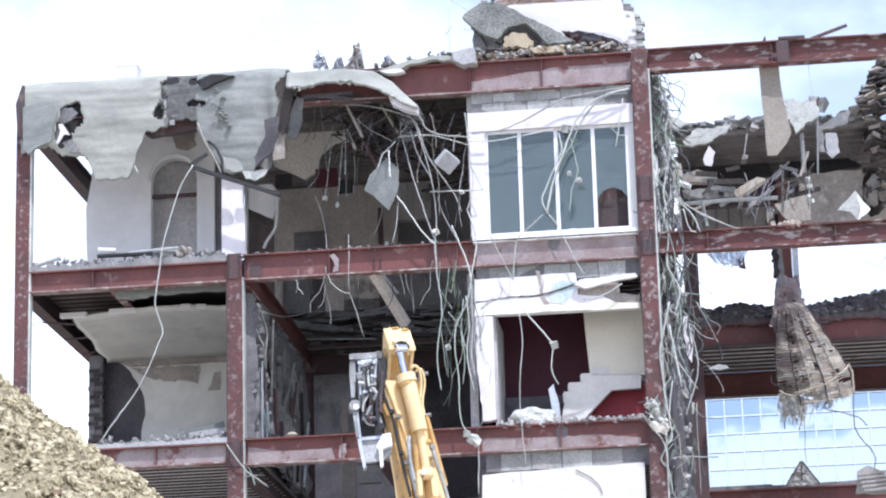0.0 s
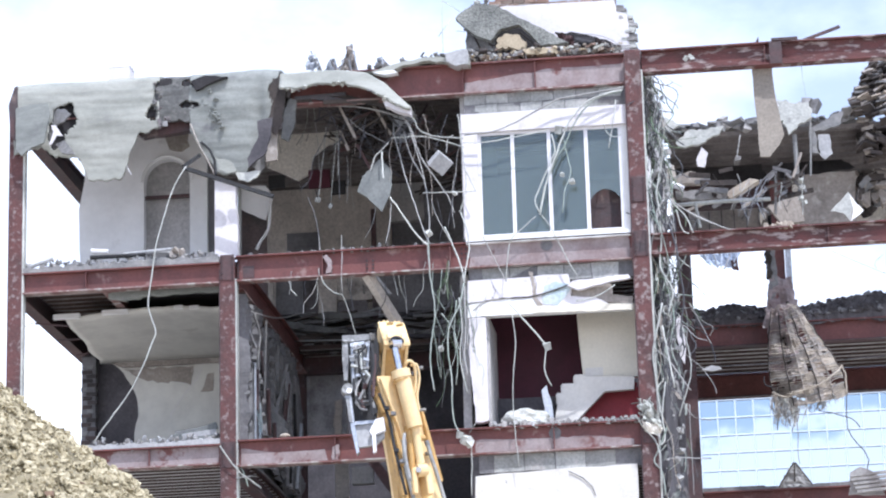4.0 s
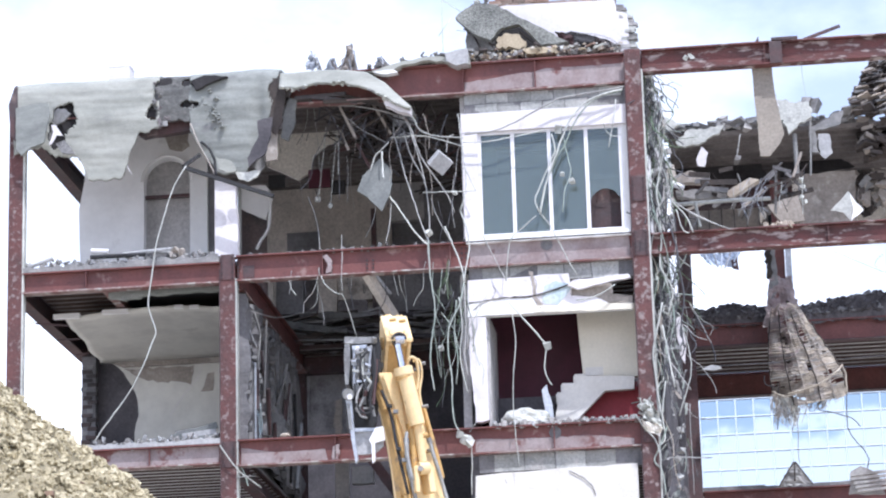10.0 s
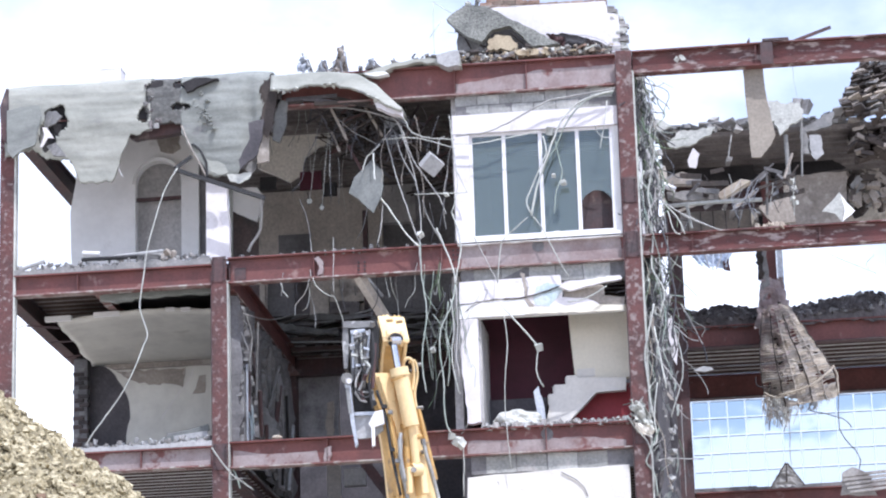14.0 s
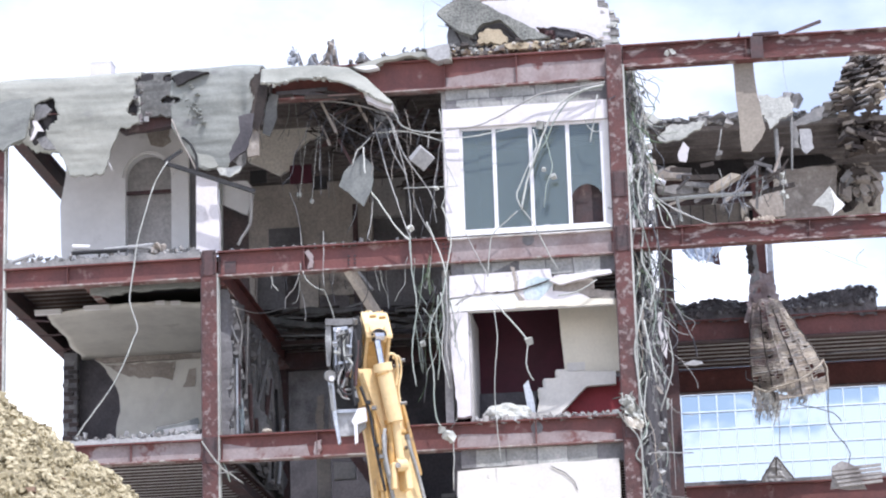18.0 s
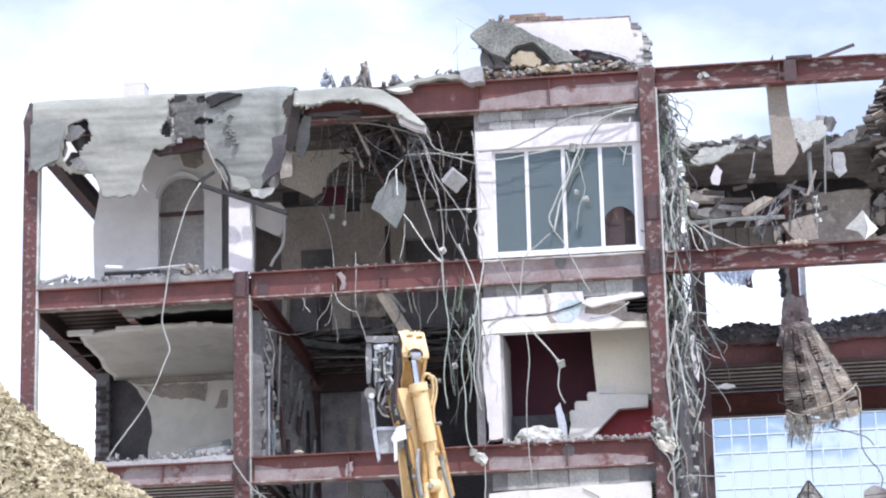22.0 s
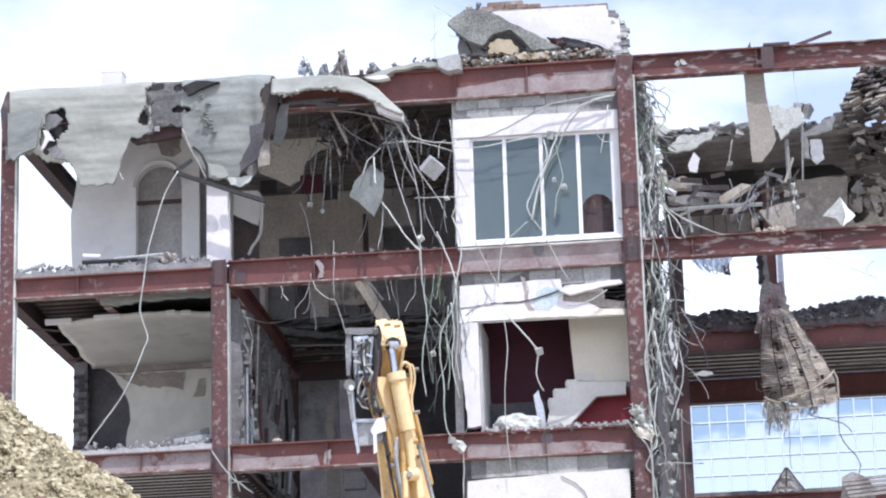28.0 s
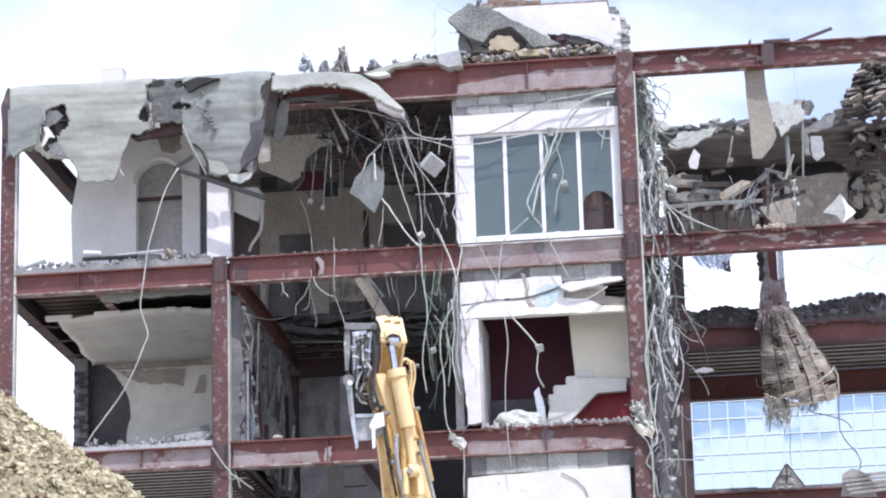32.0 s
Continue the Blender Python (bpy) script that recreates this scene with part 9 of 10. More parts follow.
# ---- mirror-glass tower far behind ----
def glass_tower():
    t = thing("glass_building", "distant office building with a blue mirror-glass grid facade", "building")
    y = 150.0
    x0, x1 = 0.982, 26.134
    z1 = 47.836
    part("body", boxes((x0, x1, y + 0.3, y + 25, 0, z1)), M_TIN, t)
    s = 8.651 - 7.365
    rows_, cols = 9, int((x1 - x0) / s)
    zz = z1 - 0.4
    xs0 = 3.553 - 2 * s
    meshes = [piece_mesh("pane", boxes((0.06, s - 0.06, 0, 0.05, 0.06, s * 0.98 - 0.06)), M_MIRROR)]
    rng = random.Random(3)
    ps = [pose(xs0 + c * s, y + 0.1, zz - (r + 1) * s, rng.gauss(0, 0.07), 0, rng.gauss(0, 0.07)) for r in range(rows_) for c in range(cols)]
    lay("pane", t, meshes, ps, M_MIRROR)
    bm = bmesh.new()
    for c in range(cols + 1):
        box(bm, xs0 + c * s - 0.045, xs0 + c * s + 0.045, y - 0.05, y + 0.28, zz - rows_ * s, zz)
    tagged(part("mullions", bm, M_GRID, t), kind="stuff")
    for r in range(rows_ + 1):
        part("transom", boxes((xs0, xs0 + cols * s, y - 0.06, y + 0.27, zz - r * s - 0.045, zz - r * s + 0.045)), M_GRID, t)


glass_tower()


# ---- excavator arm ----
STICK_AT = (3.322, -2.0, 13.362)     # the head's pivot
TOOL_AT = (2.821, -2.0, 13.238)


def prism(pts, depth, bevel=0.012, taper=None):
    """A front outline pushed back by depth along the stick's inward normal; taper scales the depth corner by corner."""
    bm = bmesh.new()
    n = Vector((-math.sin(radians(36)), math.cos(radians(36)), 0)) * depth
    f = [bm.verts.new(p) for p in pts]
    b = [bm.verts.new(Vector(p) + n * (taper[i] if taper else 1)) for i, p in enumerate(pts)]
    bm.faces.new(f)
    bm.faces.new(b[::-1])
    for i in range(len(f)):
        j = (i + 1) % len(f)
        bm.faces.new((f[j], f[i], b[i], b[j]))
    bmesh.ops.recalc_face_normals(bm, faces=bm.faces[:])
    if bevel:
        bmesh.ops.bevel(bm, geom=bm.edges[:], offset=bevel, segments=2, affect="EDGES")
    return bm


def arm():
    t = thing("excavator_arm", "yellow excavator stick with a bucket cylinder reaching up to the frame", "excavator arm", at=STICK_AT)

    def rod(name, a, b, r, material, label="", n=18, on=None):
        return part(name, tube(bmesh.new(), [a, b], r, n), material, on or t, label)

    def hose(name, pts, r, material, label=""):
        return part(name, tube(bmesh.new(), spline([Vector(p) for p in pts]), r, 8), material, t, label, smooth=True)
    # head
    nose = Vector((3.134, -1.95, 13.494))
    across, front = Vector((math.cos(radians(20)), math.sin(radians(20)), 0)), Vector((math.sin(radians(20)), -math.cos(radians(20)), 0))

    def at(r, n, z):
        return nose + across * r + front * n + Vector((0, 0, z))

    def hull(ring, r0, r1, bevel=0.012):
        """An outline in depth and height pushed across the head from r0 to r1."""
        bm = bmesh.new()
        a, b = [bm.verts.new(at(r0, n, z)) for n, z in ring], [bm.verts.new(at(r1, n, z)) for n, z in ring]
        bm.faces.new(a)
        bm.faces.new(b[::-1])
        for i in range(len(a)):
            j = (i + 1) % len(a)
            bm.faces.new((a[j], a[i], b[i], b[j]))
        bmesh.ops.recalc_face_normals(bm, faces=bm.faces[:])
        if bevel:
            bmesh.ops.bevel(bm, geom=bm.edges[:], offset=bevel, segments=2, affect="EDGES")
        return bm
    cheek = [(0.09, -0.12), (-0.31, 0.38), (-0.42, 0.33), (-0.5, 0.02), (-0.46, -0.4), (-0.36, -0.76), (-0.26, -0.74), (-0.16, -0.45), (0.02, -0.2)]
    for r0, r1 in ((0, 0.06), (0.39, 0.45)):
        part("head_cheek", hull(cheek, r0, r1), M_YELLOW, t, "yellow cheek plate of the head")
    part("head_cover", hull([(0.13, -0.17), (0.14, -0.11), (-0.28, 0.4), (-0.33, 0.41), (-0.32, 0.36), (0.08, -0.14)], -0.012, 0.462), M_YELLOW, t, "sloping cover plate on the head")
    # throat takes the darker yellow, its shade put into colour
    part("head_box", hull([(0.03, -0.14), (-0.29, 0.33), (-0.42, 0.27), (-0.46, -0.38), (-0.38, -0.7), (-0.3, -0.7), (-0.2, -0.4)], 0.065, 0.385), M_YELLOW_WORN_SHADE, t, "throat of the head in shade-toned yellow")
    part("cheek_boss", tube(bmesh.new(), [at(-0.03, -0.22, -0.12), at(0.0, -0.22, -0.12)], 0.11, 16), M_YELLOW_WORN_SHADE, t, "round pin boss")
    part("cheek_boss", tube(bmesh.new(), [at(-0.03, -0.34, -0.5), at(0.0, -0.34, -0.5)], 0.08, 16), M_TOOL, t, "bare pin end")
    for k in range(7):
        part("weld_lump", chunk(bmesh.new(), at(0.02 + k * 0.07, -0.31, 0.41), 0.028, random.Random(400 + k), 0.5), M_YELLOW if k % 3 else M_TOOL, t)
    for r in (0.04, 0.3):
        part("rod_lug", hull([(0.12, -0.02), (0.1, 0.06), (0.0, 0.05), (-0.06, -0.1), (0.02, -0.22), (0.1, -0.14)], r + 0.02, r + 0.075, 0.006), M_YELLOW, t)
    part("rod_arch", tube(bmesh.new(), [at(0.1 + 0.11 * (1 - math.cos(a)), 0.16, -0.13 + 0.1 * math.sin(a)) for a in (math.pi * k / 8 for k in range(9))], 0.03, 8), M_HOSE, t, "dark arch over the rod eye")
    # flank painted darker because this side lies in shade
    part("flank", prism([(2.943, -1.95, 12.947), (3.075, -1.95, 12.586), (3.155, -1.95, 12.129), (3.298, -1.95, 11.473), (3.466, -1.95, 10.632), (3.378, -1.95, 10.637), (3.22, -1.95, 11.477), (3.076, -1.95, 12.134), (2.964, -1.95, 12.491), (2.893, -1.95, 12.899)], 0.1, 0.006), M_YELLOW_WORN_SHADE, t, "side flank of the stick in shade-toned yellow")
    for k, (a_, b_) in enumerate((((3.14, -2.12, 12.164), (3.229, -2.12, 12.159)), ((3.259, -2.14, 12.054), (3.338, -2.14, 12.05)), ((3.281, -2.12, 11.4), (3.36, -2.12, 11.396)), ((3.378, -2.14, 11.194), (3.456, -2.14, 11.19)))):
        part("clamp", bar(bmesh.new(), a_, b_, 0.09, 0.06), (M_HOSE, M_TOOL)[k % 2], t, "dark pipe clamp")
    hose("hose", [(3.052, -2.08, 12.458), (3.212, -2.1, 11.965), (3.298, -2.1, 11.384), (3.457, -2.1, 10.606)], 0.026, M_HOSE, "black rubber hose")
    hose("hose", [(3.553, -2.2, 10.819), (3.485, -2.2, 11.216), (3.462, -2.2, 11.494), (3.479, -2.15, 11.672)], 0.03, M_HOSE_PALE, "dusty grey hose")
    # body
    part("stick_body", prism([(3.012, -2.077, 12.775), (3.629, -1.629, 12.873), (3.67, -1.598, 12.27), (3.794, -1.509, 11.678), (3.91, -1.425, 11.188), (4.259, -1.171, 9.873), (3.446, -1.761, 9.814), (3.34, -1.839, 11.137), (3.278, -1.884, 11.629), (3.197, -1.942, 12.121)], 0.44), M_YELLOW, t)
    part("web_plate", prism([(3.084, -2.099, 12.726), (3.309, -1.935, 12.741), (3.389, -1.877, 12.225), (3.467, -1.821, 11.632), (3.428, -1.849, 11.509), (3.363, -1.896, 11.822), (3.236, -1.988, 12.23)], 0.055), M_YELLOW, t, "bright upper web")
    part("front_rail", prism([(3.209, -2.033, 12.052), (3.272, -1.987, 12.088), (3.346, -1.933, 11.716), (3.601, -1.748, 9.809), (3.53, -1.8, 9.804), (3.307, -1.962, 11.562)], 0.075), M_YELLOW_WORN_SHADE, t, "worn front rail")
    part("front_rail", prism([(3.717, -1.663, 12.204), (3.763, -1.63, 12.218), (3.887, -1.54, 11.667), (4.034, -1.433, 10.98), (3.979, -1.473, 10.956), (3.831, -1.581, 11.612)], 0.075), M_YELLOW_WORN_SHADE, t)
    # plate added to darken the left face, as shade would
    part("side_plate", prism([(2.978, -2.003, 12.622), (3.032, -1.963, 12.628), (3.149, -1.878, 12.137), (3.247, -1.807, 11.646), (3.345, -1.736, 10.71), (3.417, -1.684, 9.828), (3.363, -1.723, 9.824), (3.291, -1.775, 10.705), (3.193, -1.846, 11.641), (3.095, -1.918, 12.132)], 0.2), M_YELLOW_WORN_SHADE, t, "side plate added in shade-toned yellow")
    part("inner_panel", prism([(3.461, -1.776, 11.642), (3.606, -1.67, 11.676), (3.649, -1.639, 11.16), (3.549, -1.711, 11.131)], 0.018, 0), M_YELLOW_WORN_SHADE, t, "inner panel in shade-toned yellow")
    # cylinder
    rod("piston_rod", (3.355, -2.038, 13.26), (3.426, -2.048, 12.83), 0.062, M_CHROME, "shiny piston rod")
    rod("rod_eye", (3.293, -2.083, 13.334), (3.438, -1.977, 13.361), 0.085, M_CHROME)
    cyl = rod("cylinder", (3.463, -2.046, 12.727), (3.634, -1.922, 11.843), 0.138, M_YELLOW, "yellow hydraulic cylinder", 24)
    rod("cylinder_gland", (3.438, -2.064, 12.846), (3.463, -2.046, 12.707), 0.165, M_YELLOW, n=24, on=cyl)
    rod("cylinder_band", (3.444, -2.06, 12.685), (3.453, -2.053, 12.656), 0.146, M_YELLOW_WORN_SHADE, n=24, on=cyl)
    rod("cylinder_foot", (3.631, -1.899, 11.848), (3.692, -1.805, 11.206), 0.075, M_YELLOW, "narrow foot of the cylinder")
    rod("side_tube", (3.528, -1.875, 11.818), (3.543, -1.815, 11.112), 0.06, M_YELLOW_WORN_SHADE)
    rod("foot_collar", (3.465, -1.921, 11.832), (3.583, -1.835, 11.853), 0.05, M_YELLOW_WORN_SHADE, n=10)
    rod("foot_collar", (3.645, -1.815, 11.664), (3.772, -1.722, 11.696), 0.05, M_YELLOW_WORN_SHADE, n=10)
    rod("pivot_pin", (3.62, -1.882, 11.075), (3.773, -1.771, 11.099), 0.115, M_YELLOW, "round pivot boss")
    rod("pin_cap", (3.673, -1.992, 11.062), (3.674, -1.917, 11.076), 0.05, M_CHROME, n=12)
    part("pivot_lug", prism([(3.567, -1.995, 11.096), (3.639, -1.942, 11.142), (3.656, -1.931, 10.659), (3.584, -1.983, 10.653)], 0.27), M_YELLOW, t)
    part("pivot_lug", prism([(3.774, -1.844, 11.144), (3.864, -1.78, 11.113), (3.908, -1.748, 10.68), (3.809, -1.82, 10.672)], 0.27), M_YELLOW, t)
    # hoses, pipes and clips
    hose("hose", [(3.447, -1.983, 11.541), (3.445, -2.009, 11.297), (3.464, -1.971, 11.056), (3.531, -1.873, 10.676), (3.667, -1.725, 9.81)], 0.038, M_HOSE_PALE, "dusty grey hose")
    hose("hose", [(3.817, -1.714, 11.576), (3.869, -1.701, 11.336), (3.933, -1.63, 11.098), (4.018, -1.519, 10.717), (4.209, -1.331, 9.849)], 0.036, M_HOSE_PALE, "dusty grey hose")
    rod("hose_fitting", (3.44, -1.989, 11.61), (3.447, -1.983, 11.521), 0.048, M_TOOL, n=10)
    rod("hose_fitting", (3.801, -1.726, 11.644), (3.817, -1.715, 11.556), 0.048, M_TOOL, n=10)
    hose("pipe", [(3.514, -1.861, 13.009), (3.557, -1.879, 13.064), (3.629, -1.826, 13.041), (3.657, -1.756, 12.924), (3.653, -1.685, 12.738), (3.615, -1.663, 12.512)], 0.027, M_YELLOW, "yellow steel pipe")
    hose("pipe", [(3.579, -1.752, 13.01), (3.666, -1.725, 13.052), (3.706, -1.671, 12.941), (3.706, -1.622, 12.769), (3.66, -1.631, 12.486), (3.69, -1.609, 12.217), (3.806, -1.525, 11.675)], 0.022, M_YELLOW, "yellow steel pipe")
    hose("pipe", [(3.454, -1.854, 12.63), (3.482, -1.834, 12.23), (3.522, -1.83, 11.848)], 0.03, M_YELLOW_WORN_SHADE)
    hose("pipe", [(3.251, -2.052, 12.035), (3.323, -1.999, 11.604), (3.394, -1.947, 11.163), (3.438, -1.916, 10.673), (3.571, -1.819, 9.799)], 0.026, M_YELLOW_WORN_SHADE, "thin steel pipe")
    for x in ((3.723, -1.635, 12.989), (3.742, -1.621, 12.221), (3.797, -1.581, 11.443), (3.638, -1.696, 12.878)):
        rod("clip", Vector(x) + Vector((-0.05, 0, 0)), Vector(x) + Vector((0.06, 0, 0.01)), 0.035, M_TOOL, n=8)
    for x in ((3.114, -1.978, 12.138), (3.281, -2.054, 12.063), (3.276, -1.91, 11.395), (3.38, -1.983, 11.177), (3.431, -1.921, 11.186), (3.705, -1.722, 11.39), (3.455, -2.051, 13.678), (3.302, -2.163, 13.679)):
        rod("bracket", Vector(x) + Vector((-0.055, 0, 0)), Vector(x) + Vector((0.055, -0.02, 0)), 0.03, M_YELLOW_WORN_SHADE, n=8)
    # lower boom, down to the ground
    lo = Vector((3.846, -1.249, 9.949))
    part("boom", bar(bmesh.new(), lo + Vector((-0.02, 0, 0.1)), (lo.x + 1.4, -4.6, 0.9), 0.74, 0.5), M_YELLOW, t, "lower boom")
    part("boom_foot", boxes((lo.x + 0.7, lo.x + 2.1, -5.4, -3.9, -0.35, 1.2)), M_YELLOW_WORN_SHADE, t)
    return t


def tool():
    t = thing("grab_tool", "scraped bare steel grab hung at the stick's head", "grab", at=TOOL_AT)
    rng_ = random.Random(9)

    def rod(name, a, b, r, material, label="", n=10):
        return part(name, tube(bmesh.new(), [a, b], r, n), material, t, label)

    def slab(name, pts, y0, y1, material, label="", seed=1):
        return part(name, plate(pts, y0, y1, 0.25, 0.006, seed), material, t, label)
    slab("back_plate", [(2.491, -1.75, 13.391), (2.993, -1.75, 13.383), (3.013, -1.75, 12.426), (2.943, -1.75, 11.905), (2.564, -1.75, 11.925), (2.484, -1.75, 12.455)], -1.78, -1.7, M_HOSE, "black plate behind the linkages")
    slab("side_frame", [(2.461, -2, 13.435), (2.551, -2, 13.43), (2.551, -2, 12.901), (2.526, -2, 12.62), (2.466, -2, 12.623), (2.445, -2, 13.11)], -2.12, -1.75, M_TOOL, "scraped side frame", 2)
    slab("top_bar", [(2.461, -2, 13.466), (2.991, -2, 13.446), (3.009, -2, 13.343), (2.709, -2, 13.329), (2.459, -2, 13.354)], -2.16, -1.7, M_TOOL, "scraped top bar", 3)
    slab("top_lip", [(2.599, -2.2, 13.288), (2.859, -2.2, 13.303), (2.847, -2.2, 13.243), (2.608, -2.2, 13.216)], -2.2, -2.14, M_TIN, "bright scraped lip", 4)
    slab("hanger_plate", [(2.855, -2.1, 13.368), (3.027, -2.1, 13.521), (3.074, -2.1, 13.356), (3.063, -2.1, 12.85), (2.987, -2.1, 12.531), (2.919, -2.1, 12.575), (2.918, -2.1, 13.06)], -2.08, -1.9, M_HOSE, "dark hanger plate", 5)
    slab("inner_plate", [(2.568, -2, 13.266), (2.668, -2, 13.281), (2.687, -2, 12.692), (2.613, -2, 12.453), (2.567, -2, 12.698)], -2.02, -1.96, M_TOOL, "", 6)
    slab("inner_plate", [(2.787, -2, 13.233), (2.877, -2, 13.249), (2.864, -2, 12.601), (2.79, -2, 12.383), (2.759, -2, 12.789)], -2.06, -2.0, M_TOOL, "", 7)
    for k, (a, b, r, m_) in enumerate((((2.631, -2.15, 13.267), (2.638, -2.15, 12.58), 0.022, M_TIN), ((2.706, -2.12, 13.25), (2.679, -2.12, 12.363), 0.03, M_TOOL), ((2.775, -2.18, 13.252), (2.792, -2.18, 12.605), 0.02, M_CABLE_PALE), ((2.843, -2.1, 13.288), (2.803, -2.1, 12.26), 0.034, M_TOOL),
                                      ((2.921, -2.16, 13.228), (2.879, -2.16, 12.645), 0.022, M_TIN), ((2.739, -2.16, 12.572), (2.576, -2.16, 12.36), 0.026, M_TOOL), ((2.847, -2.2, 12.738), (2.982, -2.2, 12.549), 0.026, M_CABLE_PALE), ((2.924, -2.2, 12.593), (2.738, -2.2, 12.202), 0.028, M_TOOL),
                                      ((2.649, -2.14, 12.179), (2.986, -2.14, 12.181), 0.022, M_TOOL), ((2.732, -2.14, 12.356), (2.805, -2.14, 12.031), 0.03, M_STEEL_DARK), ((2.91, -2.14, 12.346), (2.982, -2.14, 12.021), 0.034, M_TOOL), ((3.032, -2.2, 13.03), (2.976, -2.2, 12.229), 0.03, M_STEEL_DARK))):
        rod("linkage", a, b, r, m_)
    for a, b in (((2.578, -2.22, 13.011), (2.697, -2.22, 13.044)), ((2.614, -2.22, 12.847), (2.733, -2.22, 12.82)), ((2.752, -2.22, 12.759), (2.931, -2.22, 12.779)), ((2.66, -2.22, 13.148), (2.819, -2.22, 13.179)), ((2.835, -2.22, 12.956), (2.933, -2.22, 12.91)), ((2.69, -2.22, 12.642), (2.849, -2.22, 12.653))):
        part("cross_bar", bar(bmesh.new(), a, b, 0.05, 0.04), rng_.choice((M_TIN, M_TOOL, M_CABLE_PALE)), t)
    rod("knuckle", (2.544, -2.2, 12.423), (2.486, -1.95, 12.492), 0.1, M_TOOL, "worn round knuckle", 16)
    rod("knuckle_cap", (2.569, -2.24, 12.372), (2.561, -2.19, 12.384), 0.05, M_UPVC, "bright worn pin end", 14)
    slab("claw", [(2.47, -2.1, 12.519), (2.55, -2.1, 12.535), (2.586, -2.1, 12.332), (2.618, -2.1, 11.919), (2.695, -2.1, 11.267), (2.654, -2.1, 11.22), (2.574, -2.1, 11.672), (2.523, -2.1, 12.125), (2.477, -2.1, 12.338)], -2.13, -2.03, M_TIN, "long worn claw", 71)
    slab("claw_rib", [(2.496, -2.1, 12.277), (2.555, -2.1, 12.273), (2.597, -2.1, 11.82), (2.547, -2.1, 11.823)], -2.16, -2.13, M_TOOL, "", 75)
    slab("blade", [(2.636, -2.1, 11.828), (2.953, -2.1, 11.831), (3.131, -2.1, 11.822), (3.124, -2.1, 11.523), (2.984, -2.1, 11.411), (2.825, -2.1, 11.39), (2.658, -2.1, 11.388)], -2.04, -1.98, M_PANEL, "worn grey blade", 72)
    slab("blade_edge", [(2.62, -2.12, 11.845), (3.045, -2.12, 11.842), (3.044, -2.12, 11.782), (2.629, -2.12, 11.784)], -2.1, -2.04, M_TIN, "bright upper edge of the blade", 76)
    slab("claw", [(3, -2.15, 11.828), (3.138, -2.15, 11.851), (3.163, -2.15, 11.61), (2.994, -2.15, 11.56), (2.997, -2.15, 11.242), (2.948, -2.15, 11.214), (2.935, -2.15, 11.543), (2.887, -2.15, 11.615)], -2.16, -2.09, M_UPVC, "bright worn claw", 73)
    rod("pin", (2.993, -2.22, 11.964), (2.969, -2.05, 12.001), 0.055, M_HOSE, "dark pin", 12)
    for pts, r, m_ in ((((2.984, -2.25, 13.223), (3.022, -2.3, 12.806), (2.927, -2.26, 12.318), (2.969, -2.2, 11.879)), 0.024, M_HOSE), (((2.646, -2.2, 12.608), (2.707, -2.26, 12.19), (2.863, -2.26, 12.062), (2.975, -2.2, 12.169)), 0.018, M_HOSE), (((2.785, -2.2, 12.601), (2.69, -2.26, 12.331), (2.738, -2.22, 12.057), (2.872, -2.2, 11.994)), 0.016, M_CABLE),
                       (((2.902, -2.24, 13.19), (2.765, -2.28, 13.006), (2.78, -2.28, 12.723), (2.867, -2.24, 12.426)), 0.02, M_HOSE)):
        part("hose", tube(bmesh.new(), spline([Vector(p) for p in pts]), r, 6), m_, t, "black rubber hose")
    for p, r, m_ in (((2.637, -2.22, 12.987), 0.045, M_TIN), ((2.785, -2.24, 12.773), 0.035, M_CABLE_PALE), ((2.923, -2.24, 13.229), 0.05, M_TIN), ((2.694, -2.24, 13.222), 0.04, M_UPVC), ((2.844, -2.22, 12.432), 0.05, M_STEEL_DARK), ((2.697, -2.2, 12.124), 0.04, M_TOOL), ((2.989, -2.2, 13.377), 0.05, M_TOOL)):
        part("fitting", chunk(bmesh.new(), p, r, rng_), m_, t)
    return t


stick, grab = arm(), tool()


def flying_bird():
    t = thing("bird", "small dark pigeon with raised wings in flight", "bird", at=(0, 0, 0))
    bm = bmesh.new()
    bmesh.ops.create_icosphere(bm, subdivisions=2, radius=1, matrix=Matrix.Diagonal((0.15, 0.06, 0.06, 1)))
    part("body", bm, M_FEATHER, t, smooth=True)
    bm = bmesh.new()
    bmesh.ops.create_icosphere(bm, subdivisions=1, radius=0.045, matrix=Matrix.Translation((-0.15, 0, 0.04)))
    part("head", bm, M_FEATHER, t, smooth=True)
    part("tail", boxes((0.12, 0.27, -0.05, 0.05, -0.01, 0.01)), M_FEATHER, t)
    for s_ in (-1, 1):
        bm = bmesh.new()
        f = [bm.verts.new(p) for p in ((-0.08, s_ * 0.03, 0.03), (0.08, s_ * 0.03, 0.03), (0.14, s_ * 0.2, 0.26), (0.02, s_ * 0.22, 0.3))]
        b_ = [bm.verts.new(v.co + Vector((0, 0.012, -0.012))) for v in f]
        bm.faces.new(f)
        bm.faces.new(b_[::-1])
        for i in range(4):
            bm.faces.new((f[(i + 1) % 4], f[i], b_[i], b_[(i + 1) % 4]))
        part("wing", bm, M_FEATHER, t)
    return t


pigeon = flying_bird()


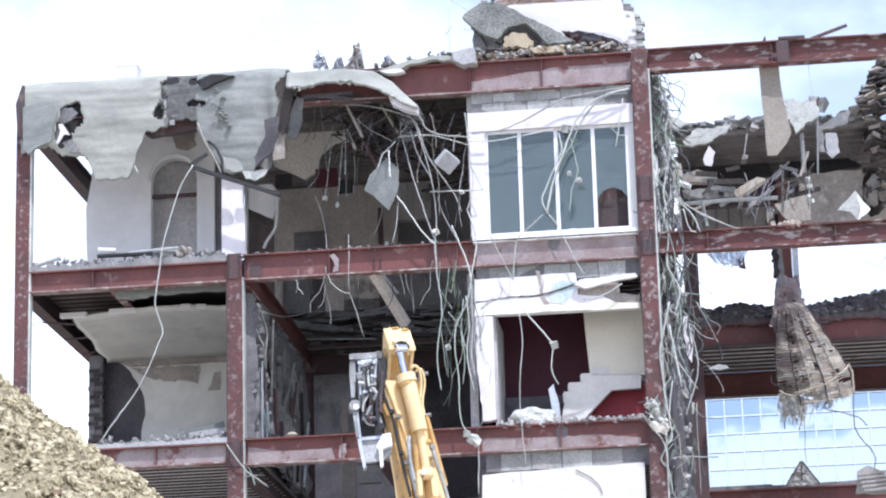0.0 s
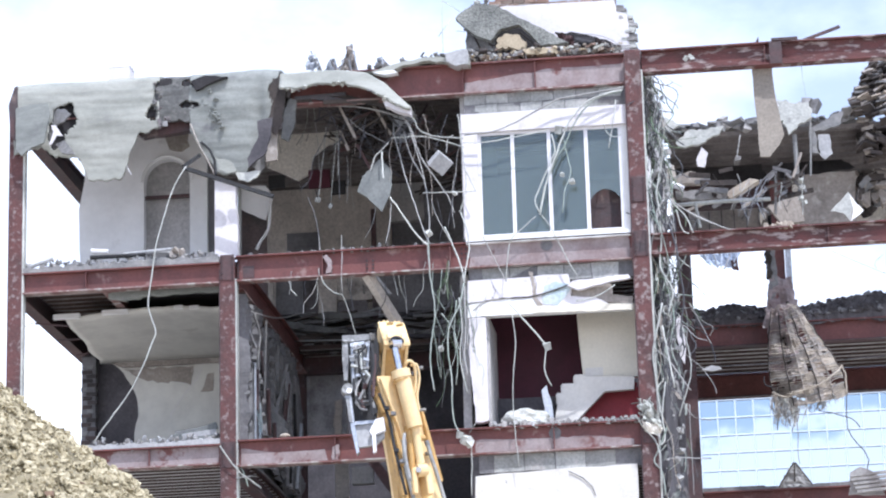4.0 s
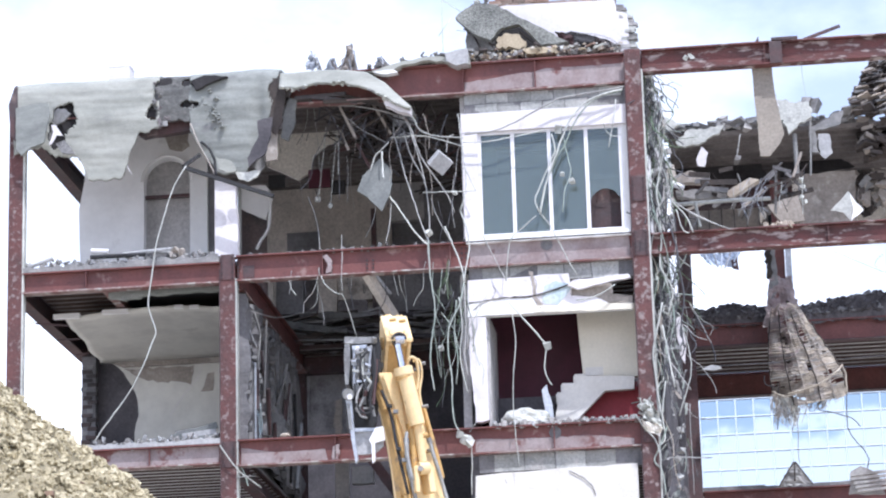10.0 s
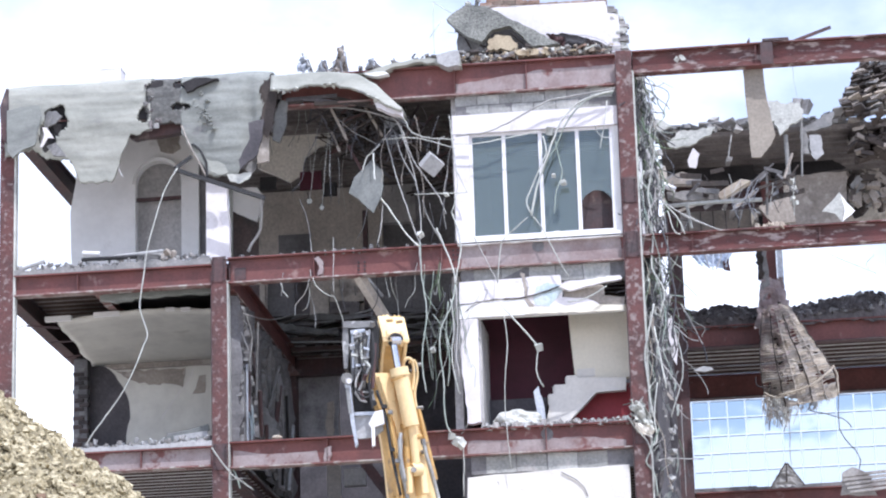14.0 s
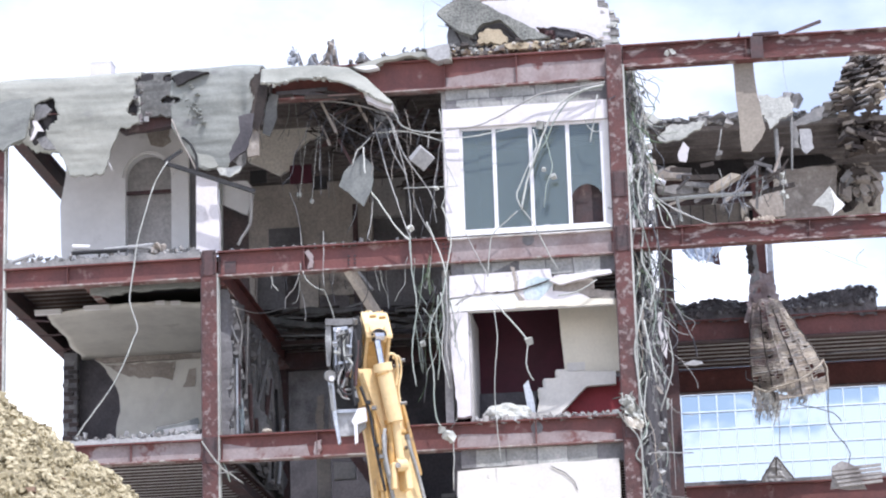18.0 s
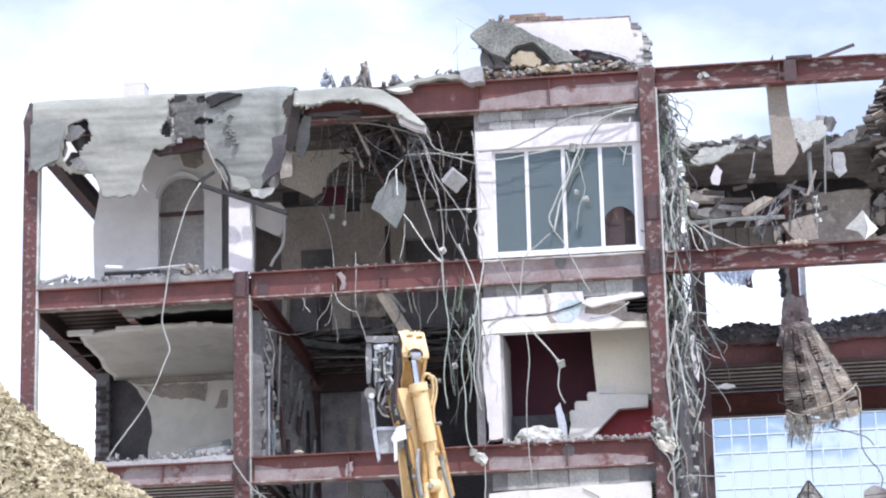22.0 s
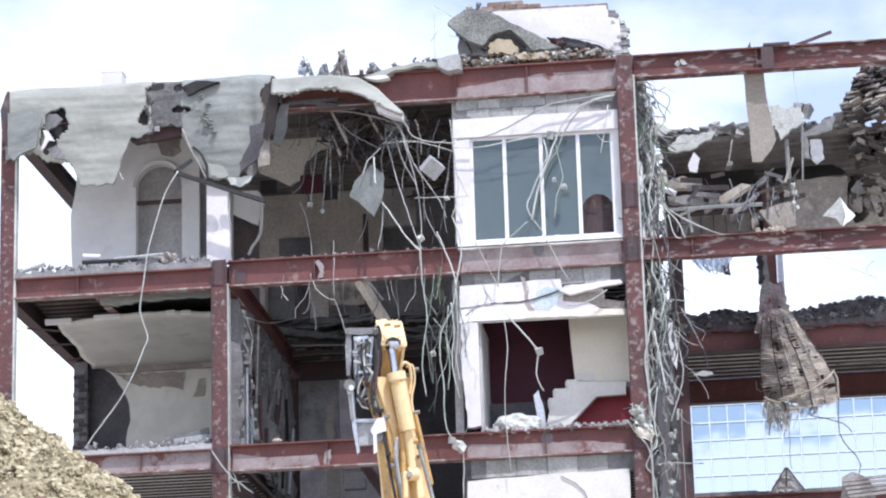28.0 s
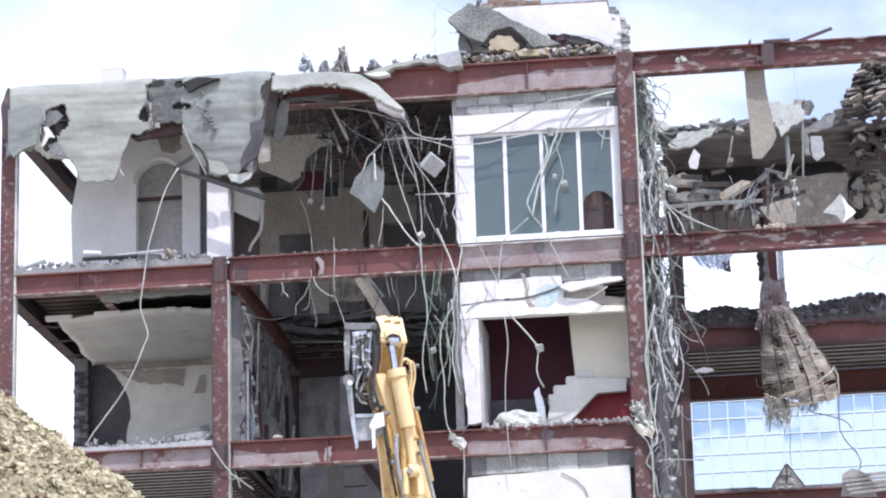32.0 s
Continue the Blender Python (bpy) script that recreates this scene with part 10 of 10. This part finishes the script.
def motions():
    walk(stick, [
        (0, pose(3.276, -2.000, 13.184, -7.95, -1.76, 0)),
        (0.5, pose(3.275, -2.000, 13.173, -8.15, -1.79, 0)),
        (1, pose(3.278, -2.000, 13.177, -8.51, -1.83, 0)),
        (1.5, pose(3.278, -2.000, 13.178, -8.54, -1.83, 0)),
        (2, pose(3.269, -2.000, 13.177, -8.14, -1.78, 0)),
        (2.5, pose(3.277, -2.000, 13.193, -7.31, -1.86, 0)),
        (3, pose(3.269, -2.000, 13.231, -6.13, -1.78, 0)),
        (3.5, pose(3.285, -2.000, 13.261, -5.52, -1.82, 0)),
        (5.5, pose(3.341, -2.000, 13.366, 0.00, 0.13, 0)),
        (6, pose(3.328, -2.000, 13.335, 0.00, -0.05, 0)),
        (6.5, pose(3.314, -2.000, 13.306, 0.00, -0.10, 0)),
        (7, pose(3.326, -2.000, 13.320, 0.00, -0.10, 0)),
        (7.5, pose(3.318, -2.000, 13.320, 0.00, 0.04, 0)),
        (8, pose(3.320, -2.000, 13.307, 0.00, -0.12, 0)),
        (8.5, pose(3.329, -2.000, 13.308, 0.00, -0.26, 0)),
        (9, pose(3.354, -2.000, 13.327, 0.00, -0.49, 0)),
        (9.5, pose(3.353, -2.000, 13.362, 0.00, -0.56, 0)),
        (10, pose(3.352, -2.000, 13.353, 0.00, -0.66, 0)),
        (10.5, pose(3.361, -2.000, 13.380, 0.00, -0.63, 0)),
        (11, pose(3.359, -2.000, 13.391, 0.00, -0.94, 0)),
        (11.5, pose(3.322, -2.000, 13.361, 0.00, -1.08, 0)),
        (12, pose(3.347, -2.000, 13.378, 0.00, -1.18, 0)),
        (12.5, pose(3.351, -2.000, 13.397, 0.00, -0.99, 0)),
        (13, pose(3.332, -2.000, 13.375, 0.00, -0.82, 0)),
        (13.5, pose(3.356, -2.000, 13.348, 0.00, -0.09, 0)),
        (14, pose(3.438, -2.000, 13.371, 0.00, 0.98, 0)),
        (14.5, pose(3.509, -2.000, 13.349, 0.00, 1.76, 0)),
        (16.5, pose(3.316, -2.000, 13.332, 0.00, 0.30, 0)),
        (17, pose(3.310, -2.000, 13.343, 0.00, 0.30, 0)),
        (17.5, pose(3.318, -2.000, 13.334, 0.00, 0.43, 0)),
        (18, pose(3.319, -2.000, 13.340, 0.00, 0.44, 0)),
        (18.5, pose(3.317, -2.000, 13.339, 0.00, 0.38, 0)),
        (19, pose(3.308, -2.000, 13.328, 0.00, 0.19, 0)),
        (19.5, pose(3.297, -2.000, 13.300, 0.00, 0.12, 0)),
        (20, pose(3.304, -2.000, 13.303, 0.00, 0.55, 0)),
        (20.5, pose(3.368, -2.000, 13.337, 0.00, 0.85, 0)),
        (21, pose(3.364, -2.000, 13.366, 0.00, 1.44, 0)),
        (21.5, pose(3.388, -2.000, 13.383, 0.00, 1.61, 0)),
        (22, pose(3.397, -2.000, 13.377, 0.00, 1.83, 0)),
        (22.5, pose(3.395, -2.000, 13.380, 0.00, 1.86, 0)),
        (23, pose(3.406, -2.000, 13.359, 0.00, 1.86, 0)),
        (23.5, pose(3.395, -2.000, 13.345, 0.00, 2.00, 0)),
        (24, pose(3.411, -2.000, 13.367, 0.00, 2.02, 0)),
        (24.5, pose(3.395, -2.000, 13.346, 0.00, 1.91, 0)),
        (25, pose(3.394, -2.000, 13.367, 0.00, 1.91, 0)),
        (25.5, pose(3.396, -2.000, 13.344, 0.00, 1.87, 0)),
        (26, pose(3.405, -2.000, 13.335, 0.00, 1.86, 0)),
        (26.5, pose(3.398, -2.000, 13.369, 0.00, 1.75, 0)),
        (28.5, pose(3.391, -2.000, 13.355, 0.00, 1.63, 0)),
        (29, pose(3.389, -2.000, 13.347, 0.00, 1.60, 0)),
        (29.5, pose(3.385, -2.000, 13.350, 0.00, 1.59, 0)),
        (30, pose(3.385, -2.000, 13.343, 0.00, 1.58, 0)),
        (30.5, pose(3.393, -2.000, 13.344, 0.00, 1.74, 0)),
        (31, pose(3.402, -2.000, 13.362, 0.00, 1.71, 0)),
        (31.5, pose(3.375, -2.000, 13.336, 0.00, 1.70, 0)),
        (32, pose(3.389, -2.000, 13.363, 0.00, 1.55, 0)),
    ])
    walk(grab, [
        (0, pose(2.795, -2.000, 12.873, -15.30, -2.68, 0)),
        (0.5, pose(2.795, -2.000, 12.863, -15.30, -2.69, 0)),
        (1, pose(2.783, -2.000, 12.900, -15.30, -2.71, 0)),
        (1.5, pose(2.782, -2.000, 12.884, -15.30, -2.70, 0)),
        (2, pose(2.775, -2.000, 12.883, -15.30, -2.68, 0)),
        (2.5, pose(2.784, -2.000, 12.927, -15.30, -2.68, 0)),
        (3, pose(2.778, -2.000, 12.990, -14.12, -2.58, 0)),
        (3.5, pose(2.783, -2.000, 13.129, -13.53, -2.56, 0)),
        (5.5, pose(2.826, -2.000, 13.296, 0.00, 0.09, 0)),
        (6, pose(2.815, -2.000, 13.232, 0.00, 0.24, 0)),
        (6.5, pose(2.829, -2.000, 13.092, 0.00, 0.48, 0)),
        (7, pose(2.839, -2.000, 13.136, 0.00, 0.79, 0)),
        (7.5, pose(2.831, -2.000, 13.133, 0.00, 1.07, 0)),
        (8, pose(2.833, -2.000, 13.121, 0.00, 1.10, 0)),
        (8.5, pose(2.828, -2.000, 13.107, 0.00, 1.11, 0)),
        (9, pose(2.840, -2.000, 13.113, 0.00, 1.11, 0)),
        (9.5, pose(2.811, -2.000, 13.212, 0.00, 1.15, 0)),
        (10, pose(2.827, -2.000, 13.188, 0.00, 1.13, 0)),
        (10.5, pose(2.821, -2.000, 13.265, 0.00, 0.55, 0)),
        (11, pose(2.777, -2.000, 13.297, 0.00, 0.22, 0)),
        (11.5, pose(2.727, -2.000, 13.269, 0.00, -0.09, 0)),
        (12, pose(2.755, -2.000, 13.441, 0.00, 0.26, 0)),
        (12.5, pose(2.760, -2.000, 13.553, 0.00, 0.27, 0)),
        (13, pose(2.739, -2.000, 13.530, 0.00, 0.32, 0)),
        (13.5, pose(2.801, -2.000, 13.439, 0.00, 0.35, 0)),
        (14, pose(2.951, -2.000, 13.499, 0.00, 0.44, 0)),
        (14.5, pose(3.137, -2.000, 13.405, 0.00, 0.76, 0)),
        (16.5, pose(2.789, -2.000, 13.418, 0.00, 0.15, 0)),
        (17, pose(2.785, -2.000, 13.462, 0.00, 0.31, 0)),
        (17.5, pose(2.806, -2.000, 13.436, 0.00, 0.32, 0)),
        (18, pose(2.821, -2.000, 13.439, 0.00, 0.31, 0)),
        (18.5, pose(2.805, -2.000, 13.425, 0.00, 0.28, 0)),
        (19, pose(2.812, -2.000, 13.412, 0.00, 0.28, 0)),
        (19.5, pose(2.813, -2.000, 13.287, 0.00, 0.84, 0)),
        (20, pose(2.831, -2.000, 13.304, 0.00, 0.83, 0)),
        (20.5, pose(2.907, -2.000, 13.413, 0.00, 0.77, 0)),
        (21, pose(2.914, -2.000, 13.471, 0.00, 0.43, 0)),
        (21.5, pose(2.951, -2.000, 13.500, 0.00, 0.71, 0)),
        (22, pose(2.973, -2.000, 13.509, 0.00, 0.75, 0)),
        (22.5, pose(2.986, -2.000, 13.511, 0.00, 1.10, 0)),
        (23, pose(2.998, -2.000, 13.460, 0.00, 1.11, 0)),
        (23.5, pose(2.999, -2.000, 13.380, 0.00, 1.13, 0)),
        (24, pose(2.987, -2.000, 13.468, 0.00, 0.86, 0)),
        (24.5, pose(2.974, -2.000, 13.404, 0.00, 0.57, 0)),
        (25, pose(2.985, -2.000, 13.452, 0.00, 0.88, 0)),
        (25.5, pose(3.004, -2.000, 13.397, 0.00, 1.18, 0)),
        (26, pose(3.012, -2.000, 13.387, 0.00, 1.20, 0)),
        (26.5, pose(2.992, -2.000, 13.469, 0.00, 1.03, 0)),
        (28.5, pose(3.001, -2.000, 13.424, 0.00, 1.03, 0)),
        (29, pose(2.984, -2.000, 13.418, 0.00, 1.03, 0)),
        (29.5, pose(2.966, -2.000, 13.419, 0.00, 1.03, 0)),
        (30, pose(2.996, -2.000, 13.396, 0.00, 1.03, 0)),
        (30.5, pose(2.986, -2.000, 13.398, 0.00, 1.03, 0)),
        (31, pose(2.982, -2.000, 13.480, 0.00, 1.03, 0)),
        (31.5, pose(2.953, -2.000, 13.375, 0.00, 1.03, 0)),
        (32, pose(2.970, -2.000, 13.466, 0.00, 1.03, 0)),
    ])
    walk(pigeon, [
        (0, pose(-3.01, 8.00, 20.28, 0, -15, 0)),
        (0.4, pose(-5.10, 8.00, 19.03, 0, -15, 0)),
        (0.5, pose(-5.63, 8.00, 18.72, 0, -15, 0)),
        (0.7, pose(-6.68, 8.00, 18.09, 0, -15, 0)),
        (2, pose(-13.50, 11.00, 19.09, 0, 5, 0)),
        (32, pose(-169.34, 68.00, 32.09, 0, 5, 0)),
    ])


motions()
